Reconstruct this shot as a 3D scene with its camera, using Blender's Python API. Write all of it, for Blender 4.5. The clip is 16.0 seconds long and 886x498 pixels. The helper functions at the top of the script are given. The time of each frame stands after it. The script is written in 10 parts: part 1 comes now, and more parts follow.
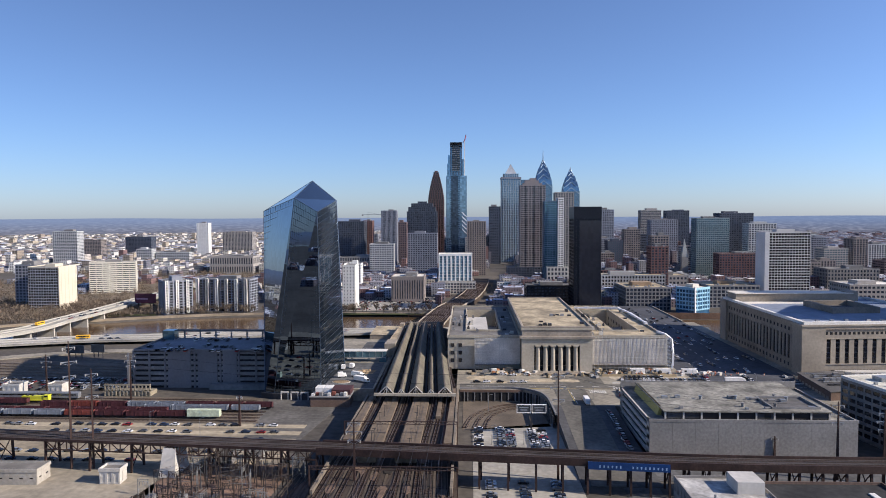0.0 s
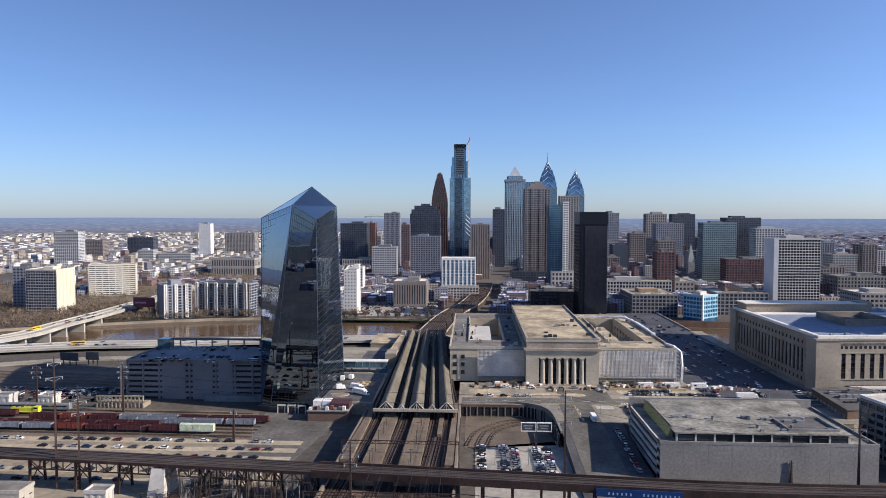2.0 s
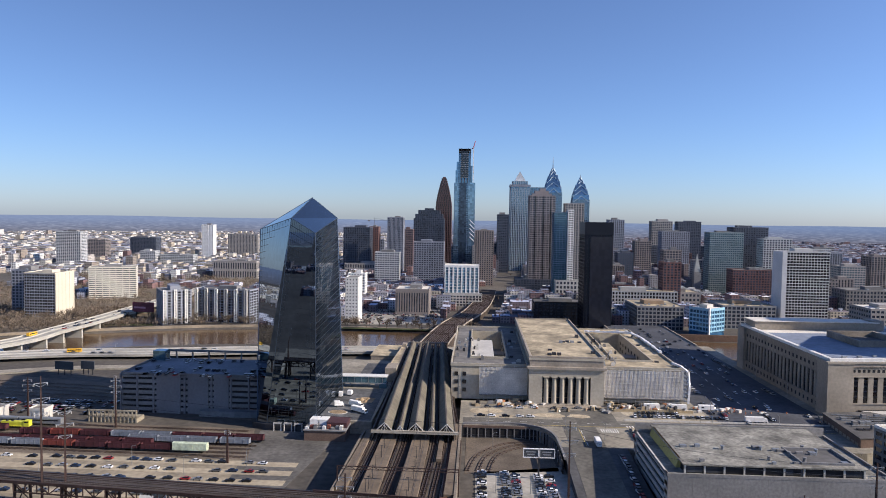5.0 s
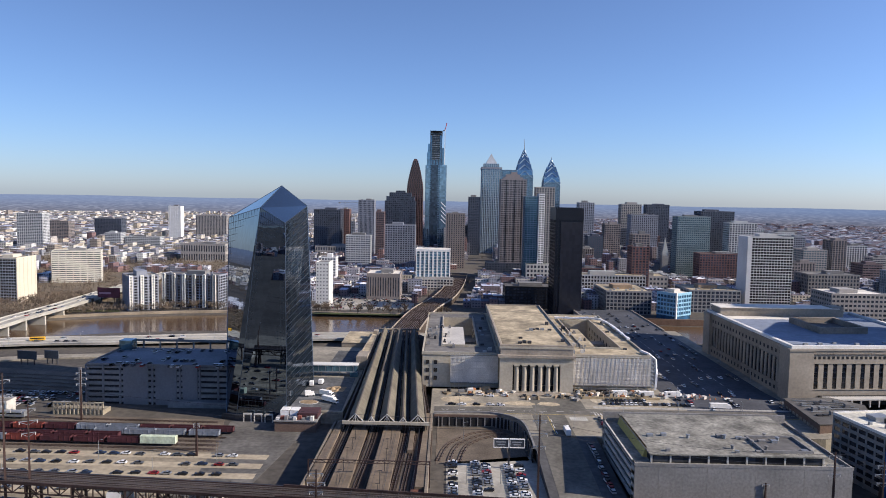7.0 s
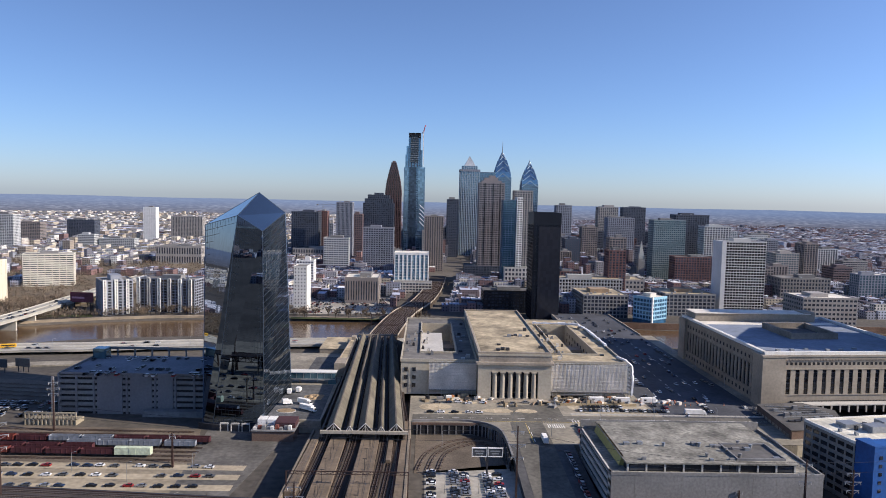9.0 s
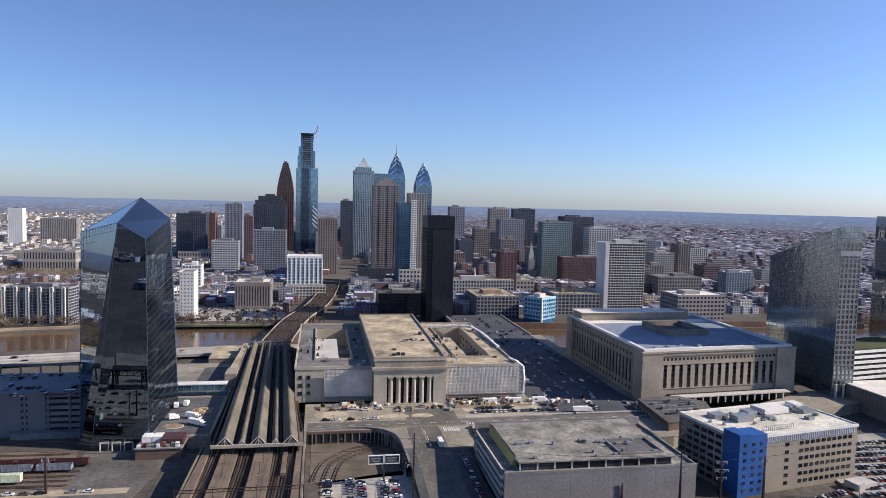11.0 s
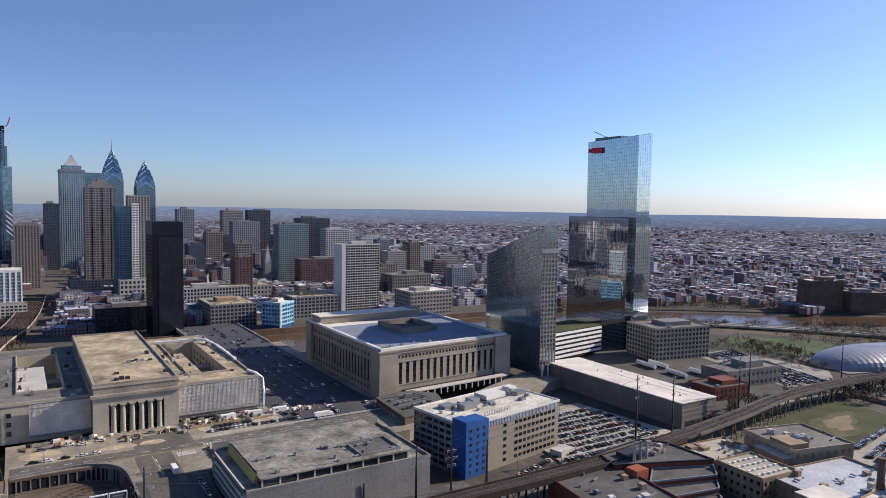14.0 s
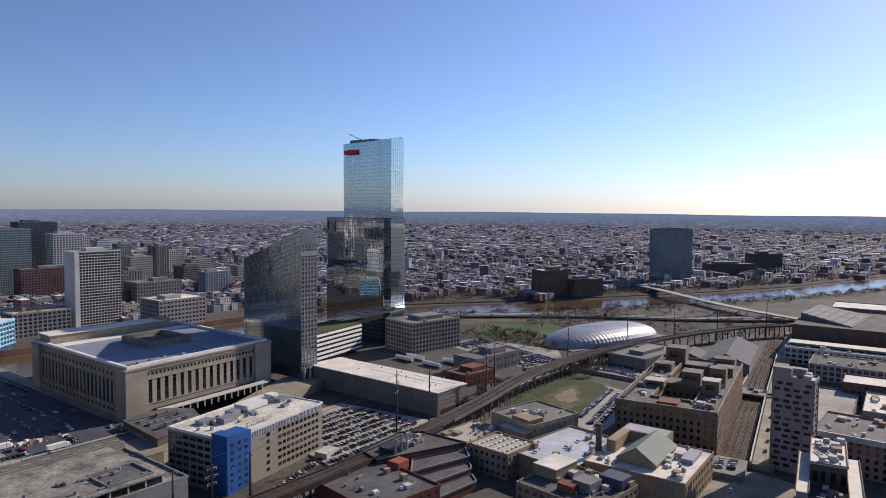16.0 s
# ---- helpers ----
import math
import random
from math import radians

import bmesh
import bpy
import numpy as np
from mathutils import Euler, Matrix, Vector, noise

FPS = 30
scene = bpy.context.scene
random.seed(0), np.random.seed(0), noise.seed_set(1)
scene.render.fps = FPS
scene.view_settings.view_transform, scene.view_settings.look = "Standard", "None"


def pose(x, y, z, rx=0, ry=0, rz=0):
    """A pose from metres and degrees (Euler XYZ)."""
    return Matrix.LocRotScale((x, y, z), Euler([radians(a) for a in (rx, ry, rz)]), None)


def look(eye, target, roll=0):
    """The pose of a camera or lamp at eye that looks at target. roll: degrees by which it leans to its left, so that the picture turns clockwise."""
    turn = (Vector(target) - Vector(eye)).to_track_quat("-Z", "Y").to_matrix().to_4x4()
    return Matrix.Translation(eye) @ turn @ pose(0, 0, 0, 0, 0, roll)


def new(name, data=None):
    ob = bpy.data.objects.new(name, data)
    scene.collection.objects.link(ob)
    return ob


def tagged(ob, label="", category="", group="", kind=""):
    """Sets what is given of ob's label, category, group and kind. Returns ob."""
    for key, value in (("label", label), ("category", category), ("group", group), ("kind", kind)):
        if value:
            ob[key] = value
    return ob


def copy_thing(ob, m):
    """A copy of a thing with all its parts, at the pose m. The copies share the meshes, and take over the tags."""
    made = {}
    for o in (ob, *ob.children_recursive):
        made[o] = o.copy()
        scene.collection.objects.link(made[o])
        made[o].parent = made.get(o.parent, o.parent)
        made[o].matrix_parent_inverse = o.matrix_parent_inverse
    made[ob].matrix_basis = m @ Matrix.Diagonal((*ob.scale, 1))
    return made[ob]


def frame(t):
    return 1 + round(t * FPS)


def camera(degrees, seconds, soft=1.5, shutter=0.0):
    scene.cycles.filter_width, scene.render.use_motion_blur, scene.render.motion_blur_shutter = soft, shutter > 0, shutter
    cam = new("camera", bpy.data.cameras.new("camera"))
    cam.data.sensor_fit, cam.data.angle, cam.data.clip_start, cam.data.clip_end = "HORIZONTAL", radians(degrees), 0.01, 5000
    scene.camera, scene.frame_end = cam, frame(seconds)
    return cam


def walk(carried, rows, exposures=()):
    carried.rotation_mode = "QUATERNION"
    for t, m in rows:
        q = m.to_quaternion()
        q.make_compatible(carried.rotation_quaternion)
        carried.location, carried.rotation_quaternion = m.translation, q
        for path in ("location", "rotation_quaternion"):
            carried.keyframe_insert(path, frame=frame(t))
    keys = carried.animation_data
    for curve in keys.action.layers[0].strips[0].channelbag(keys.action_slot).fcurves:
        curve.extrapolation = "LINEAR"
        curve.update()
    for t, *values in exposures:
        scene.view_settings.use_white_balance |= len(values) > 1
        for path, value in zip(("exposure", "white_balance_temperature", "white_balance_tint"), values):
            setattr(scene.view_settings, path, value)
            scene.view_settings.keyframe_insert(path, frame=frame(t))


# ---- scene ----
cam = camera(65.81, 16.0, soft=0.9)
PATH = [
    (0, (11.62, -42.10, 107.01), (3.96, 157.53, 97.53), -0.23),
    (0.5, (11.75, -38.69, 108.13), (3.78, 160.93, 98.70), -0.17),
    (1, (11.82, -35.33, 109.25), (3.51, 164.27, 99.86), -0.08),
    (1.5, (11.81, -32.14, 110.41), (3.37, 167.46, 101.01), -0.04),
    (2, (11.70, -29.21, 111.65), (3.00, 170.38, 102.25), 0.09),
    (2.5, (11.55, -26.62, 112.96), (2.75, 172.97, 103.59), 0.22),
    (3, (11.47, -24.40, 114.32), (2.57, 175.18, 104.99), 0.29),
    (5.3, (11.99, -18.24, 120.12), (2.02, 181.31, 111.04), 0.91),
    (5.4, (12.01, -18.08, 120.38), (2.00, 181.36, 110.00), 0.92),
    (5.5, (12.02, -17.97, 120.65), (1.99, 181.38, 108.04), 0.93),
    (5.6, (12.02, -17.92, 120.94), (2.20, 181.42, 106.35), 0.95),
    (5.7, (12.01, -17.88, 121.23), (3.70, 181.48, 106.55), 0.97),
    (5.8, (12.00, -17.85, 121.52), (6.50, 181.54, 106.85), 0.98),
    (6, (11.98, -17.81, 122.11), (10.38, 181.64, 107.39), 1.01),
    (6.5, (11.89, -17.74, 123.57), (10.93, 181.71, 108.77), 1.04),
    (7, (11.79, -17.67, 124.94), (10.45, 181.78, 110.13), 1.06),
    (7.5, (11.72, -17.61, 126.19), (9.52, 181.82, 111.33), 1.16),
    (8, (11.66, -17.62, 127.35), (8.75, 181.80, 112.44), 1.23),
    (8.5, (11.62, -17.72, 128.43), (10.70, 181.73, 113.52), 1.32),
    (8.7, (11.60, -17.78, 128.83), (12.80, 181.67, 114.03), 1.30),
    (10.8, (11.22, -18.77, 132.67), (43.74, 178.11, 119.17), 1.37),
    (11, (11.17, -18.91, 133.03), (46.70, 177.42, 119.12), 1.43),
    (11.5, (11.05, -19.36, 133.93), (55.44, 175.17, 120.29), 1.37),
    (12, (10.99, -19.87, 134.87), (66.81, 171.71, 121.45), 1.34),
    (12.5, (11.06, -20.32, 135.89), (79.19, 167.26, 122.77), 1.29),
    (13, (11.15, -20.80, 136.94), (91.61, 161.84, 123.98), 1.16),
    (13.5, (11.12, -21.38, 137.94), (103.45, 155.56, 125.05), 1.05),
    (14, (10.98, -21.92, 138.89), (116.71, 147.37, 126.06), 0.97),
    (14.5, (10.68, -22.42, 139.93), (129.31, 138.10, 127.22), 0.97),
    (15, (10.17, -22.97, 140.96), (142.65, 126.32, 128.30), 0.86),
    (15.5, (9.54, -23.62, 141.85), (154.45, 113.64, 129.18), 0.69),
    (16, (8.84, -24.35, 142.62), (166.15, 98.50, 130.01), 0.52),
]
EXPOSURES = [(0.0, 0.10, 5880, 16), (10.0, 0.10, 5920, 16), (12.5, 0.06, 5980, 17), (14.0, -0.06, 6040, 18), (16.0, -0.31, 6100, 18)]
walk(cam, [(t, look(eye, target, roll)) for t, eye, target, roll in PATH], EXPOSURES)  # key the walk

# ---- light ----
SUN_EL, SUN_DIR = radians(29), Vector((0.977, -0.215, 0)).normalized()
world = bpy.data.worlds.new("world")
scene.world = world
world.use_nodes = True
wn, wl = world.node_tree.nodes, world.node_tree.links
sky = wn.new("ShaderNodeTexSky")
sky.sky_type = "NISHITA"
sky.sun_disc = False
sky.sun_elevation = SUN_EL
sky.sun_rotation = math.atan2(SUN_DIR.x, SUN_DIR.y)
sky.altitude = 100
sky.air_density, sky.dust_density, sky.ozone_density = 1.0, 0.42, 6.0
wash = wn.new("ShaderNodeVectorMath")
wash.operation = "MULTIPLY"
wl.new(sky.outputs[0], wash.inputs[0])
# the winter air keeps its blue-white cast right down to the skyline
where, parts = wn.new("ShaderNodeTexCoord"), wn.new("ShaderNodeSeparateXYZ")
wl.new(where.outputs["Generated"], parts.inputs[0])
cast = wn.new("ShaderNodeValToRGB")
cast.color_ramp.interpolation = "EASE"
cast.color_ramp.elements[0].color = (0.99, 1.01, 1.12, 1)
cast.color_ramp.elements[1].position, cast.color_ramp.elements[1].color = 0.30, (1.10, 0.975, 0.975, 1)
wl.new(parts.outputs[2], cast.inputs[0])
wl.new(cast.outputs[0], wash.inputs[1])
# the air glows a little more on the sun's side
lean, glow, veil = wn.new("ShaderNodeVectorMath"), wn.new("ShaderNodeMapRange"), wn.new("ShaderNodeVectorMath")
lean.operation, veil.operation = "DOT_PRODUCT", "SCALE"
wl.new(where.outputs["Generated"], lean.inputs[0])
lean.inputs[1].default_value = SUN_DIR
glow.inputs[1].default_value, glow.inputs[2].default_value = -1.0, 1.0
glow.inputs[3].default_value, glow.inputs[4].default_value = 0.76, 1.27
wl.new(lean.outputs["Value"], glow.inputs[0])
wl.new(wash.outputs[0], veil.inputs[0])
wl.new(glow.outputs[0], veil.inputs[3])
wl.new(veil.outputs[0], wn["Background"].inputs[0])
wn["Background"].inputs[1].default_value = 0.125
sun = new("sun", bpy.data.lights.new("sun", "SUN"))
sun.data.energy, sun.data.angle, sun.data.color = 6.6, radians(0.5), (1.0, 0.87, 0.665)
sun.matrix_world = look((0, 0, 0), (-SUN_DIR.x * math.cos(SUN_EL), -SUN_DIR.y * math.cos(SUN_EL), -math.sin(SUN_EL)))


# ---- materials ----
MATS = {}


def mat(name, color, rough=0.8, metal=0.0, var=0.25, grain=0.0, scale=0.05, fine=0.8, bump=0.0, spread=0.0, island=False, spec=0.4, tint=None, panes=None):
    """A weathered surface: two scales of stain and grain over a base colour, per-object or per-piece spread, fine relief."""
    if name in MATS:
        return MATS[name]
    m = bpy.data.materials.new(name)
    m.use_nodes = True
    n, l = m.node_tree.nodes, m.node_tree.links
    b = n["Principled BSDF"]
    b.inputs["Roughness"].default_value, b.inputs["Metallic"].default_value = rough, metal
    b.inputs["Specular IOR Level"].default_value = spec
    geo = n.new("ShaderNodeNewGeometry")
    big, small = n.new("ShaderNodeTexNoise"), n.new("ShaderNodeTexNoise")
    big.inputs["Scale"].default_value, small.inputs["Scale"].default_value = scale, fine
    big.inputs["Detail"].default_value, small.inputs["Detail"].default_value = 5, 3
    for x in (big, small):
        l.new(geo.outputs["Position"], x.inputs["Vector"])
    mul = n.new("ShaderNodeMapRange")
    mul.inputs[1].default_value, mul.inputs[2].default_value = 0.3, 0.7
    mul.inputs[3].default_value, mul.inputs[4].default_value = 1 - var, 1 + var * 0.6
    l.new(big.outputs["Fac"], mul.inputs[0])
    mul2 = n.new("ShaderNodeMapRange")
    mul2.inputs[1].default_value, mul2.inputs[2].default_value = 0.3, 0.7
    g = grain or var * 0.6
    mul2.inputs[3].default_value, mul2.inputs[4].default_value = 1 - g, 1 + g
    l.new(small.outputs["Fac"], mul2.inputs[0])
    prod = n.new("ShaderNodeMath")
    prod.operation = "MULTIPLY"
    l.new(mul.outputs[0], prod.inputs[0])
    l.new(mul2.outputs[0], prod.inputs[1])
    last = prod
    if spread:
        src = geo.outputs["Random Per Island"] if island else n.new("ShaderNodeObjectInfo").outputs["Random"]
        mr = n.new("ShaderNodeMapRange")
        mr.inputs[3].default_value, mr.inputs[4].default_value = 1 - spread, 1 + spread
        l.new(src, mr.inputs[0])
        p2 = n.new("ShaderNodeMath")
        p2.operation = "MULTIPLY"
        l.new(prod.outputs[0], p2.inputs[0])
        l.new(mr.outputs[0], p2.inputs[1])
        last = p2
    if tint:
        ramp = n.new("ShaderNodeValToRGB")
        ramp.color_ramp.interpolation = "CONSTANT"
        e = ramp.color_ramp.elements
        e[0].color = (*tint[0], 1)
        e[1].position, e[1].color = 1 / len(tint), (*tint[1], 1)
        for i in range(2, len(tint)):
            e.new(i / len(tint)).color = (*tint[i], 1)
        src = geo.outputs["Random Per Island"] if island else n.new("ShaderNodeObjectInfo").outputs["Random"]
        l.new(src, ramp.inputs[0])
        base = ramp.outputs[0]
    else:
        rgb = n.new("ShaderNodeRGB")
        rgb.outputs[0].default_value = (*color, 1)
        base = rgb.outputs[0]
    vm = n.new("ShaderNodeVectorMath")
    vm.operation = "SCALE"
    l.new(base, vm.inputs[0])
    l.new(last.outputs[0], vm.inputs[3])
    out = vm.outputs[0]
    if panes:  # small far-off windows: dark cells in rows and columns
        sep = n.new("ShaderNodeSeparateXYZ")
        l.new(geo.outputs["Position"], sep.inputs[0])

        def calc(op, a, v):
            q = n.new("ShaderNodeMath")
            q.operation = op
            l.new(a, q.inputs[0])
            if isinstance(v, (int, float)):
                q.inputs[1].default_value = v
            elif v is not None:
                l.new(v, q.inputs[1])
            return q.outputs[0]

        along = calc("ADD", sep.outputs[0], sep.outputs[1])
        hit = None
        for src, size, half in ((along, panes[0], panes[2]), (sep.outputs[2], panes[1], panes[3])):
            c = calc("LESS_THAN", calc("ABSOLUTE", calc("SUBTRACT", calc("FRACT", calc("DIVIDE", src, size), None), 0.5), None), half)
            hit = c if hit is None else calc("MULTIPLY", hit, c)
        mx = n.new("ShaderNodeMix")
        mx.data_type = "RGBA"
        l.new(hit, mx.inputs[0])
        l.new(out, mx.inputs[6])
        mx.inputs[7].default_value = (0.022, 0.025, 0.032, 1)
        out = mx.outputs[2]
    l.new(out, b.inputs["Base Color"])
    if bump:
        bp = n.new("ShaderNodeBump")
        bp.inputs["Strength"].default_value, bp.inputs["Distance"].default_value = bump, 0.2
        l.new(small.outputs["Fac"], bp.inputs["Height"])
        l.new(bp.outputs[0], b.inputs["Normal"])
    MATS[name] = m
    return m


def glass_mat(name, color, rough=0.06, metal=0.0, cell=(3.0, 3.0, 3.4), contrast=0.5, wave=0.0, ior=1.6, tall=1.0):
    """Window glass: glossy, each pane a little lighter or darker than the next (blinds, rooms behind)."""
    if name in MATS:
        return MATS[name]
    m = bpy.data.materials.new(name)
    m.use_nodes = True
    n, l = m.node_tree.nodes, m.node_tree.links
    b = n["Principled BSDF"]
    b.inputs["Roughness"].default_value, b.inputs["Metallic"].default_value, b.inputs["IOR"].default_value = rough, metal, ior
    geo = n.new("ShaderNodeNewGeometry")
    dv = n.new("ShaderNodeVectorMath")
    dv.operation = "DIVIDE"
    dv.inputs[1].default_value = cell
    fl = n.new("ShaderNodeVectorMath")
    fl.operation = "FLOOR"
    wn_ = n.new("ShaderNodeTexWhiteNoise")
    l.new(geo.outputs["Position"], dv.inputs[0])
    l.new(dv.outputs[0], fl.inputs[0])
    l.new(fl.outputs[0], wn_.inputs["Vector"])
    mr = n.new("ShaderNodeMapRange")
    mr.inputs[3].default_value, mr.inputs[4].default_value = 1 - contrast, 1 + contrast
    l.new(wn_.outputs["Value"], mr.inputs[0])
    vm = n.new("ShaderNodeVectorMath")
    vm.operation = "SCALE"
    vm.inputs[0].default_value = color
    l.new(mr.outputs[0], vm.inputs[3])
    l.new(vm.outputs[0], b.inputs["Base Color"])
    if wave:
        nz = n.new("ShaderNodeTexNoise")
        nz.inputs["Scale"].default_value = 0.12
        st = n.new("ShaderNodeVectorMath")
        st.operation = "MULTIPLY"
        st.inputs[1].default_value = (1.0, 1.0, tall)
        l.new(geo.outputs["Position"], st.inputs[0])
        l.new(st.outputs[0], nz.inputs["Vector"])
        bp = n.new("ShaderNodeBump")
        bp.inputs["Strength"].default_value, bp.inputs["Distance"].default_value = wave, 1.0
        l.new(nz.outputs["Fac"], bp.inputs["Height"])
        l.new(bp.outputs[0], b.inputs["Normal"])
    MATS[name] = m
    return m


GROUND = mat("bare_ground", (0.095, 0.083, 0.068), 0.95, var=0.45, scale=0.012, fine=0.25, bump=0.3)
PAVE = mat("pale_paving", (0.28, 0.25, 0.195), 0.9, var=0.35, scale=0.05, fine=0.5)
LOT = mat("lot_surface", (0.35, 0.325, 0.275), 0.92, var=0.3, scale=0.04, fine=0.4)
BALLAST = mat("track_ballast", (0.085, 0.06, 0.042), 0.97, var=0.4, scale=0.05, fine=1.2, bump=0.5)
RUST = mat("rusted_steel", (0.055, 0.032, 0.026), 0.75, 0.2, var=0.45, scale=0.15, fine=1.0, bump=0.2)
RAIL = mat("rail_steel", (0.20, 0.15, 0.12), 0.45, 0.7, var=0.3)
DSTEEL = mat("dark_steel", (0.055, 0.055, 0.06), 0.55, 0.5, var=0.3)
GSTEEL = mat("grey_steel", (0.30, 0.31, 0.32), 0.5, 0.5, var=0.2)
LIME = mat("limestone", (0.41, 0.365, 0.285), 0.85, var=0.18, scale=0.06, fine=0.7, bump=0.1)
LIMED = mat("stained_limestone", (0.31, 0.265, 0.21), 0.85, var=0.28, scale=0.06, fine=0.6, bump=0.1)
NET = mat("scaffold_netting", (0.58, 0.545, 0.49), 0.8, var=0.3, grain=0.15, scale=0.12, fine=1.4, bump=0.5)
SHRINK = mat("white_wrap", (0.75, 0.75, 0.76), 0.5, var=0.1, bump=0.3)
CONC = mat("concrete", (0.225, 0.212, 0.197), 0.88, var=0.2, scale=0.05, fine=0.5, bump=0.08)
CONCD = mat("grey_concrete", (0.20, 0.195, 0.19), 0.88, var=0.25, scale=0.06, fine=0.5)
CONCL = mat("pale_concrete", (0.50, 0.475, 0.43), 0.85, var=0.15, scale=0.08, fine=0.6)
ROOFT = mat("tan_roof", (0.42, 0.345, 0.225), 0.92, var=0.6, grain=.25, scale=0.07, fine=0.35, bump=0.1)
ROOFG = mat("grey_roof", (0.18, 0.168, 0.152), 0.92, var=0.35, scale=0.05, fine=0.25, bump=0.1)
ROOFW = mat("white_roof", (0.70, 0.65, 0.56), 0.85, var=0.16, scale=0.05, fine=0.25)
# bluish grey, with a roof's shade put into the colour
ROOFB = mat("shade_blue_roof", (0.36, 0.37, 0.40), 0.8, var=0.2, scale=0.05, fine=0.25)
ROOFD = mat("dark_roof", (0.10, 0.095, 0.09), 0.92, var=0.35, scale=0.06, fine=0.3)
SHEDR = mat("shed_roof", (0.145, 0.127, 0.09), 0.75, var=0.35, scale=0.08, fine=0.5)
SHEDD = mat("shed_dark_slope", (0.12, 0.10, 0.08), 0.8, var=0.35, scale=0.08, fine=0.5)
BRICKR = mat("red_brick", (0.19, 0.06, 0.042), 0.9, var=0.25, scale=0.1, fine=1.2, bump=0.1)
BRICKB = mat("brown_brick", (0.145, 0.098, 0.075), 0.9, var=0.25, scale=0.1, fine=1.2, bump=0.1)
BRICKT = mat("tan_brick", (0.33, 0.24, 0.155), 0.9, var=0.2, scale=0.1, fine=1.2, bump=0.1)
BRICKM = mat("mauve_brick", (0.33, 0.27, 0.25), 0.9, var=0.15, scale=0.1, fine=1.0)
WHITE = mat("white_paint", (0.78, 0.76, 0.72), 0.6, var=0.12, scale=0.2)
WHITEC = mat("white_concrete", (0.68, 0.66, 0.61), 0.8, var=0.12, scale=0.08)
BLUEP = mat("blue_paint", (0.018, 0.085, 0.29), 0.55, var=0.2, scale=0.1)
REDP = mat("red_paint", (0.45, 0.05, 0.04), 0.6, var=0.2)
YELL = mat("yellow_paint", (0.62, 0.60, 0.04), 0.55, var=0.15)
ORANGE = mat("orange_paint", (0.7, 0.2, 0.04), 0.7)
BLACKM = mat("black_metal", (0.013, 0.014, 0.020), 0.35, 0.2, var=0.3, spec=0.4)
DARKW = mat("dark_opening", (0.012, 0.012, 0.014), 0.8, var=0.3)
GLASS = glass_mat("window_glass", (0.035, 0.04, 0.05), 0.08, contrast=0.7)
GLASSD = glass_mat("dark_window_glass", (0.014, 0.016, 0.02), 0.08, contrast=0.6)
GLASSR = glass_mat("office_glass", (0.045, 0.054, 0.072), 0.15, contrast=0.55)
GLASSB = glass_mat("blue_curtain_glass", (0.15, 0.235, 0.31), 0.08, metal=0.75, contrast=0.18, wave=0.05)
GLASST = glass_mat("teal_curtain_glass", (0.14, 0.25, 0.30), 0.1, metal=0.6, contrast=0.25)
GLASSM = glass_mat("mirror_glass", (0.15, 0.20, 0.27), 0.015, metal=1.0, cell=(1.5, 1.5, 3.6), contrast=0.08, wave=0.03, tall=0.3)
GLASSV = glass_mat("smoky_mirror_glass", (0.33, 0.36, 0.40), 0.03, metal=1.0, cell=(1.5, 1.5, 3.4), contrast=0.08, wave=0.10, tall=0.12)
GLASSE = glass_mat("murky_mirror_glass", (0.36, 0.42, 0.45), 0.14, metal=0.85, cell=(1.5, 1.5, 3.4), contrast=0.14, wave=0.22, tall=0.6)
GLASSF = glass_mat("pale_sky_glass", (0.46, 0.55, 0.60), 0.05, metal=0.9, cell=(1.6, 1.6, 3.9), contrast=0.05, wave=0.03)
MULL = mat("mullion_metal", (0.16, 0.18, 0.20), 0.4, 0.6, var=0.1)
GRASS = mat("winter_grass", (0.048, 0.06, 0.014), 0.95, var=0.4, scale=0.05, fine=0.6, bump=0.3)
TURF = mat("worn_turf", (0.06, 0.10, 0.028), 0.95, var=0.3, scale=0.03, fine=0.4)
DIRT = mat("bare_dirt", (0.21, 0.165, 0.105), 0.95, var=0.25, scale=0.06, fine=0.4)
BARK = mat("bark", (0.085, 0.065, 0.05), 0.95, var=0.3)
TWIG = mat("winter_twigs", (0.15, 0.115, 0.082), 0.95, var=0.3, spread=0.4, island=True)
DOMEF = mat("silver_dome_fabric", (0.36, 0.365, 0.38), 0.45, 0.5, var=0.12, bump=0.05)
LINEW = mat("road_paint", (0.7, 0.68, 0.62), 0.8, var=0.3, scale=0.5)
LINEY = mat("yellow_road_paint", (0.55, 0.42, 0.12), 0.8, var=0.3, scale=0.5)
TYRE = mat("tyre_rubber", (0.02, 0.02, 0.02), 0.9)

water = bpy.data.materials.new("river_water")
water.use_nodes = True
_n, _l = water.node_tree.nodes, water.node_tree.links
_b = _n["Principled BSDF"]
_b.inputs["Base Color"].default_value = (0.105, 0.068, 0.038, 1)
_b.inputs["Roughness"].default_value = 0.16
_b.inputs["IOR"].default_value = 1.33
_z = _n.new("ShaderNodeTexNoise")
_z.inputs["Scale"].default_value, _z.inputs["Detail"].default_value = 0.35, 4
_g = _n.new("ShaderNodeNewGeometry")
_l.new(_g.outputs["Position"], _z.inputs["Vector"])
_p = _n.new("ShaderNodeBump")
_p.inputs["Strength"].default_value, _p.inputs["Distance"].default_value = 0.12, 0.5
_l.new(_z.outputs["Fac"], _p.inputs["Height"])
_l.new(_p.outputs[0], _b.inputs["Normal"])


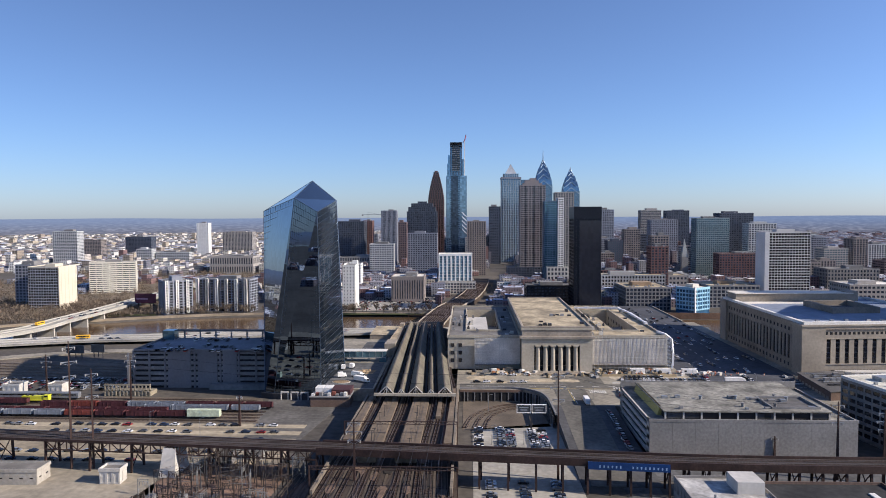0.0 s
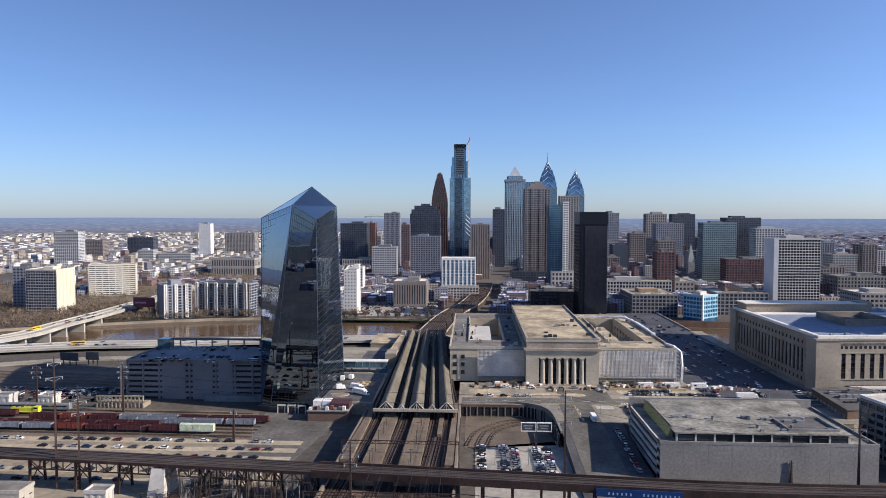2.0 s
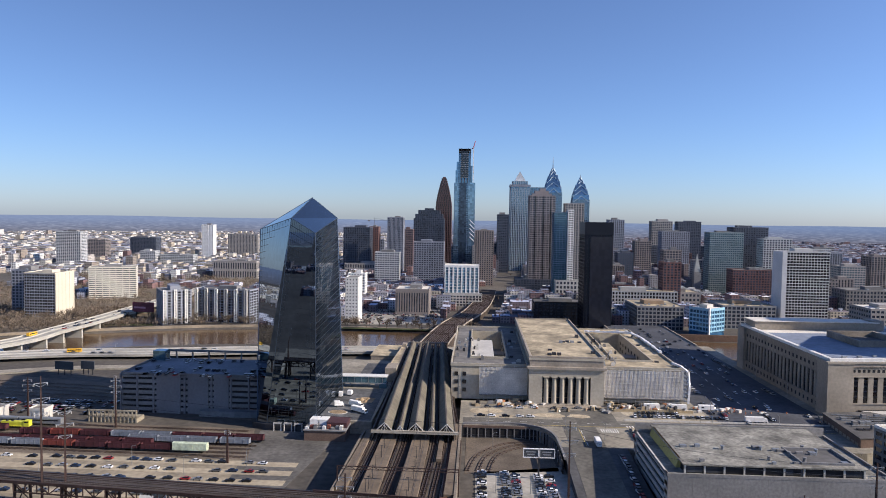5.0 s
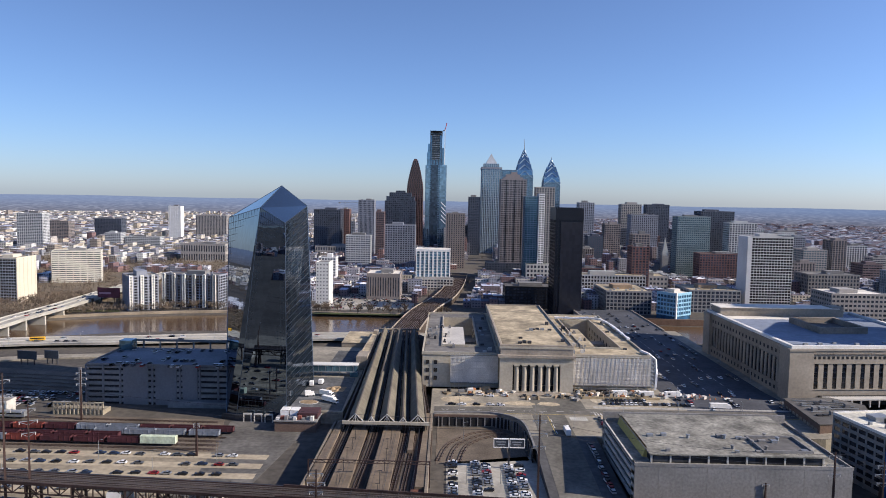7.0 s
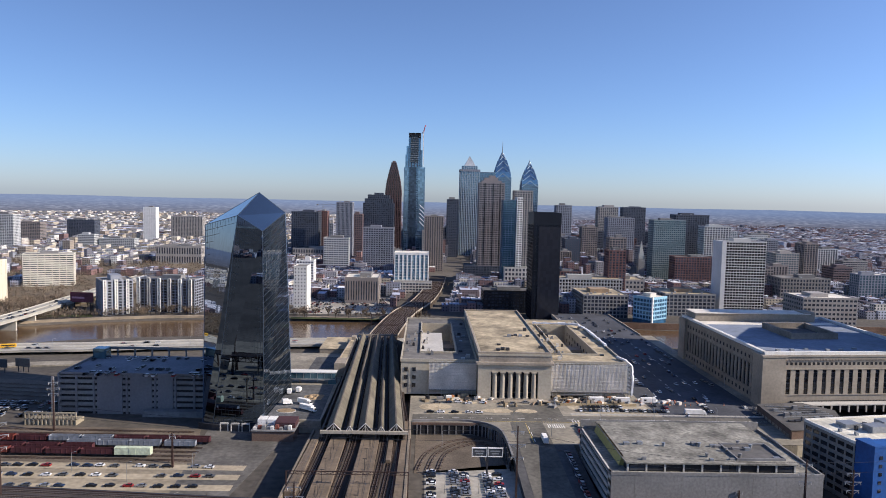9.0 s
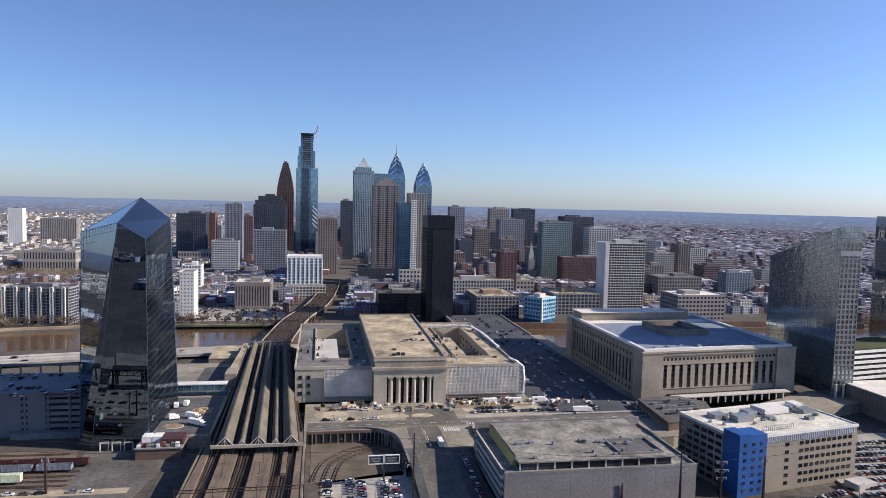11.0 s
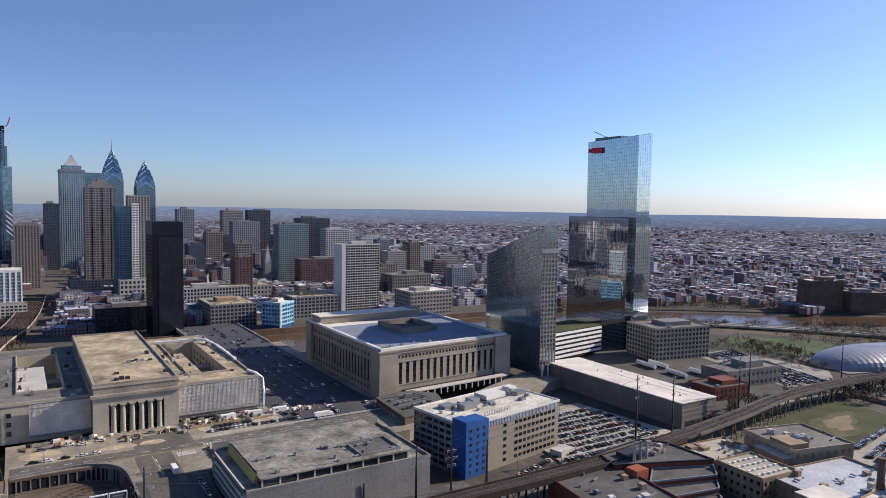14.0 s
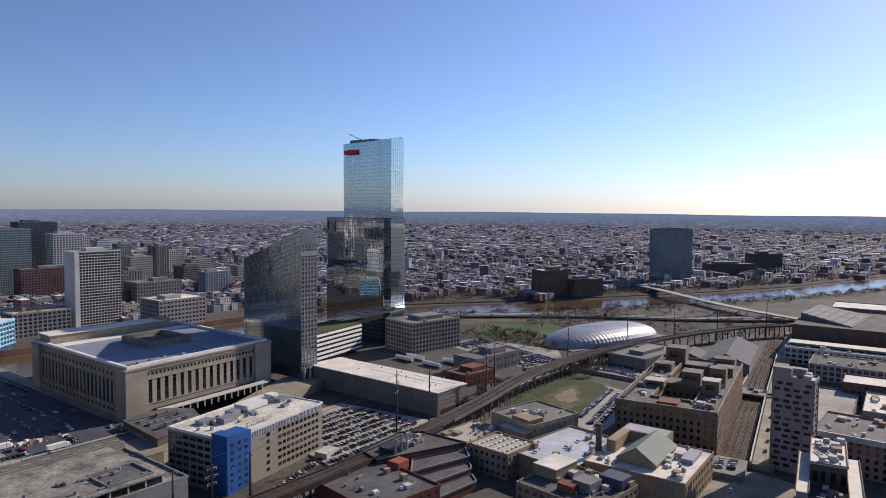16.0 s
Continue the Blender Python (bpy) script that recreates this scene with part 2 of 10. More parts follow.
# ---- mesh building ----
class Shape:
    """Collects boxes, prisms and beams and becomes one mesh."""

    def __init__(self):
        self.v, self.f, self.m = [], [], []

    def add(self, verts, faces, slot=0):
        k = len(self.v)
        self.v += verts
        self.f += [tuple(i + k for i in q) for q in faces]
        self.m += [slot] * len(faces)
        return self

    def hexa(self, low, high, slot=0):
        return self.add([tuple(p) for p in low] + [tuple(p) for p in high],
                        [(3, 2, 1, 0), (4, 5, 6, 7), (0, 1, 5, 4), (1, 2, 6, 5), (2, 3, 7, 6), (3, 0, 4, 7)], slot)

    def box(self, x0, x1, y0, y1, z0, z1, slot=0):
        return self.hexa([(x0, y0, z0), (x1, y0, z0), (x1, y1, z0), (x0, y1, z0)], [(x0, y0, z1), (x1, y0, z1), (x1, y1, z1), (x0, y1, z1)], slot)

    def turned(self, cx, cy, w, d, z0, z1, deg=0.0, slot=0):
        c, s = math.cos(radians(deg)), math.sin(radians(deg))
        q = [(cx + x * c - y * s, cy + x * s + y * c) for x, y in ((-w / 2, -d / 2), (w / 2, -d / 2), (w / 2, d / 2), (-w / 2, d / 2))]
        return self.hexa([(*p, z0) for p in q], [(*p, z1) for p in q], slot)

    def prism(self, pts, z0, z1, slot=0, top=None):
        n, t = len(pts), top or pts
        v = [(*p, z0) for p in pts] + [(*p, z1) for p in t]
        return self.add(v, [tuple(range(n))[::-1], tuple(range(n, 2 * n))] + [(i, (i + 1) % n, n + (i + 1) % n, n + i) for i in range(n)], slot)

    def cyl(self, cx, cy, z0, z1, r, n=8, r2=None, slot=0):
        a = [(math.cos(2 * math.pi * i / n), math.sin(2 * math.pi * i / n)) for i in range(n)]
        r2 = r if r2 is None else r2
        return self.prism([(cx + r * x, cy + r * y) for x, y in a], z0, z1, slot, [(cx + r2 * x, cy + r2 * y) for x, y in a])

    def beam(self, p, q, w, h=None, slot=0):
        p, q, h = Vector(p), Vector(q), h or w
        d = (q - p).normalized()
        side = d.cross(Vector((0, 0, 1)))
        side = side.normalized() * w / 2 if side.length > 1e-4 else Vector((w / 2, 0, 0))
        up = side.cross(d).normalized() * h / 2
        ring = lambda o: [o - side - up, o + side - up, o + side + up, o - side + up]
        return self.hexa(ring(p), ring(q), slot)

    def faces(self, verts, faces, slot=0):
        return self.add(verts, faces, slot)

    def mesh(self, name, mats):
        me = bpy.data.meshes.new(name)
        me.from_pydata([tuple(p) for p in self.v], [], self.f)
        for m in mats:
            me.materials.append(m)
        if len(mats) > 1:
            me.polygons.foreach_set("material_index", self.m)
        bm = bmesh.new()
        bm.from_mesh(me)
        bmesh.ops.recalc_face_normals(bm, faces=bm.faces)
        bm.to_mesh(me)
        bm.free()
        return me


def part(name, shape, material, parent=None, label=""):
    mats = material if isinstance(material, (list, tuple)) else [material]
    ob = new(name, shape.mesh(name, mats) if isinstance(shape, Shape) else shape)
    ob.parent = parent
    return tagged(ob, label) if label else ob


def thing(name, label, category, at=(0, 0, 0), group="", kind="", deg=0.0):
    ob = new(name)
    ob.matrix_basis = pose(*at, 0, 0, deg)
    return tagged(ob, label, category, group, kind)


def solid(name, shape, material, label, category, kind="structure", group=""):
    mats = material if isinstance(material, (list, tuple)) else [material]
    return tagged(new(name, shape.mesh(name, mats)), label, category, group, kind)


def ribbon(points, w, z0, z1, shape=None):
    """A strip of width w along a line in plan, as a solid between two heights."""
    s = shape or Shape()
    P = [Vector(p[:2]) for p in points]
    Z = [p[2] if len(p) > 2 else 0 for p in points]
    T = [((P[min(i + 1, len(P) - 1)] - P[max(i - 1, 0)]).normalized()) for i in range(len(P))]
    N = [Vector((-t.y, t.x)) * w / 2 for t in T]
    for i in range(len(P) - 1):
        a, b = i, i + 1
        low = [(*(P[a] - N[a]), Z[a] + z0), (*(P[b] - N[b]), Z[b] + z0), (*(P[b] + N[b]), Z[b] + z0), (*(P[a] + N[a]), Z[a] + z0)]
        high = [(x, y, z - z0 + z1) for x, y, z in low]
        s.hexa(low, high)
    return s


def offset_line(points, off):
    P = [Vector(p[:2]) for p in points]
    out = []
    for i in range(len(P)):
        t = (P[min(i + 1, len(P) - 1)] - P[max(i - 1, 0)]).normalized()
        out.append((P[i].x - t.y * off, P[i].y + t.x * off, *points[i][2:]))
    return out


def smooth_line(points, n=6):
    """Catmull-Rom through the points."""
    out = []
    Q = [points[0], *points, points[-1]]
    for i in range(1, len(Q) - 2):
        for k in range(n):
            t = k / n
            out.append(tuple(0.5 * (2 * b + (c - a) * t + (2 * a - 5 * b + 4 * c - d) * t * t + (3 * b - a - 3 * c + d) * t ** 3)
                             for a, b, c, d in zip(Q[i - 1], Q[i], Q[i + 1], Q[i + 2])))
    return out + [tuple(points[-1])]


rnd = random.Random(7)

# ---- ground, river, distance ----
RIVER = smooth_line([(-1500, 300), (-900, 380), (-560, 500), (-380, 600), (-220, 655), (0, 655), (260, 640), (500, 640), (620, 622), (735, 570), (870, 475), (1000, 395), (1115, 325),
                     (1255, 252), (1420, 180), (1700, 90), (2100, -60), (2700, -600), (3300, -1500)], 4)
HALF = 42


def river_side(x, y):
    """Distance from the river's middle, positive on its far (city) side."""
    best, side = 1e9, 1
    for i in range(len(RIVER) - 1):
        ax, ay = RIVER[i]
        bx, by = RIVER[i + 1]
        dx, dy = bx - ax, by - ay
        t = max(0, min(1, ((x - ax) * dx + (y - ay) * dy) / (dx * dx + dy * dy)))
        d = math.hypot(x - ax - t * dx, y - ay - t * dy)
        if d < best:
            best, side = d, 1 if dx * (y - ay) - dy * (x - ax) > 0 else -1
    return best * side


def build_ground():
    s = Shape()
    rows = []
    for i, (x, y) in enumerate(RIVER):
        a, b = RIVER[max(i - 1, 0)], RIVER[min(i + 1, len(RIVER) - 1)]
        t = Vector((b[0] - a[0], b[1] - a[1])).normalized()
        nx, ny = -t.y, t.x
        prof = [(-HALF - 14, 0), (-HALF - 3, -2.5), (-HALF, -5), (HALF, -5), (HALF + 3, -2.5), (HALF + 14, 0)]
        ang = math.pi + (i / (len(RIVER) - 1)) * (math.pi - 0.85)  # near bank fans out to the west and south
        near = (600 + 4900 * math.cos(ang), 400 + 4900 * math.sin(ang))
        ang2 = math.pi - (i / (len(RIVER) - 1)) * (math.pi + 0.45)
        far = (600 + 4900 * math.cos(ang2), 400 + 4900 * math.sin(ang2))
        rows.append([(*near, 0)] + [(x + nx * o, y + ny * o, z) for o, z in prof] + [(*far, 0)])
    m = len(rows[0])
    v = [p for r in rows for p in r]
    f = [(i * m + j, (i + 1) * m + j, (i + 1) * m + j + 1, i * m + j + 1) for i in range(len(rows) - 1) for j in range(m - 1)]
    s.add(v, f)
    solid("ground", s, GROUND, "bare winter earth and gravel of the city floor", "ground")
    w = ribbon([(x, y) for x, y in RIVER], 2 * HALF + 4, -3.2, -3.0)
    solid("water", w, water, "brown muddy river with light ripples", "river")


build_ground()

# far land at the edge of sight, a glowing band with haze painted in
haze = bpy.data.materials.new("far_land_haze")
haze.use_nodes = True
_n, _l = haze.node_tree.nodes, haze.node_tree.links
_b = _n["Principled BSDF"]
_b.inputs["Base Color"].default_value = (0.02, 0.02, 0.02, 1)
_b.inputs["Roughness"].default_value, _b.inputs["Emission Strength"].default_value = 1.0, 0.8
_g = _n.new("ShaderNodeNewGeometry")
_x = _n.new("ShaderNodeSeparateXYZ")
_l.new(_g.outputs["Position"], _x.inputs[0])
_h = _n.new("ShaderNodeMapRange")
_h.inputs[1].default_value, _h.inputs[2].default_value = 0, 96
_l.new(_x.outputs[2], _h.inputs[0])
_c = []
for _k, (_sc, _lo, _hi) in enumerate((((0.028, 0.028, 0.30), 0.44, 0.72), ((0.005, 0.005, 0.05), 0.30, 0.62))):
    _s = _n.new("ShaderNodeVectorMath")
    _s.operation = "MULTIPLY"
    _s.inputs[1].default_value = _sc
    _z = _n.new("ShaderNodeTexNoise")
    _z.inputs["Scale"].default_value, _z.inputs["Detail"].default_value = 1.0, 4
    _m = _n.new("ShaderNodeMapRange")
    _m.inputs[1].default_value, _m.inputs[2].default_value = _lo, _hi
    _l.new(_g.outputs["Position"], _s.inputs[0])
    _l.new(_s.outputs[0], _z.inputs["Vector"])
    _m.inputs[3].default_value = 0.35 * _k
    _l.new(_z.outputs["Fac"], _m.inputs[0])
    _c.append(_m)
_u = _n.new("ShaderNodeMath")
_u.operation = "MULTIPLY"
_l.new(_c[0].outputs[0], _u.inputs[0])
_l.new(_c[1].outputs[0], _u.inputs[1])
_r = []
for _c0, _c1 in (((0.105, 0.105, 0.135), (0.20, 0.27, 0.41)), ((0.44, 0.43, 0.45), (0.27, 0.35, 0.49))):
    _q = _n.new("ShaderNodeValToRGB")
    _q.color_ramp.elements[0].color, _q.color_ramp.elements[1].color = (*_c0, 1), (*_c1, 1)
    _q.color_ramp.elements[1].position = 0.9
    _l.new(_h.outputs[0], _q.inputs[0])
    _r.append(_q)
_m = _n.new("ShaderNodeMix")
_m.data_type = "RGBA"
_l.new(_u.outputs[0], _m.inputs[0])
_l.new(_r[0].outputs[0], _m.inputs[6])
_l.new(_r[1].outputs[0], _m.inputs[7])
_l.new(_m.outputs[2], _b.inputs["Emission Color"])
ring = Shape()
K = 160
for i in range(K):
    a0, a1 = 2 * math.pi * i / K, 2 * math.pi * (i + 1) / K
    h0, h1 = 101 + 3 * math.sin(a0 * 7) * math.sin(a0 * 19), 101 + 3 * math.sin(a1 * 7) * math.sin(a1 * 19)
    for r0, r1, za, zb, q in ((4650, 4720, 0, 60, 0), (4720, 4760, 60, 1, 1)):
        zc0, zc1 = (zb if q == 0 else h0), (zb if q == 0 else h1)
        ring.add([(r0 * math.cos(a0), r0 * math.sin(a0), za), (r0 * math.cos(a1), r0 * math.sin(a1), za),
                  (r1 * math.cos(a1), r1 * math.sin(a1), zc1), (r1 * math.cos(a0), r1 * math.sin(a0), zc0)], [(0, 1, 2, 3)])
solid("backdrop", ring, haze, "glowing far-land ring with blue haze painted in", "horizon")

# ---- streets, decks and lots ----
ST = 7.0  # street level above the rail yards
deck = Shape()
for q in ([(4, 350), (4, 400), (240, 400), (240, 350)], [(56, 318), (56, 350), (88, 350), (88, 318)], [(43, 350), (51, 341), (54, 328), (54.5, 318), (56, 318), (56, 350)], [(100, 314), (88, 318), (88, 350), (205, 350), (205, 322)], [(140, 400), (140, 605), (222, 605), (222, 400)],
          [(205, 322), (205, 350), (240, 350), (350, 400), (372, 395), (372, 372), (300, 352), (236, 338)], [(-75, 350), (-75, 455), (-44, 455), (-44, 350)], [(-93, 455), (-93, 512), (-49, 512), (-49, 455)]):
    deck.prism(q, 0.0, ST)
# ramp toned darker to carry the shadow of the concrete garage
solid("street_ramp", Shape().hexa([(56, 226, 0), (88, 226, 0), (88, 318, 0), (56, 318, 0)], [(56, 226, .15), (88, 226, .15), (88, 318, ST), (56, 318, ST)]), mat("shaded_ramp_pavement", (.082, .080, .080), .9, var=.35, scale=.06, fine=.5), "worn sloping street pavement, darkened for the garage shadow", "street")
solid("street_deck", deck, PAVE, "raised pale concrete street plaza round the station", "street")
road = Shape()
for q in ([(60, 318), (60, 352), (78, 352), (78, 318)], [(6, 352), (6, 364), (236, 364), (236, 352)],
          [(62, 364), (62, 384), (92, 384), (92, 364)]):
    road.prism(q, ST, ST + 0.06)
road.hexa([(60, 226, .1), (78, 226, .1), (78, 318, ST - .1), (60, 318, ST - .1)], [(60, 226, .22), (78, 226, .22), (78, 318, ST + .06), (60, 318, ST + .06)])
solid("road", road, mat("worn_road", (.135, .125, .105), .9, var=.4, scale=.05, fine=.5, bump=.1), "grey asphalt road round the station forecourt", "road")
solid("plaza_road", Shape().prism([(-74.5, 352), (-74.5, 421), (-46.5, 421), (-45, 352)], ST, ST + .06).prism([(-70, 456), (-70, 499), (-50, 499), (-50, 456)], ST, ST + .06), mat("patched_asphalt", (.105, .104, .104), .9, var=.5, grain=.3, scale=.09, fine=.45), "patched grey asphalt of the drop-off plaza", "road")
solid("forecourt_island", Shape().prism([(122 + 24 * math.cos(a * math.pi / 14), 381.5 + 16 * math.sin(a * math.pi / 14)) for a in range(28)], ST, ST + .1), mat("pale_kerbed_paving", (.40, .345, .25), .92, var=.35, scale=.12, fine=.7), "pale oval kerbed island of the station forecourt", "island")
isle = thing("planted_island", "oval kerbed island of bare earth on the plaza", "island", (-66, 366, ST + .06))
part("kerb", Shape().prism([(5.6 * math.cos(a * math.pi / 12), 4.2 * math.sin(a * math.pi / 12)) for a in range(24)], 0, .22), CONCL, isle)
part("bed", Shape().prism([(5.1 * math.cos(a * math.pi / 12), 3.7 * math.sin(a * math.pi / 12)) for a in range(24)], .22, .34), mat("dug_earth", (.30, .215, .125), .95, var=.4, scale=.2, fine=1.2), isle)
works = thing("works_patch", "dug-up tan earth with heaps at the plaza works", "earthworks", (-54, 392, ST + .06))
part("bed", Shape().prism([(-6, -5), (-7, 4), (-2, 8), (5, 6), (4, -4)], 0, .15), MATS["dug_earth"], works)
for k, (x, y, q) in enumerate(((-3, 1, 2.2), (1, 3, 1.7), (0, -2, 1.4))):
    part("heap", Shape().cyl(x, y, .1, .5 + q * .5, q, 9, q * .25), MATS["dug_earth"], works)
# avenue asphalt is darker and bluer, standing in for the post office shadow
solid("avenue", Shape().prism([(146, 404), (146, 604), (212, 604), (212, 404)], ST, ST + .06).prism([(150, 364), (146, 404), (212, 404), (214, 386), (218, 364)], ST, ST + .06).prism([(151, 604), (151, 720), (209, 720), (209, 604)], ST, ST + .06), mat("shade_dark_asphalt", (.066, .069, .080), .88, var=.35, scale=.04, fine=.5, bump=.1), "wide asphalt avenue beside the station, darkened for cast shade", "road")
bridge = Shape()
bridge.box(148, 212, 604, 720, ST - 2.5, ST)
for yy in (640, 668):
    bridge.box(150, 210, yy, yy + 5, -5, ST - 2)
tagged(part("road_bridge", bridge, CONC), "stone and concrete road bridge over the river", "bridge", kind="structure")
parap = Shape()
for x in (148, 211):
    parap.box(x, x + 1.2, 604, 720, ST, ST + 1.2)
solid("bridge_parapet", parap, LIMED, "pale stone parapet of the road bridge", "parapet")
marks = Shape()
for i in range(3):
    marks.box(69, 69.4, 321 + i * 9.5, 326 + i * 9.5, ST + 0.06, ST + 0.09)
for i in range(8):
    marks.box(95 + i * 1.6, 95.8 + i * 1.6, 352.5, 356, ST + 0.06, ST + 0.09)
    marks.box(80 + i * 1.2, 80.6 + i * 1.2, 343, 349, ST + 0.06, ST + 0.09)
for i in range(24):
    marks.box(10 + i * 9.2, 14 + i * 9.2, 358, 358.3, ST + 0.06, ST + 0.09)
for k in range(3):
    for i in range(16):
        marks.box(160 + k * 16, 160.3 + k * 16, 408 + i * 12, 413 + i * 12, ST + 0.06, ST + 0.09)
solid("road_marking", marks, LINEW, "worn white lane and crossing paint", "road marking")
ymark = Shape()
ymark.box(68.2, 68.5, 320, 350, ST + 0.06, ST + 0.09).box(8, 236, 352.6, 352.9, ST + 0.06, ST + 0.09)
solid("centre_line", ymark, LINEY, "faded yellow centre line", "road marking")
# ramp wall: curved retaining wall of the sunken track loop
CURVE = smooth_line([(6, 350), (30, 352), (43, 349), (51, 341), (54, 328), (54.5, 300)], 5)
rw = ribbon(offset_line(CURVE, 0.5), 1.0, ST, ST + 1.1)
solid("parapet_wall", rw, CONCD, "curved concrete parapet above the sunken tracks", "parapet wall")
rp = Shape()
for i in range(0, len(CURVE) - 1):
    x, y = CURVE[i]
    rp.box(x - 1.1, x - 0.5, y - 1.1, y - 0.5, 0.1, ST - 1)
# near-black sheet on the solid wall, standing for shade under the street
shade_sheet = ribbon(offset_line(CURVE, -0.35), 0.3, 0.1, ST - 1.2)
solid("underpass_opening", shade_sheet, DARKW, "near-black sheet for the shade under the curved street edge", "opening")
solid("pier", rp, CONCD, "row of concrete piers under the curved street edge", "pier")
lot = Shape()
lot.prism([(13, 200), (13, 298), (56, 309), (56, 200)], 0.0, 0.12)
lot.prism([(256, 236), (276, 330), (345, 330), (356, 246), (330, 236)], 0.0, 1.0)
lot.prism([(404, 158), (410, 181), (425, 185), (507, 198), (516, 206), (508, 178), (440, 160)], 0.0, 0.14)
lot.prism([(524, 284), (560, 400), (606, 398), (612, 300), (572, 272)], 0.0, 0.12)
solid("parking_lot", lot, LOT, "pale worn tarmac parking lots", "parking lot")
blk = Shape()
blk.prism([(205, 60), (205, 215), (384, 222), (404, 180), (404, 90), (372, 86), (300, 88), (296, 60)], 0, 0.05)
blk.prism([(376, 240), (376, 430), (520, 470), (560, 440), (606, 398), (560, 300), (530, 266)], 0, 0.05)
blk.prism([(404, 16), (404, 57), (860, 128), (900, 20)], 0, 0.05)
blk.prism([(516, 150), (530, 262), (640, 250), (760, 190), (720, 150)], 0, 0.05)
solid("campus_paving", blk, mat("dark_worn_asphalt", (0.085, 0.08, 0.072), 0.92, var=0.4, scale=0.03, fine=0.25), "dark worn asphalt between the campus buildings", "paving")
sand = Shape().prism([(-340, 236), (-340, 306), (-98, 306), (-72, 300), (-70, 240)], 0, 0.06)
solid("yard_gravel", sand, mat("sandy_gravel", (0.28, 0.235, 0.165), 0.95, var=0.35, scale=0.03, fine=0.4), "sandy gravel of the rail yard", "gravel")
bw_ = ribbon(offset_line([p for p in RIVER if 60 < p[0] < 640], 46), 1.6, -5, 4.2)
solid("river_wall", bw_, mat("rusty_brown_wall", (.17, .105, .07), .9, var=.35, scale=.08, fine=.6), "stained brown retaining wall along the far river bank", "retaining wall")
solid("river_promenade", ribbon(offset_line([p for p in RIVER if -560 < p[0] < 60], 52), 5, -5, 0.7), mat("tan_river_stone", (.31, .25, .175), .9, var=.3, scale=.05, fine=.5), "tan stone wall and path along the far river bank", "riverside path")
bank = Shape()
BK = [p for p in RIVER if 540 < p[0] < 2400]
ribbon(offset_line(BK, 61), 9, 0, 0.1, bank)
solid("bank_railway", bank, BALLAST, "brown railway strip on the far river bank", "railway")
bank = Shape()
ribbon(offset_line(BK, 68), 34, 0, 0.06, bank)
ribbon(offset_line(BK, -64), 24, 0, 0.06, bank)
bank.prism([(560, 480), (640, 470), (760, 420), (850, 350), (905, 270), (960, 180), (880, 150), (790, 230), (770, 330), (720, 320), (640, 340), (604, 400)], 0, 0.05)
bank.prism([(770, 235), (880, 150), (1000, 60), (1000, 200), (905, 275), (850, 350)], 0, 0.045)
solid("river_scrub", bank, mat("dark_scrub", (.058, .052, .042), .95, var=.45, scale=.03, fine=.3, bump=.3), "dark winter scrub along the river banks", "scrub")
yard = Shape()
for y0, y1 in ((246, 252), (257, 263), (274.5, 280.5), (286, 292), (297, 303)):
    yard.box(-330, -72, y0, y1, 0.0, 0.14)
solid("parking_strip", yard, mat("sandy_strip", (0.38, 0.32, 0.225), 0.95, var=0.25, scale=0.05, fine=0.4), "sandy strips of staff parking in the rail yard", "parking strip")
yroad = Shape()
yroad.prism([(-340, 150), (-340, 240), (-120, 240), (-112, 215), (-112, 150)], 0.0, 0.1)
solid("yard_apron", Shape().prism([(-96, 262), (-72, 262), (-60, 352), (-106, 352)], 0.0, 0.1), mat("oily_asphalt", (.12, .112, .10), .92, var=.4, scale=.05, fine=.4), "dark oily asphalt apron beside the tower", "apron")
sroad = Shape().box(72, 86, 100, 225, 0.0, 0.1)
sroad.prism([(86, 232), (86, 258), (200, 258), (200, 232)], 0.0, 0.1)
sroad.prism([(200, 232), (205, 250), (255, 240), (255, 225)], 0.0, 0.1)
solid("back_street", sroad, mat("patched_asphalt", (.135, .125, .108), .92, var=.4, scale=.05, fine=.4), "patched asphalt back street below the viaduct", "road")
solid("service_road", yroad, mat("worn_yard_asphalt", (0.30, 0.26, 0.195), 0.92, var=0.35, scale=0.03, fine=0.3), "dusty grey service road in the yards", "road")
south_road = Shape()
south_road.prism([(300, 62), (300, 86), (372, 84), (400, 66), (392, 30), (372, 20), (355, 55)], 0.0, 0.1)
ribbon([(404, 62), (430, 66.5), (550, 87.5), (724, 116.5), (860, 136)], 11, 0.0, 3.1, south_road)
south_road.prism([(240, 238), (380, 256), (480, 262), (610, 250), (612, 246), (480, 254), (380, 246), (242, 232)], 0, 0.9)
solid("side_street", south_road, PAVE, "pale side street beside the sunken tracks", "street")

# ---- expressways along the river ----
for name, line, w, z, lab in (("expressway", [(-520, 450), (-340, 520), (-260, 536), (-170, 556), (-40, 572), (120, 575)], 24, 4.0, "pale concrete expressway along the near river bank"),
                              ("riverside_road", [(-480, 380), (-330, 470), (-250, 494), (-150, 505), (-70, 510)], 12, 1.0, "pale frontage road beside the rail yard"),
                              ("river_bridge", [(900, 85), (931, 133), (977, 216), (1026, 282), (1100, 367), (1160, 440)], 14, 8.0, "low concrete road bridge across the lower river"),
                              ("river_expressway", [(420, 585), (560, 580), (665, 540), (800, 395), (890, 250), (1000, 130), (1200, 0)], 22, 3.0, "expressway bending along the river")):
    solid(name, ribbon(smooth_line(line), w, 0.0 if z < 2 else z - 1.6, z), PAVE if z < 2 else mat("expressway_concrete", (0.36, 0.34, 0.29), 0.9, var=0.2, scale=0.04, fine=0.4), lab, "road")
ew = Shape()
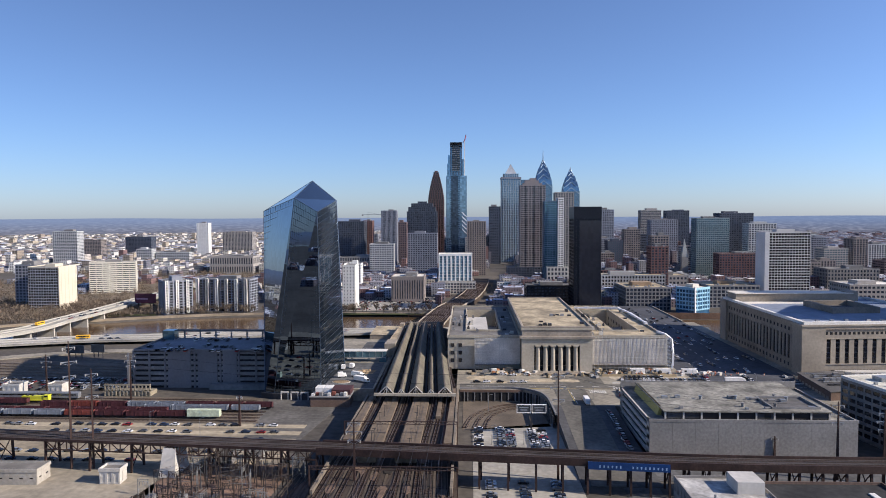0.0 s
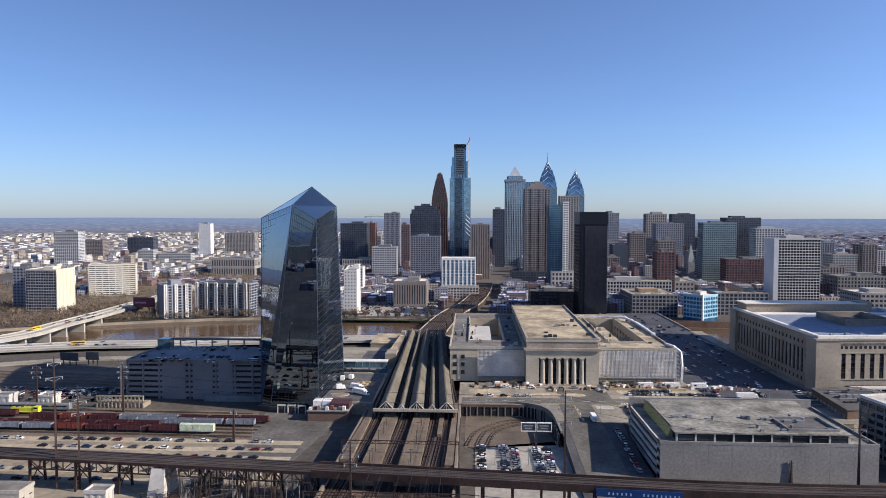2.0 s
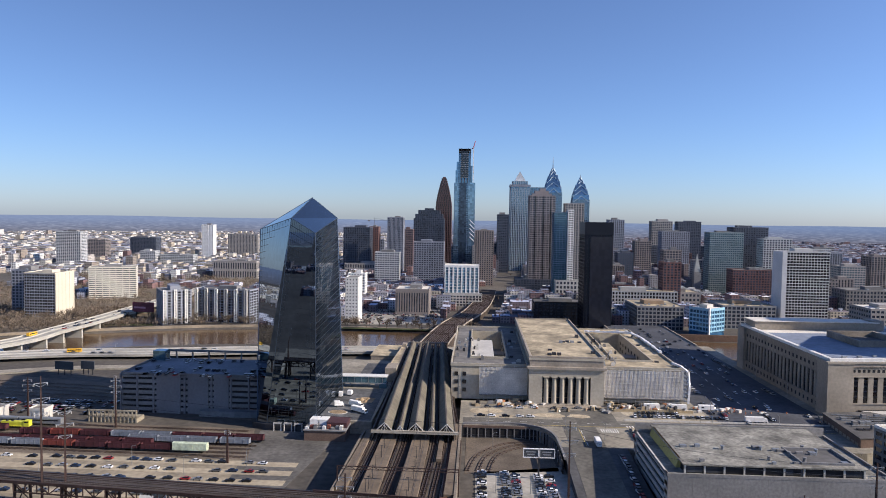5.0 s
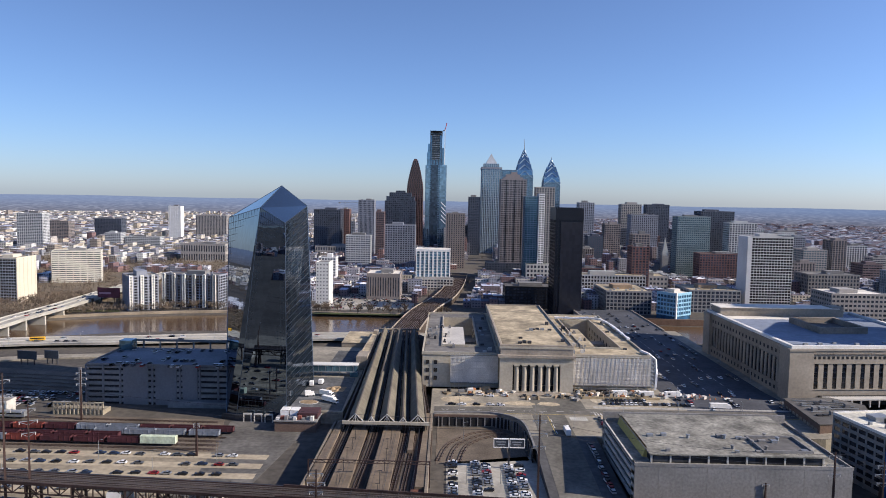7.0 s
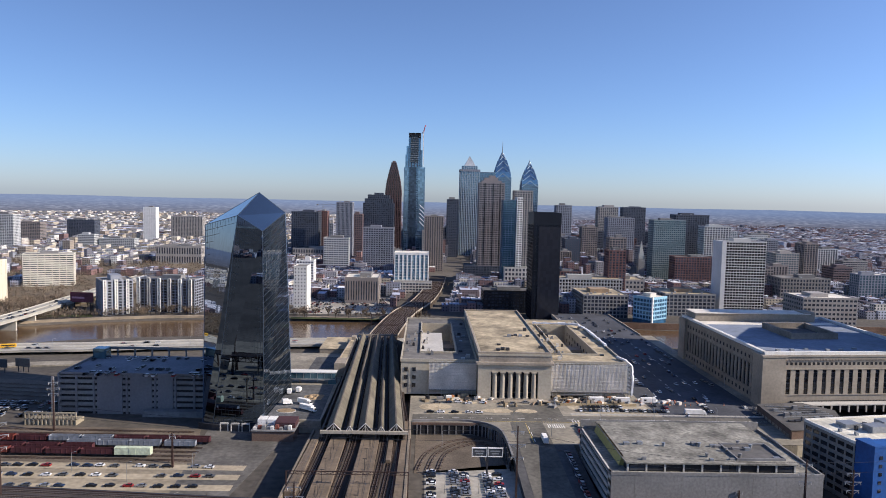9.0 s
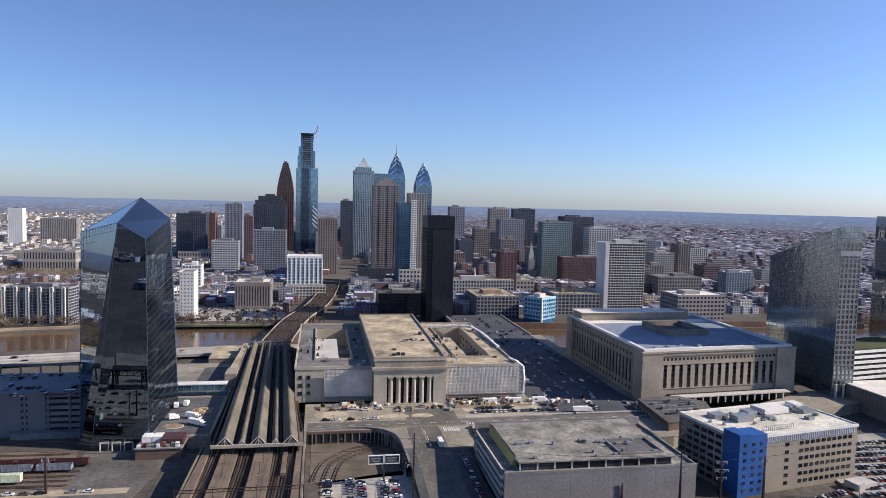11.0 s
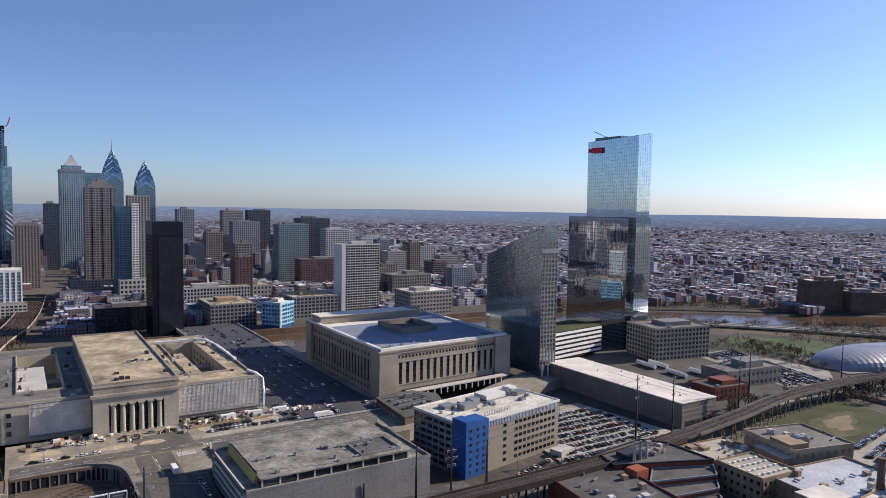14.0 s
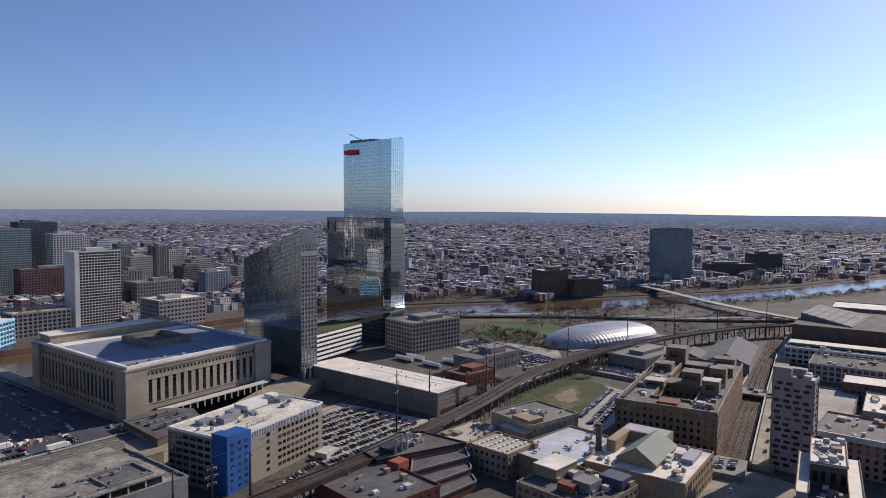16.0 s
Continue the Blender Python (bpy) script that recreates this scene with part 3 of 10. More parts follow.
for off in (12, -12, 0):
    ribbon(offset_line(smooth_line([(-520, 450), (-340, 520), (-260, 536), (-170, 556), (-40, 572), (120, 575)]), off), 0.5, 4.0, 4.9, ew)
    ribbon(offset_line(smooth_line([(420, 585), (560, 580), (665, 540), (800, 395), (890, 250), (1000, 130), (1200, 0)]), off * 0.95), 0.5, 3.0, 3.9, ew)
solid("crash_barrier", ew, CONCL, "low concrete crash barriers", "barrier")
fly = smooth_line([(-420, 470, 8), (-384, 545, 8), (-381, 600, 9), (-380, 660, 9), (-383, 740, 9), (-390, 830, 8), (-405, 1000, 6)])
flyd = ribbon(fly, 21.2, -2.2, -0.05)
solid("flyover_deck", ribbon(fly, 20.8, -0.05, 0.02), MATS["expressway_concrete"], "grey road surface of the flyover", "road")
for i in range(0, len(fly), 3):
    x, y, z = fly[i]
    flyd.box(x - 8, x + 8, y - 1, y + 1, -5, z - 1.8)
for off in (10.6, -10.6, 0):
    ribbon(offset_line(fly, off), 0.5, 0, 1.0, flyd)
solid("flyover", flyd, mat("bridge_concrete", (.40, .38, .33), .88, var=.2), "white concrete flyover bridge across the river", "bridge")

# ---- elevated passenger tracks and the train sheds ----
TR = [(-20, 60, 6.0), (-20, 180, 6.0), (-20, 240, 6.5), (-18, 320, 7.5), (-22, 420, 8), (-27, 520, 8), (-23, 600, 8), (-11, 700, 8), (9, 800, 7), (23, 930, 6), (32, 1080, 5)]
TRS = smooth_line(TR, 5)
emb = Shape()
P = TRS
for i in range(len(P) - 1):
    (x0, y0, z0), (x1, y1, z1) = P[i], P[i + 1]
    h0, h1 = (27 if y0 < 250 else 24 if y0 < 330 else 21 if y0 < 560 else 12), (27 if y1 < 250 else 24 if y1 < 330 else 21 if y1 < 560 else 12)
    low = -4.9 if 590 < y0 < 720 else 0.0
    emb.hexa([(x0 - h0, y0, low), (x0 + h0, y0, low), (x1 + h1, y1, low), (x1 - h1, y1, low)], [(x0 - h0, y0, z0), (x0 + h0, y0, z0), (x1 + h1, y1, z1), (x1 - h1, y1, z1)])
solid("track_embankment", emb, mat("oily_ballast", (.055, .04, .029), .97, var=.4, scale=.05, fine=1.2, bump=.5), "brown ballasted track embankment", "railway")


def track(points, name="track", label="pair of rusty rails on brown ties", step=1.4, tie=True, parent=None):
    s = Shape()
    for off in (-0.72, 0.72):
        ribbon(offset_line(points, off), 0.22, 0.18, 0.42, s)
    ob = solid(name, s, RAIL, label, "track")
    if tie:
        t = Shape()
        tot = 0.0
        for i in range(len(points) - 1):
            a, b = Vector(points[i]), Vector(points[i + 1])
            n = max(1, int((b - a).length / step))
            d = (b - a).normalized()
            for k in range(n):
                c = a.lerp(b, k / n)
                s_ = Vector((-d.y, d.x, 0)) * 1.3
                t.beam(c - s_ + Vector((0, 0, 0.1)), c + s_ + Vector((0, 0, 0.1)), 0.45, 0.2)
        tagged(part("ties", t, RUST, ob), kind="stuff")
    return ob


near_tr = [p for p in TRS if p[1] <= 1000]
for off in (-22, -18.2, -14.4, -8.2, -4.4, 3.2, 7, 10.8, 15, 19, 22.4):
    line = []
    for x, y, z in near_tr:
        k = 1.0 if y < 330 else max(0.42, 1.0 - (y - 330) / 260 * 0.58)
        if y < 250:
            k = 1.0 + (250 - y) / 500
        line.append((x + off * k, y, z))
    track(line, step=2.0)
for xa, ya, xb, yb in ((-44, 100, -30, 215), (-36, 95, -22, 205), (-16, 110, -32, 228), (-8, 92, 4, 205), (6, 105, -7, 226), (-27, 130, -16, 226)):
    track(smooth_line([(xa, ya, 6.05), (xa * .82 + xb * .18, ya * .7 + yb * .3, 6.05), (xa * .18 + xb * .82, ya * .3 + yb * .7, 6.1), (xb, yb, 6.2)]), step=2.2, label="crossover track on rusty ties")
rd_ = random.Random(77)
for nm, mt, lb in (("dirt_patch", mat("rust_stained_dirt", (.15, .10, .07), .97, var=.4, scale=.15, fine=1.3), "rust-stained dirt strewn between the tracks"), ("oil_patch", mat("black_oil_dirt", (.028, .022, .018), .95, var=.4, scale=.15, fine=1.3), "black oily ballast between the tracks")):
    dp = Shape()
    for k in range(20):
        cx_, cy_, q = rd_.uniform(-44, 4), rd_.uniform(105, 235), rd_.uniform(1.2, 3.2)
        zz = 6.2 + rd_.uniform(0, .03) + (.008 if nm == "oil_patch" else 0) + max(0, cy_ - 180) / 60 * .5
        dp.prism([(cx_ + q * rd_.uniform(.5, 1) * math.cos(a * .785), cy_ + q * rd_.uniform(1.2, 3.4) * math.sin(a * .785)) for a in range(8)], zz - .3, zz)
    solid(nm, dp, mt, lb, "dirt")
for x, y, lb in ((-40, 172, "small white signal hut among the tracks"), (-12, 178, "small grey relay cabinet among the tracks"), (-1, 190, "pale relay cabinet under the viaduct")):
    hu = thing("signal_hut", lb, "hut", (x, y, 6.15))
    part("body", Shape().box(-1.5, 1.5, -1.1, 1.1, 0, 2.5), CONCL, hu)
    part("roof", Shape().box(-1.7, 1.7, -1.3, 1.3, 2.5, 2.7), GSTEEL, hu)
    part("door", Shape().box(-.4, .4, -1.16, -1.1, .1, 2.1), DSTEEL, hu)
par_ = Shape()
for side in (-1, 1):
    ribbon([(x + side * 12.5, y, z) for x, y, z in TRS if 575 < y < 1060], .6, -0.9 if side > 0 else -2.0, 0.9, par_)
solid("viaduct_parapet", par_, LIMED, "pale stone parapets of the curving track viaduct", "parapet")
sh = Shape()
for off in (-20, -16.3, -11.3, -6.3, -.6, 5.1, 8.9, 12.9, 17, 20.7):
    line = []
    for x, y, z in near_tr:
        k = 1.0 if y < 330 else max(0.42, 1.0 - (y - 330) / 260 * 0.58)
        if y < 250:
            k = 1.0 + (250 - y) / 500
        line.append((x + off * k, y, z))
    ribbon(line, .8, 0.02, 0.16, sh)
solid("ballast_shoulder", sh, mat("pale_ballast", (.092, .070, .050), .97, var=.4, scale=.08, fine=1.2), "paler ballast between the running lines", "railway")
plats = Shape()
for x0, x1, y0, y1 in ((-33, -26.5, 232, 540), (-17.5, -10, 232, 540), (-5, -2.8, 290, 540), (-43, -40, 255, 330), (1.8, 4.2, 250, 345)):
    plats.prism([(x0 - (0 if y0 > 280 else 1.5), y0), (x1, y0), (x1, y1), (x0, y1)], 6.5, 8.9)
solid("platform", plats, mat("worn_platform", (0.17, 0.13, 0.09), 0.9, var=0.3, scale=0.08, fine=0.6), "long worn concrete train platforms", "platform")
wallr = Shape()
wallr.box(4.4, 5.4, 200, 345, 0, 9.2).beam((-46, 200, 4), (-44.5, 330, 5), 1.0, 8)
solid("retaining_wall", wallr, mat("brown_concrete", (0.2, 0.165, 0.125), 0.9, var=0.3), "brown stained retaining walls beside the tracks", "retaining wall")


solid("track_trough", Shape().prism([(-1.5, 236), (3.6, 236), (3.6, 318), (.4, 318)], 6.2, 7.75), mat("rust_red_bed", (.13, .052, .035), .95, var=.4, scale=.1, fine=1.5, bump=.4), "rust-red bed beside the running lines", "railway")


def train_shed():
    t = thing("train_shed", "ridged brown platform roofs with a beam across their gables", "train shed", kind="structure")
    y0, y1, thin = 316, 545, .34  # the roofs draw together towards their far end
    for cx, w, zr, shift in ((-32.5, 7.6, 17.2, -6.5), (-24.6, 3.4, 15.8, -8.0), (-16.8, 7.6, 17.2, -10.0), (-8.8, 3.4, 15.8, -12.0), (-1.4, 7.4, 17.2, -13.5)):
        a, b = Shape(), Shape()
        n = 24
        for k in range(n):
            ya, yb = y0 + (y1 - y0) * k / n, y0 + (y1 - y0) * (k + 1) / n - 0.02
            sa, sb = shift * k / n, shift * (k + 1) / n
            zt = 13.6
            wa, wb = w / 2 * (1 - thin * k / n), w / 2 * (1 - thin * (k + 1) / n)
            a.hexa([(cx - wa + sa, ya, zt - .3), (cx + sa, ya, zr - .3), (cx + sb, yb, zr - .3), (cx - wb + sb, yb, zt - .3)], [(cx - wa + sa, ya, zt), (cx + sa, ya, zr), (cx + sb, yb, zr), (cx - wb + sb, yb, zt)])
            b.hexa([(cx + sa, ya, zr - .3), (cx + wa + sa, ya, zt - .3), (cx + wb + sb, yb, zt - .3), (cx + sb, yb, zr - .3)], [(cx + sa, ya, zr), (cx + wa + sa, ya, zt), (cx + wb + sb, yb, zt), (cx + sb, yb, zr)])
        part("roof_slope", a, SHEDR, t)
        part("roof_slope", b, SHEDR, t)
        rg = Shape()
        rg.beam((cx, y0, zr + .12), (cx + shift, y1, zr + .12), .7, .3)
        part("ridge_cap", rg, SHEDD, t)
        g = Shape()
        for k in (-1, 1):
            g.beam((cx + k * w / 2, y0 - .2, 13.5), (cx, y0 - .2, zr), .4, .4)
        g.beam((cx, y0 - .2, 13), (cx, y0 - .2, zr), .3, .3).beam((cx - w / 4, y0 - .2, 13), (cx, y0 - .2, zr - 1), .25).beam((cx + w / 4, y0 - .2, 13), (cx, y0 - .2, zr - 1), .25)
        part("gable_truss", g, CONCL, t)
    beam = Shape()
    beam.box(-39, 4.5, 314.6, 316, 12.2, 13.6)
    part("front_beam", beam, mat("tan_beam", (0.38, 0.34, 0.27), 0.8, var=0.2), t)
    wall = Shape()
    wall.beam((-38.5, 316, 11.4), (-42.6, 545, 11.4), .6, 4).beam((3, 316, 11.4), (-12.2, 545, 11.4), .6, 4)
    part("side_wall", wall, SHEDD, t)
    # near-black strips paint the shade in the gaps between the roofs
    gut = Shape()
    for x, xe in ((-27.3, -35.1), (-22.2, -29.9), (-11.4, -23.2), (-6.3, -18.5)):
        gut.beam((x, 316, 13.3), (xe, 545, 13.3), 1.0, .3)
    part("valley", gut, DARKW, t)
    ps = Shape()
    for x in (-36, -27, -20, -11, -4, 2):
        lean = -6.5 - (x + 36) / 38 * 7
        for k in range(12):
            ps.box(x - .2 + lean * k / 12, x + .2 + lean * k / 12, 318 + k * 19, 318.4 + k * 19, 8, 13.5)
    tagged(part("posts", ps, RUST, t), kind="stuff")
    hd = Shape()
    hd.prism([(-49, 441), (-41.4, 441), (-41.9, 458), (-48.7, 458)], 6, 16.6).box(-46.8, -43.4, 528, 536, 6, 17)
    part("stair_head", hd, LIMED, t)
    portal = Shape()
    portal.box(-43.5, -11, 545.5, 547, 14.6, 15.8)
    for x in (-43, -35, -27, -19, -11.6):
        portal.box(x - .3, x + .3, 545.8, 546.6, 8, 14.6)
    part("rear_portal", portal, LIMED, t)


train_shed()

# lower yard tracks
for y in (308, 313.5, 319, 324.5, 330, 336, 342, 348):
    track([(-420, y + 6, 0.1), (-200, y + 2, 0.1), (-100 if y < 330 else -112, y, 0.1)], step=2.6, label="rusty yard siding")
for y in (400, 408, 416, 424, 432):
    track([(-520, y + 10, 0.1), (-330, y + 12, 0.1), (-215, y, 0.1)], tie=False, label="rusty yard siding")
ybed = Shape()
ybed.prism([(-430, 305), (-430, 362), (-110, 353), (-98, 305)], 0, 0.12)
ybed.prism([(-540, 395), (-540, 455), (-330, 460), (-215, 440), (-215, 395)], 0, 0.12)
ybed.prism([(8, 296), (8, 349), (30, 351), (50, 338), (53, 303)], 0, 0.12)
solid("yard_bed", ybed, mat("yard_dirt", (.135, .108, .08), .97, var=.4, scale=.05, fine=1.0, bump=.4), "dirty brown gravel of the rail yard", "rail yard")
solid("approach_bed", Shape().prism([(-70, 60), (-62, 210), (-47, 250), (-47, 60)], 0, 0.12).prism([(-124, 160), (-112, 250), (-64, 246), (-66, 160)], 0, 0.1), mat("rusty_brown_bed", (.20, .13, .092), .97, var=.35, scale=.08, fine=1.1, bump=.3), "rust-brown ballast of the lower approach tracks", "railway")
for k in range(5):
    track(smooth_line([(-66 + k * 4, 60, 0.1), (-64 + k * 4.2, 160, 0.1), (-60 + k * 3.2, 235, 0.1)]), tie=False, label="lower approach track")
for k in range(3):
    track(smooth_line([(9 + k * 5, 300, 0.1), (14 + k * 5, 322, 0.1), (28 + k * 5, 340 - k * 2, 0.1), (44 + k * 2, 344 - k * 5, 0.1)]), step=2.2, label="curving track below the street")
lo = thing("undercroft", "bays under the street edge, panelled near-black for their shade", "undercroft", (0, 0, 0), kind="structure")
for k in range(9):
    # flat near-black panels stand for the shade inside the bays
    part("bay", Shape().box(7 + k * 3.9, 10.3 + k * 3.9, 349.75, 349.95, .6, 5.2), DARKW, lo)
    part("bay_pier", Shape().box(10.3 + k * 3.9, 10.9 + k * 3.9, 349.5, 349.95, .2, 5.6), CONCD, lo)
part("edge_beam", Shape().box(6, 42.5, 349.4, 349.95, 5.6, 6.9), BRICKB, lo)
cut = Shape()
cut.prism([(400, 70), (402, 90), (428, 92), (546, 112), (683, 132), (800, 150), (900, 160), (900, 146), (800, 134), (724, 124), (549, 94), (429, 73)], 0, 0.12)
solid("track_bed", cut, BALLAST, "brown ballast of the sunken southern tracks", "railway")
for k in range(4):
    track(smooth_line([(404, 72 + k * 4, 0.15), (429, 76 + k * 4, 0.15), (549, 97 + k * 4, 0.15), (724, 126.5 + k * 3, 0.15), (860, 146 + k * 3, 0.15)]), step=2.8, label="sunken southern track")
wl_ = Shape()
ribbon([(404, 68.5), (429, 73), (549, 94), (724, 123)], .8, 0, 4.0, wl_)
ribbon([(404, 91), (428, 94), (546, 114), (640, 127)], .8, 0, 1.4, wl_)
solid("retaining_wall", wl_, CONCL, "pale concrete retaining walls beside the sunken tracks", "retaining wall")
dk = Shape().prism([(380, 66), (378, 84), (404, 92), (406, 70)], 0.12, 3.1).prism([(550, 88), (548, 116), (566, 119), (568, 91)], 2.6, 4.1)
solid("track_cover", dk, CONC, "concrete decks carrying cars across the sunken tracks", "bridge deck")
dk2 = Shape().prism([(541, 184), (545, 247), (568, 262), (582, 216), (570, 188)], 0, 3.0)
solid("parking_deck", dk2, LOT, "low pale parking deck by the viaduct", "parking deck")

# ---- the high railway viaduct ----
VIA = smooth_line([(-420, 262, 13), (-191, 245, 13), (-50, 233, 13), (48, 224, 13), (110, 219, 13), (180, 218, 13), (270, 219, 13), (375, 231, 13), (480, 246, 13), (609, 235, 13), (780, 181, 13), (870, 116, 13), (960, 20, 13), (1040, -120, 13)], 8)


def viaduct():
    t = thing("railway_viaduct", "long rusty steel railway viaduct on trestle legs", "viaduct", kind="structure")
    part("deck", ribbon(VIA, 9.5, -0.6, 0), mat("dark_bridge_deck", (.055, .044, .04), .95, var=.4, scale=.1, fine=1.0), t)
    tie = Shape()
    for i in range(len(VIA) - 1):
        a, b = Vector(VIA[i]), Vector(VIA[i + 1])
        if not -320 < a.x < 640:
            continue
        m = max(1, int((b - a).length / 1.1))
        d = (b - a).normalized()
        for k in range(m):
            c = a.lerp(b, k / m)
            for o in (-2.2, 2.2):
                mid = c + Vector((-d.y, d.x, 0)) * o
                sd = Vector((-d.y, d.x, 0)) * 1.35
                tie.beam(mid - sd + Vector((0, 0, .06)), mid + sd + Vector((0, 0, .06)), .32, .12)
    tagged(part("ties", tie, mat("weathered_ties", (.095, .077, .068), .95, var=.4, fine=2.0), t), kind="stuff")
    part("walkway", ribbon(offset_line(VIA, 5.4), 1.2, 0.0, 0.2), DSTEEL, t)
    for off in (-4.9, 4.9):
        seg = [p for p in VIA if -52 <= p[0] <= 330]
        part("plate_girder", ribbon(offset_line(seg, off), 0.5, -1.9, 1.0), RUST, t)
        seg = [p for p in VIA if p[0] <= -40]
        part("plate_girder", ribbon(offset_line(seg, off), 0.4, -0.9, 0.25), RUST, t)
        seg = [p for p in VIA if p[0] >= 325]
        part("plate_girder", ribbon(offset_line(seg, off), 0.5, -1.4, 0.5), mat("weathered_girder", (0.13, 0.11, 0.09), 0.8, var=0.3), t)
        # truss under the western spans
        tr = Shape()
        for i in range(len(VIA) - 1):
            if not -190 < VIA[i][0] < -55:
                continue
            a, b = Vector(offset_line(VIA, off)[i]), Vector(offset_line(VIA, off)[i + 1])
            m = 4
            for k in range(m):
                p, q = a.lerp(b, k / m), a.lerp(b, (k + 1) / m)
                dn = Vector((0, 0, -4.2))
                tr.beam(p + dn, q + dn, .45).beam(p, p + dn, .35)
                tr.beam(p + (dn if k % 2 else Vector()), q + (Vector() if k % 2 else dn), .35)
        part("truss", tr, RUST, t)
    for i in range(len(VIA) - 1):
        x, y, z = VIA[i]
        if -48 < x < 2:
            continue
        nx, ny = VIA[i + 1][0] - x, VIA[i + 1][1] - y
        L = math.hypot(nx, ny)
        nx, ny = -ny / L, nx / L
        b = Shape()
        if 330 < x < 520:
            for s_ in (-3.6, 3.6):
                for e in (-4, 4):
                    b.beam((x + nx * s_ + e * ny, y + ny * s_ - e * nx, 0), (x + nx * s_, y + ny * s_, z - 1), .5)
            part("trestle", b, mat("yellowed_steel", (0.16, 0.14, 0.05), 0.8, var=0.3), t)
            continue
        for s_ in (-3.8, 3.8):
            b.beam((x + nx * s_ * 1.25, y + ny * s_ * 1.25, 0), (x + nx * s_, y + ny * s_, z - .6), .8)
        b.beam((x - nx * 4, y - ny * 4, z - 1.4), (x + nx * 4, y + ny * 4, z - 1.4), .7)
        b.beam((x - nx * 4.5, y - ny * 4.5, 1.5), (x + nx * 4, y + ny * 4, z - 2), .3).beam((x + nx * 4.5, y + ny * 4.5, 1.5), (x - nx * 4, y - ny * 4, z - 2), .3)
        part("trestle", b, RUST, t)
    pier = Shape()
    for x, y in ((-113, 238),):
        pier.hexa([(x - 3.4, y - 8, 0), (x + 3.4, y - 8, 0), (x + 3.4, y + 7, 0), (x - 3.4, y + 7, 0)], [(x - 2.7, y - 4.6, 11.4), (x + 2.7, y - 4.6, 11.4), (x + 2.7, y + 4.6, 11.4), (x - 2.7, y + 4.6, 11.4)])
    part("stone_pier", pier, CONCL, t, "pale concrete viaduct pier")
    for off in (-2.2, 2.2):
        for r in (-0.72, 0.72):
            part("rail", ribbon(offset_line(VIA, off + r), .2, 0.1, .35), RAIL, t)
    # blue painted span with an institution's name as plain bars
    seg = [p for p in VIA if 56 <= p[0] <= 94]
    blue = part("painted_girder", ribbon(offset_line(seg, -5.35), .3, -2.9, 0.1), mat("deep_blue_girder", (.012, .05, .17), .5, var=.2), t, "bright blue painted girder over the street")
    bars = Shape()
    for k in range(17):
        if k in (6, 7):
            continue
        a = k / 17
        x = 61 + a * 26
        y = 221.6 - (x - 66) * 0.095 - 4.85 - .4
        bars.box(x, x + .55, y - .12, y, 11.1, 12.0)
    part("lettering", bars, mat("pale_blue_lettering", (0.22, 0.34, 0.52), 0.6), blue)


viaduct()

# ---- buildings ----
OCC = []  # footprints taken, to keep the loose city fabric off them


def face_grid(p0, p1, z0, z1, floors, bays, band, pier, depth, low=True):
    """Spandrel bands and piers over one wall, standing proud of the glass."""
    s = Shape()
    a, b = Vector(p0), Vector(p1)
    d = (b - a).normalized()
    n = Vector((d.y, -d.x)) * depth
    L = (b - a).length

    def slab(u0, u1, za, zb, k=1.0):
        q0, q1 = a + d * u0, a + d * u1
        s.hexa([(*q0, za), (*(q0 + n * k), za), (*(q1 + n * k), za), (*q1, za)], [(*q0, zb), (*(q0 + n * k), zb), (*(q1 + n * k), zb), (*q1, zb)])

    fh = (z1 - z0) / floors
    if band > 0:
        for i in range(floors + 1):
            za, zb = z0 + i * fh - fh * band / 2, z0 + i * fh + fh * band / 2
            slab(0, L, max(za, z0), min(zb, z1))
    if pier > 0:
        bw = L / bays
        for i in range(bays + 1):
            u0, u1 = i * bw - bw * pier / 2, i * bw + bw * pier / 2
            slab(max(u0, 0), min(u1, L), z0, z1, 1.15)
    return s


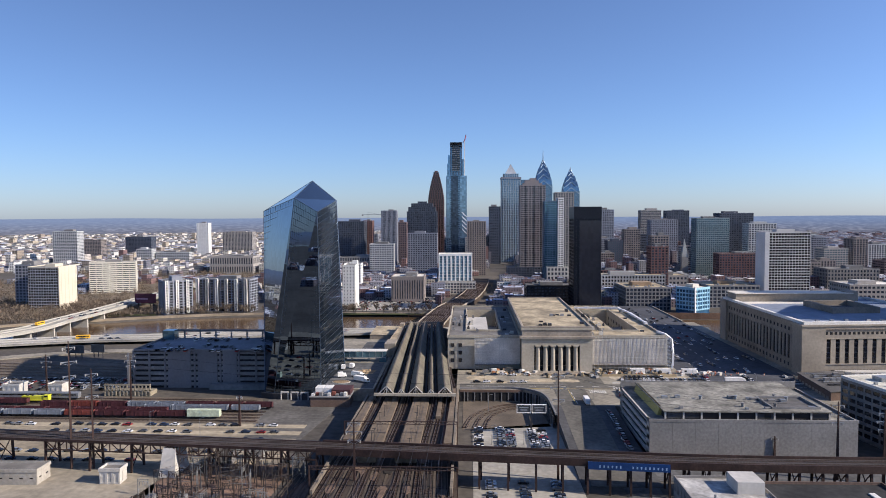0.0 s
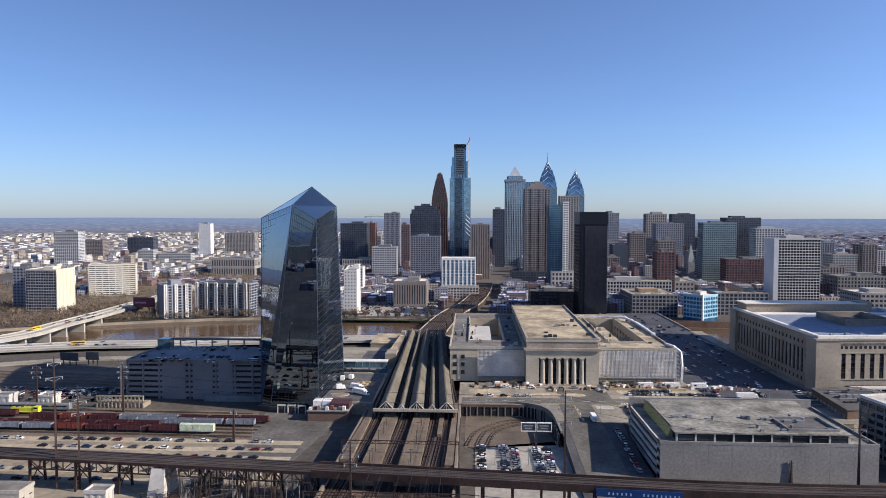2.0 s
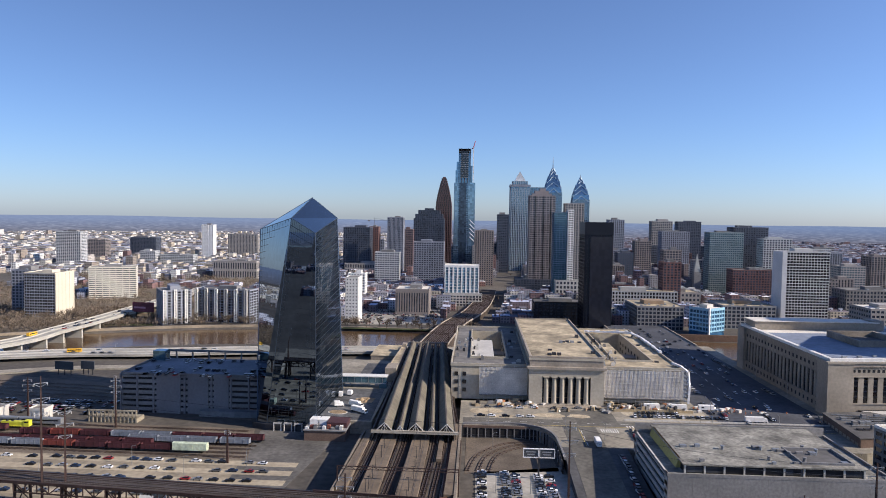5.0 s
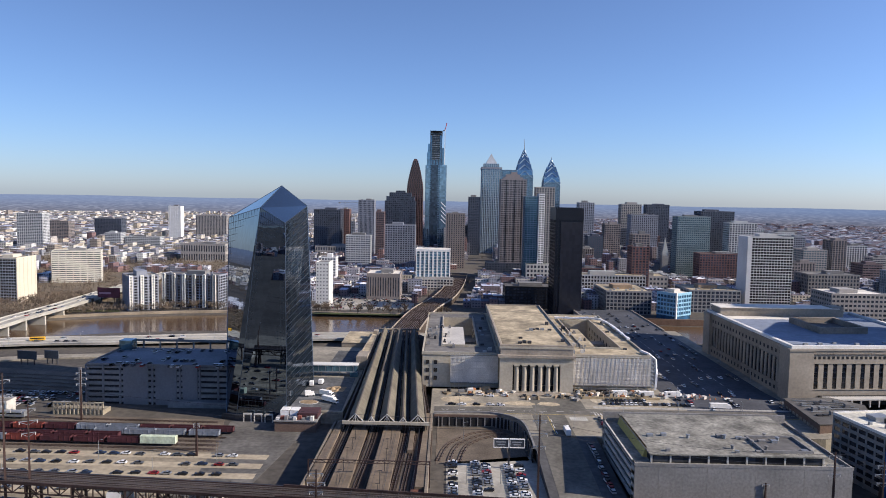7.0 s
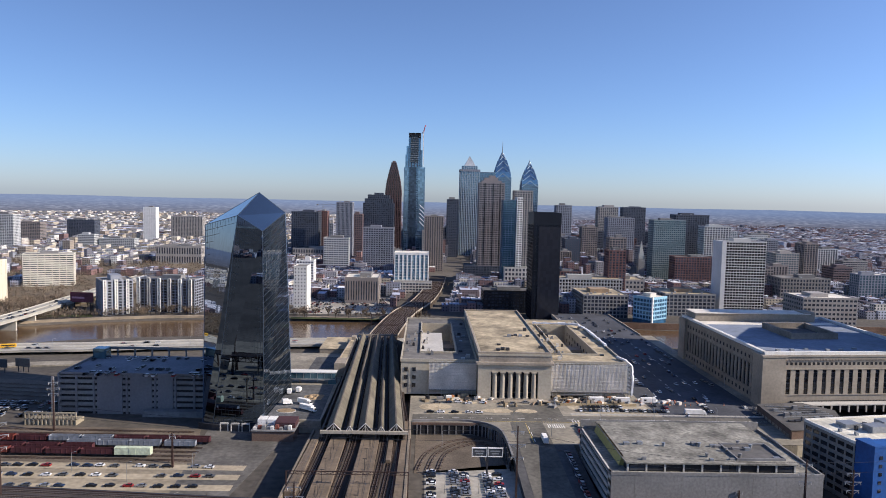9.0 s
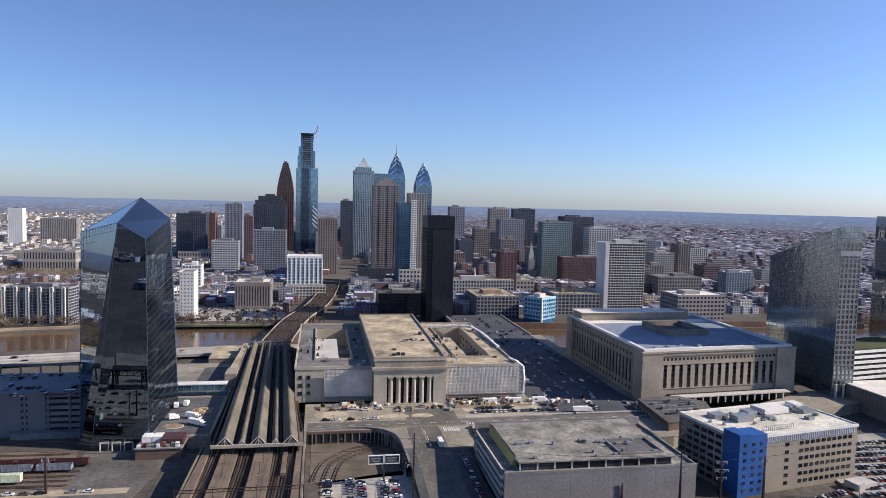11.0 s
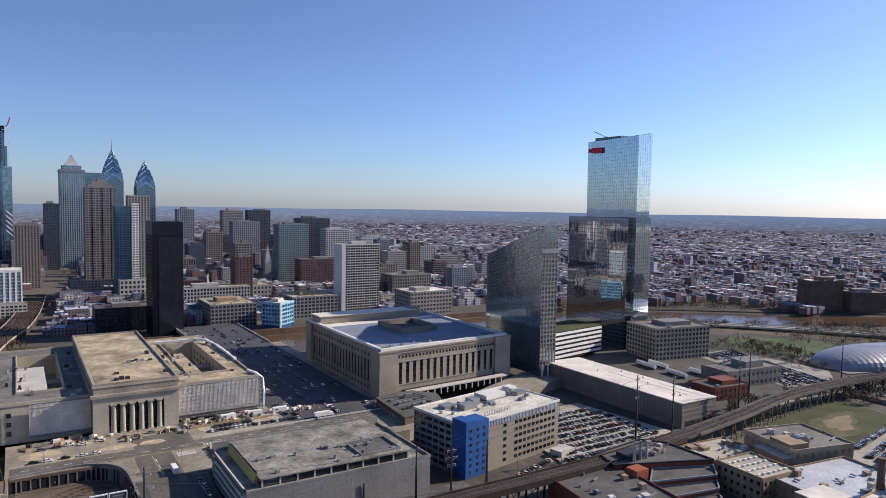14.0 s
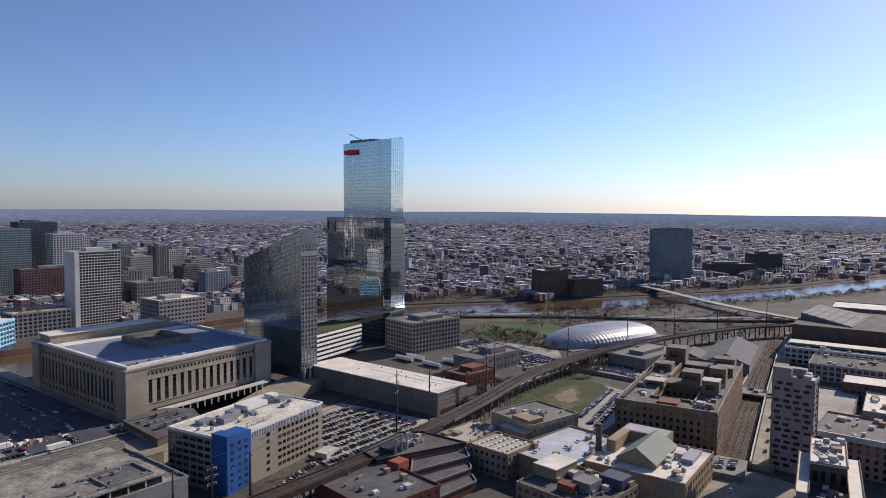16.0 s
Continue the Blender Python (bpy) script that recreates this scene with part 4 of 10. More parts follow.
def block(name, label, cx, y0, w, d, h, deg=0.0, core=None, grid=None, floors=None, bays=None, band=0.4, pier=0.3, roof=None, pent=True, z0=0.0, parapet=0.9, category="building", depth=0.35, faces="nwse", sides=None, occ=True, split=False):
    core, grid, roof = core or GLASS, grid or CONC, roof or ROOFG
    t = thing(name, label, category, (cx, y0, 0), deg=deg)
    if occ:
        OCC.append((cx, y0 + d / 2, max(w, d) * 0.62))
    floors = floors or max(1, round((h - z0) / 3.6))
    bays = bays or max(2, round(w / 4.2))
    sb = sides or max(2, round(d / (w / bays)))
    x0, x1 = -w / 2, w / 2
    part("wall", Shape().box(x0, x1, 0, d, z0, h), core, t)
    for key, p, q, k in (("n", (x0, 0), (x1, 0), bays), ("e", (x1, 0), (x1, d), sb), ("s", (x1, d), (x0, d), bays), ("w", (x0, d), (x0, 0), sb)):
        if key in faces:
            if split:
                for nm, bb, pp in (("spandrel_band", band, 0), ("pier", 0, pier)):
                    g = face_grid(p, q, z0, h, floors, k, bb, pp, depth)
                    for j in range(0, len(g.v), 8):
                        one = Shape()
                        one.hexa(g.v[j:j + 4], g.v[j + 4:j + 8])
                        part(nm, one, grid, t)
            else:
                tagged(part("facade", face_grid(p, q, z0, h, floors, k, band, pier, depth), grid, t), kind="stuff")
    r = Shape().box(x0 - .2, x1 + .2, -.2, d + .2, h, h + .25)
    part("roof", r, roof, t)
    pa = Shape()
    for a in ((x0 - .4, x1 + .4, -.4, 0), (x0 - .4, x1 + .4, d, d + .4), (x0 - .4, x0, 0, d), (x1, x1 + .4, 0, d)):
        pa.box(*a, h - .2, h + parapet + .25)
    part("parapet", pa, grid, t)
    if pent:
        ph = Shape()
        pw, pd = w * rnd.uniform(.3, .55), d * rnd.uniform(.35, .6)
        px, py = rnd.uniform(-.12, .12) * w, d * .5
        ph.box(px - pw / 2, px + pw / 2, py - pd / 2, py + pd / 2, h + .25, h + rnd.uniform(3, 5.5))
        part("penthouse", ph, CONCD if rnd.random() < .5 else grid, t)
        for k in range(rnd.randint(1, 3)):
            u = Shape()
            ux, uy = rnd.uniform(-.38, .38) * w, rnd.choice((.12, .88)) * d
            u.box(ux - 1.3, ux + 1.3, uy - 1.2, uy + 1.2, h + .25, h + 2.2)
            part("roof_unit", u, GSTEEL, t)
    return t


def cell_part(parent, name, mesh, at, deg=0.0, label=""):
    ob = new(name, mesh)
    ob.parent = parent
    ob.matrix_basis = pose(*at, 0, 0, deg)
    return ob


# --- the station ---
def station():
    t = thing("railway_station", "neoclassical limestone railway station with a columned portico", "station", (0, 0, 0))
    x0, x1, y0, y1 = 46, 89, 394, 556
    main = Shape().box(x0, x1, y0 + 6, y1, ST, 35)
    part("main_hall", main, LIME, t)
    por = Shape()
    por.box(x0 - 1, x0 + 7, y0, y0 + 8, ST, 24.5).box(x1 - 7, x1 + 1, y0, y0 + 8, ST, 24.5)
    por.box(x0 - 1, x1 + 1, y0, y0 + 8, 24.5, 30)
    part("portico", por, LIME, t)
    fr = Shape()
    fr.box(x0 - 2.2, x1 + 2.2, y0 - 1.2, y0 + 8, 28.9, 30.4)
    fr.box(x0 - .6, x1 + .6, y0 + 1.2, y1, 30.4, 34.2)
    part("cornice", fr, LIMED, t)
    part("attic_cornice", Shape().box(x0 - 1.3, x1 + 1.3, y0 + .8, y1 + .6, 34.2, 35.4), LIME, t)
    back = Shape().box(x0 + 7, x1 - 7, y0 + 5.2, y0 + 6.4, ST, 24.5)
    part("portico_glazing", back, GLASSR, t, "tall dark windows behind the columns")
    for k in range(1, 14):
        x = x0 + 7 + k * (x1 - x0 - 14) / 14
        part("glazing_bar", Shape().box(x - .12, x + .12, y0 + 5.0, y0 + 5.2, ST, 24.5), DSTEEL, t)
    for z in (10.5, 14, 17.5, 21):
        part("glazing_bar", Shape().box(x0 + 7, x1 - 7, y0 + 4.9, y0 + 5.1, z - .12, z + .12), LIMED if z == 10.5 else DSTEEL, t)
    col = Shape()
    col.cyl(0, 0, 1.0, 15.6, 1.55, 16, 1.32).box(-1.6, 1.6, -1.6, 1.6, 0, 1.0).cyl(0, 0, 15.6, 16.3, 1.2, 16, 1.65).box(-1.7, 1.7, -1.7, 1.7, 16.3, 17.1)
    me = col.mesh("column", [LIME])
    for k in range(6):
        cell_part(t, "column", me, (x0 + 7 + (x1 - x0 - 14) * (k + .5) / 6, y0 + 1.3, ST + .4))
    part("steps", Shape().box(x0 + 2, x1 - 2, y0 - 3, y0, ST, ST + .4).box(x0 + 4, x1 - 4, y0 - 1.5, y0, ST + .4, ST + .8), LIMED, t)
    roof = part("roof", Shape().box(x0 + 1, x1 - 1, y0 + 3, y1 - 1, 35.1, 35.5), ROOFT, t, "tan weathered flat roof with puddle stains")
    pa = Shape()
    for q in ((x0 - 1, x0, y0 + 1, y1), (x1, x1 + 1, y0 + 1, y1), (x0, x1, y0 + 1, y0 + 2), (x0, x1, y1 - 1, y1)):
        pa.box(*q, 35.4, 36.5)
    part("parapet", pa, LIMED, t)
    for a in ((58, 404), (61, 406), (64, 405), (60, 420), (72, 450), (75, 452), (78, 449), (83, 449), (70, 447), (86, 412), (84, 470)):
        part("roof_unit", Shape().box(a[0] - 1.2, a[0] + 1.2, a[1] - 1, a[1] + 1, 35.5, 35.5 + rnd.uniform(.8, 2.2)), DSTEEL if rnd.random() < .6 else GSTEEL, t)
    # wings round their light courts
    for sx, xa, xb in ((-1, -2.6, 45), (1, 90, 138.5)):
        xi = xa + (27 if sx < 0 else 22)  # inner edge of the court range
        w = Shape()
        yb = 552
        w.box(xa, xb, 404, 426, ST, 28).box(xa, xa + 12, 426, yb, ST, 28).box(xb - 12, xb, 426, yb, ST, 28).box(xa, xb, yb - 18, yb, ST, 28)
        part("wing", w, LIME, t)
        wr = Shape()
        wr.box(xa + 1, xb - 1, 405, 425, 28, 28.3).box(xa + 1, xa + 11, 425, yb, 28, 28.3).box(xb - 11, xb - 1, 425, yb, 28, 28.3).box(xa + 11, xb - 11, yb - 17, yb, 28, 28.3)
        part("wing_roof", wr, ROOFT if sx > 0 else ROOFG, t)
        ct = Shape().box(xa + 12, xb - 12, 426, yb - 18, ST, 14)
        part("court_roof", ct, ROOFG, t)
        wp = Shape()
        for q in ((xa - .5, xb + .5, 403.5, 404.3), (xa - .5, xa + .3, 404, yb), (xb - .3, xb + .5, 404, yb), (xa, xb, yb - .5, yb + .3), (xa + 11.5, xb - 11.5, 425.6, 426.3), (xa + 11.6, xa + 12.3, 426, yb - 18), (xb - 12.3, xb - 11.6, 426, yb - 18)):
            wp.box(*q, 27.6, 29.4)
        part("wing_parapet", wp, LIME, t)
        win = Shape().box(-1.1, 1.1, -.15, .1, 0, 2.4)
        wm = win.mesh("window", [GLASSD])
        for k in range(10):
            for z in (11.5, 16.5, 21.5):
                y = 436 + k * 9.8
                cell_part(t, "window", wm, (xa + 12 + .05, y, z), 90)
                cell_part(t, "window", wm, (xb - 12 - .05, y, z), 90)
        for k in range(4):
            for z in (11.5, 16.5, 21.5):
                if sx < 0 and k < 2:
                    cell_part(t, "window", wm, (xa + 3.2 + k * 5, 403.9, z))
        part("inner_range", Shape().box(xa + 12, xi, 426, 500, 14, 26.5), LIMED, t)
        part("inner_roof", Shape().box(xa + 12, xi + .4, 426, 500.4, 26.5, 26.9), CONCL if sx < 0 else ROOFT, t)
        part("court_link", Shape().box(xi, xb - 12, 470, 482, 14, 22), LIMED, t)
        for k in range(20):
            ux, uy = rnd.uniform(xa + 2, xa + 20), rnd.uniform(410, 500)
            zz = 26.9 if ux > xa + 12 and uy > 427 else 28.3
            g_ = rnd.uniform(.5, 1.4)
            part("roof_unit", Shape().box(ux - g_, ux + g_, uy - .8, uy + .8, zz, zz + rnd.uniform(.8, 2)).box(ux - g_ * .7, ux + g_ * .7, uy - .5, uy + .5, zz, zz + 2.3), (GSTEEL, CONCL, DSTEEL, CONCD)[k % 4], t)
        for k in range(9):
            ux, uy = rnd.uniform(xb - 11, xb - 2), rnd.uniform(408, 545)
            part("roof_unit", Shape().box(ux - 1.2, ux + 1.2, uy - 1, uy + 1, 28.3, 28.3 + rnd.uniform(.8, 2)), (GSTEEL, CONCL, DSTEEL)[k % 3], t)
    # scaffolding in netting over the wings
    for xa, xb, lab in ((15, 44.5, "north"), (90, 139, "south")):
        sc = thing("scaffolding", "grey netted scaffolding wrapped round the station wing", "scaffolding", group="station scaffolds")
        nx = max(6, round((xb - xa) / 2.6))
        for k in range(nx):
            u0, u1 = xa + (xb - xa) * k / nx, xa + (xb - xa) * (k + 1) / nx - .06
            p = Shape()
            bulge = rnd.uniform(0, .05)
            p.hexa([(u0, 401.6, 11), (u1, 401.6, 11), (u1, 402, 11), (u0, 402, 11)], [(u0, 401.4 - bulge, 27.6), (u1, 401.4 - bulge, 27.6), (u1, 401.9, 27.6), (u0, 401.9, 27.6)])
            part("net_panel", p, NET, sc)
        TUBE = mat("dull_tube", (.56, .53, .48), .75, .05)
        upright = Shape().box(-.07, .07, 0, .2, 0, 22.2).mesh("upright", [TUBE])
        for k in range(nx + 1):
            cell_part(sc, "upright", upright, (xa + (xb - xa) * k / nx, 401, ST))
        for z in (9, 11, 13.2, 15.4, 17.6, 19.8, 22, 24.2, 26.4, 28.6):
            part("ledger", Shape().box(xa, xb, 401, 401.14, z - .07, z + .07), TUBE, sc)
        part("plank_deck", Shape().box(xa, xb, 400.6, 403.4, 10.4, 10.7), CONCD, sc)
        if xb > 100:
            fr = Shape()
            for z in (9, 11.5, 14, 16.5, 19, 21.5, 24, 26.5):
                fr.box(133.5, 142.5, 403, 404.4, z, z + .2).box(139.1, 142.5, 404, 424, z, z + .2)
            for y in (403, 408, 413, 418, 423):
                for x in (140.5, 142.5):
                    fr.box(x - .08, x + .08, y - .08, y + .08, ST, 28)
            part("scaffold_frame", fr, GSTEEL, sc)
            ch = Shape()
            pts = [(143, 403, 8), (143.3, 403, 18), (142.5, 404, 27), (139.5, 408, 29.6), (136.5, 416, 29.8)]
            for a, b in zip(pts, pts[1:]):  # nested sleeves, each a little askew
                a, b = Vector(a), Vector(b)
                m_ = max(2, round((b - a).length / 1.6))
                for q in range(m_):
                    off = Vector((rnd.uniform(-.12, .12), rnd.uniform(-.12, .12), 0))
                    ch.beam(a.lerp(b, q / m_) + off, a.lerp(b, (q + 1.1) / m_) + off, 1.15 + .2 * (q % 2), 1.15 + .2 * (q % 2))
            tagged(part("debris_chute", ch, SHRINK, sc, "white plastic debris chute"), kind="stuff")
            wrap = Shape()
            for a, b in zip([(138.5, 452, 30.4), (138.5, 480, 30.6), (138, 510, 30.8), (134.5, 524, 31.5), (126, 530, 31)], [(138.5, 480, 30.6), (138, 510, 30.8), (134.5, 524, 31.5), (126, 530, 31), (100, 534, 30.6)]):
                a, b = Vector(a), Vector(b)
                m_ = max(2, round((b - a).length / 3))
                for q in range(m_):
                    off, g_ = Vector((rnd.uniform(-.2, .2), 0, -.6 + rnd.uniform(-.15, .15))), rnd.uniform(1.1, 2.0)
                    wrap.beam(a.lerp(b, q / m_) + off, a.lerp(b, (q + 1.15) / m_) + off, g_, g_ * .8)
            tagged(part("shrink_wrap", wrap, SHRINK, sc, "white shrink-wrap along the parapet"), kind="stuff")
    can = Shape()
    for xa, xb in ((46, 91),):
        can.box(xa - 4, xb + 4, 388.5, 394, ST + .02, ST + .3)
    part("kerb", can, LIMED, t)
    OCC.append((70, 475, 90))


station()


# --- the former post office ---
def post_office():
    t = thing("post_office", "massive limestone post office with tall pilastered windows", "office building")
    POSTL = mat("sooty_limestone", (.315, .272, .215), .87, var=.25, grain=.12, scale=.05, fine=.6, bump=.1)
    # darker copy of the stone, with the north front's shade in its colour
    POSTD = mat("shaded_sooty_limestone", (.25, .212, .17), .87, var=.3, grain=.15, scale=.05, fine=.6, bump=.1)
    x0, x1, y0, y1, h = 217, 335, 386, 524, 39.0
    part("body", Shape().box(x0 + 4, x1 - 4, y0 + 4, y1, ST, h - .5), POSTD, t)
    # corner pylons
    for a, b, c, d in ((x0, x0 + 15, y0, y0 + 13), (x1 - 15, x1, y0, y0 + 13), (x0, x0 + 13, y1 - 12, y1)):
        py = Shape().box(a, b, c, d, ST, h - 1.2).box(a - .5, b + .5, c - .5, d + .5, h - 1.2, h)
        part("corner_pylon", py, POSTL, t)
    # west and north fronts: plinth, window band, frieze
    for front in ("west", "north"):
        s = Shape()
        if front == "west":
            a0, a1, n = x0 + 15, x1 - 15, 15
            bx = lambda u0, u1, za, zb, off=0.0, dep=2.0: s.box(u0, u1, y0 + 1.8 - off, y0 + 4, za, zb)
        else:
            a0, a1, n = y0 + 13, y1 - 12, 21
            bx = lambda u0, u1, za, zb, off=0.0, dep=2.0: s.box(x0 + 1.8 - off, x0 + 4, u0, u1, za, zb)
        bx(a0, a1, ST, 14.5)
        bx(a0, a1, 30.3, h - .4)
        bw = (a1 - a0) / n
        for k in range(n + 1):
            c = a0 + k * bw
            bx(max(a0, c - bw * .27), min(a1, c + bw * .27), 14.5, 30.3)
        bx(a0, a1, 29.8, 30.3, .4)
        bx(a0, a1, h - 1.2, h - .1, .6)
        bx(a0, a1, 13.8, 14.5, .4)
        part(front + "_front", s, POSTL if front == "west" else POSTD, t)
        if front == "west":
            wm = Shape().box(-bw * .23, bw * .23, 0, .3, 0, 15.7).mesh("window", [GLASSD])
            sm = Shape().box(-.8, .8, -.1, .1, 0, 1.7).mesh("small_window", [DARKW])
            bme = Shape().box(-bw * .23, bw * .23, -.1, .05, 0, .7).mesh("spandrel", [DSTEEL])
            for k in range(n):
                c = a0 + (k + .5) * bw
                w_ = cell_part(t, "window", wm, (c, y0 + 2.5, 14.5))
                for z in (3.2, 6.4, 9.6, 12.8):
                    cell_part(w_, "spandrel", bme, (0, 0, z))
                for q in (-.25, .25):
                    cell_part(t, "small_window", sm, (c + q * bw, y0 + 1.8, 32.6))
        else:
            wm = Shape().box(0, .3, -bw * .23, bw * .23, 0, 15.7).mesh("window", [GLASSD])
            sm = Shape().box(-.1, .1, -.9, .9, 0, 2.2).mesh("small_window", [DARKW])
            for k in range(n):
                c = a0 + (k + .5) * bw
                cell_part(t, "window", wm, (x0 + 2.3, c, 14.5))
                cell_part(t, "small_window", sm, (x0 + 1.8, c, 32.6))
                cell_part(t, "small_window", sm, (x0 + 1.8, c, 9.5))
    # dentil course
    dn = Shape()
    for k in range(43):
        dn.box(x0 + 16 + k * 2.0, x0 + 17 + k * 2.0, y0 + 1.2, y0 + 1.8, 35.4, 36.2)
    tagged(part("dentils", dn, POSTD, t), kind="stuff")
    # roof colour is toned grey-blue to stand for the towers' shadow
    roof = part("roof", Shape().box(x0 + 5, x1 - 5, y0 + 5, y1 - 1, h - .3, h), mat("shade_blue_membrane", (.21, .24, .30), .8, var=.22, scale=.04, fine=.3), t, "membrane roof coloured grey-blue for shade")
    # white strips stand for the bands of roof left in sun
    part("roof_strip", Shape().box(x0 + 6, x1 - 6, y0 + 5, y0 + 11, h, h + .06), ROOFW, t)
    part("roof_strip", Shape().box(x0 + 6, x1 - 6, y1 - 34, y1 - 21, h, h + .06), ROOFW, t)
    pp = Shape()
    for q in ((x0 + 2, x1 - 2, y0 + 2, y0 + 4.5), (x0 + 2, x0 + 4.5, y0 + 4, y1), (x1 - 4.5, x1 - 2, y0 + 4, y1), (x0 + 3, x1 - 3, y1 - 2, y1)):
        pp.box(*q, h - .2, h + 1.6)
    part("parapet", pp, WHITEC, t)
    well = Shape()
    for q in ((262, 296, 434, 436), (262, 296, 474, 476), (262, 264, 436, 474), (294, 296, 436, 474)):
        well.box(*q, h, h + 4.2)
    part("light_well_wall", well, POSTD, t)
    part("well_roof", Shape().box(264, 294, 436, 474, h, h + .5), ROOFD, t)
    at = Shape()
    at.box(x0 + 5, x1 - 22, y1 - 20, y1 - 2, h, h + 6.2)
    part("attic_storey", at, POSTL, t)
    part("attic_roof", Shape().box(x0 + 4, x1 - 21, y1 - 21, y1 - 1, h + 6.2, h + 6.7), ROOFW, t)
    part("stair_house", Shape().box(x1 - 26, x1 - 17, y1 - 19, y1 - 3, h, h + 7.6), POSTL, t)
    wm = Shape().box(-1, 1, -.15, .1, 0, 1.8).mesh("attic_window", [DARKW])
    for k in range(17):
        cell_part(t, "attic_window", wm, (x0 + 9 + k * 5.2, y1 - 20.1, h + 2.4))
    for k in range(9):
        part("roof_unit", Shape().box(x0 + 14 + k * 11, x0 + 16.5 + k * 11, y0 + 10 + (k % 3) * 3, y0 + 12 + (k % 3) * 3, h, h + rnd.uniform(.7, 1.6)), GSTEEL, t)
    # loading dock and canopy along the west front
    dk = Shape().box(x0 + 20, x1 - 8, y0 - 6.5, y0 + 1.8, ST, ST + 3.4)
    part("loading_dock", dk, DARKW, t)
    cp = Shape().box(x0 + 18, x1 - 12, y0 - 11.5, y0 - 5.5, ST + 4.2, ST + 4.9)
    part("dock_canopy", cp, CONCL, t)
    for k in range(15):
        part("dock_post", Shape().box(x0 + 22 + k * 5.6, x0 + 22.8 + k * 5.6, y0 - 11.2, y0 - 10.4, ST, ST + 4.2), CONCL, t)
    # the street front stands a few degrees off the square
    for ob in t.children:
        off = ob.location.copy()
        if off.length > .01:
            ob.location.y += (off.x - x0) * .085
            continue
        for v in ob.data.vertices:
            v.co.y += (v.co.x - x0) * .085 * max(0, min(1, (y1 - v.co.y) / 60))
    OCC.append((276, 458, 105))


post_office()


# --- faceted glass tower by the station ---
def glass_tower():
    t = thing("glass_tower", "faceted mirror-glass office tower with a slanted crown", "office tower")
    A = {"bl": (-110, 356, 0), "bm": (-104, 354, 0), "bf": (-75, 351, 0), "br": (-72, 412, 0), "bb": (-104, 424, 0), "bk": (-124, 402, 0),
         "tl": (-121, 396, 110.8), "tm": (-90, 353, 118), "tf": (-76, 350.5, 110), "tr": (-79, 424, 118.3), "ap": (-91.5, 407, 130.8), "tb": (-108, 430, 116)}
    def facet(keys, name):
        s = Shape()
        c = sum((Vector(A[k]) for k in keys), Vector()) / len(keys)
        s.add([A[k] for k in keys], [tuple(range(len(keys)))])
        return part(name, s, mat("crown_glass", (.05, .07, .105), .08, .85, var=.15) if name == "crown_facet" else GLASSM, t)
    facet(("bl", "bm", "tm", "tl"), "glass_facet")
    facet(("bm", "bf", "tf", "tm"), "glass_facet")
    facet(("bf", "br", "tr", "tf"), "glass_facet")
    facet(("br", "bb", "tb", "tr"), "glass_facet")
    facet(("bb", "bk", "tl", "tb"), "glass_facet")
    facet(("bk", "bl", "tl"), "glass_facet")
    facet(("tm", "tf", "tr"), "crown_facet")
    facet(("tm", "tr", "ap"), "crown_facet")
    facet(("tm", "ap", "tl"), "crown_facet")
    facet(("ap", "tr", "tb"), "crown_facet")
    facet(("ap", "tb", "tl"), "crown_facet")
    # floor lines, mullions and edge trim on the three facets that face the yards
    for keys, nu in ((("bl", "bm", "tm", "tl"), 12), (("bm", "bf", "tf", "tm"), 14), (("bf", "br", "tr", "tf"), 30)):
        a, b, c, d = (Vector(A[k]) for k in keys)
        s = Shape()
        nrm = (b - a).cross(d - a).normalized() * .06
        for k in range(1, 31):
            u = k / 31
            s.beam(a.lerp(d, u) + nrm, b.lerp(c, u) + nrm, .14, .22)
        for k in range(1, nu):
            u = k / nu
            s.beam(a.lerp(b, u) + nrm, d.lerp(c, u) + nrm, .10, .10)
        tagged(part("mullions", s, mat("tower_mullion", (0.05, 0.065, 0.08), 0.3, 0.6, var=0.1), t), kind="stuff")
    e = Shape()
    for k, q in (("bm", "tm"), ("bf", "tf"), ("tl", "tm"), ("tm", "tf"), ("tf", "tr"), ("tm", "ap"), ("ap", "tr"), ("ap", "tl"), ("tl", "bl"), ("tr", "br")):
        e.beam(A[k], A[q], .3)
    part("edge_trim", e, mat("edge_metal", (0.12, 0.15, 0.19), 0.35, 0.8, var=0.1), t)
    base = Shape()
    base.prism([(-112, 355), (-104, 352.6), (-74, 349.4), (-70, 413), (-104, 426)], 0, 3.2)
    part("base", base, DSTEEL, t)
    for x, y in ((-99, 351), (-93, 350.6), (-87, 350.2)):
        part("entrance_frame", Shape().box(x, x + 4.6, y - .5, y, 4.2, 5).box(x, x + .5, y - .5, y, 0, 4.2).box(x + 4.1, x + 4.6, y - .5, y, 0, 4.2), CONCL, t)
    OCC.append((-95, 390, 50))


glass_tower()


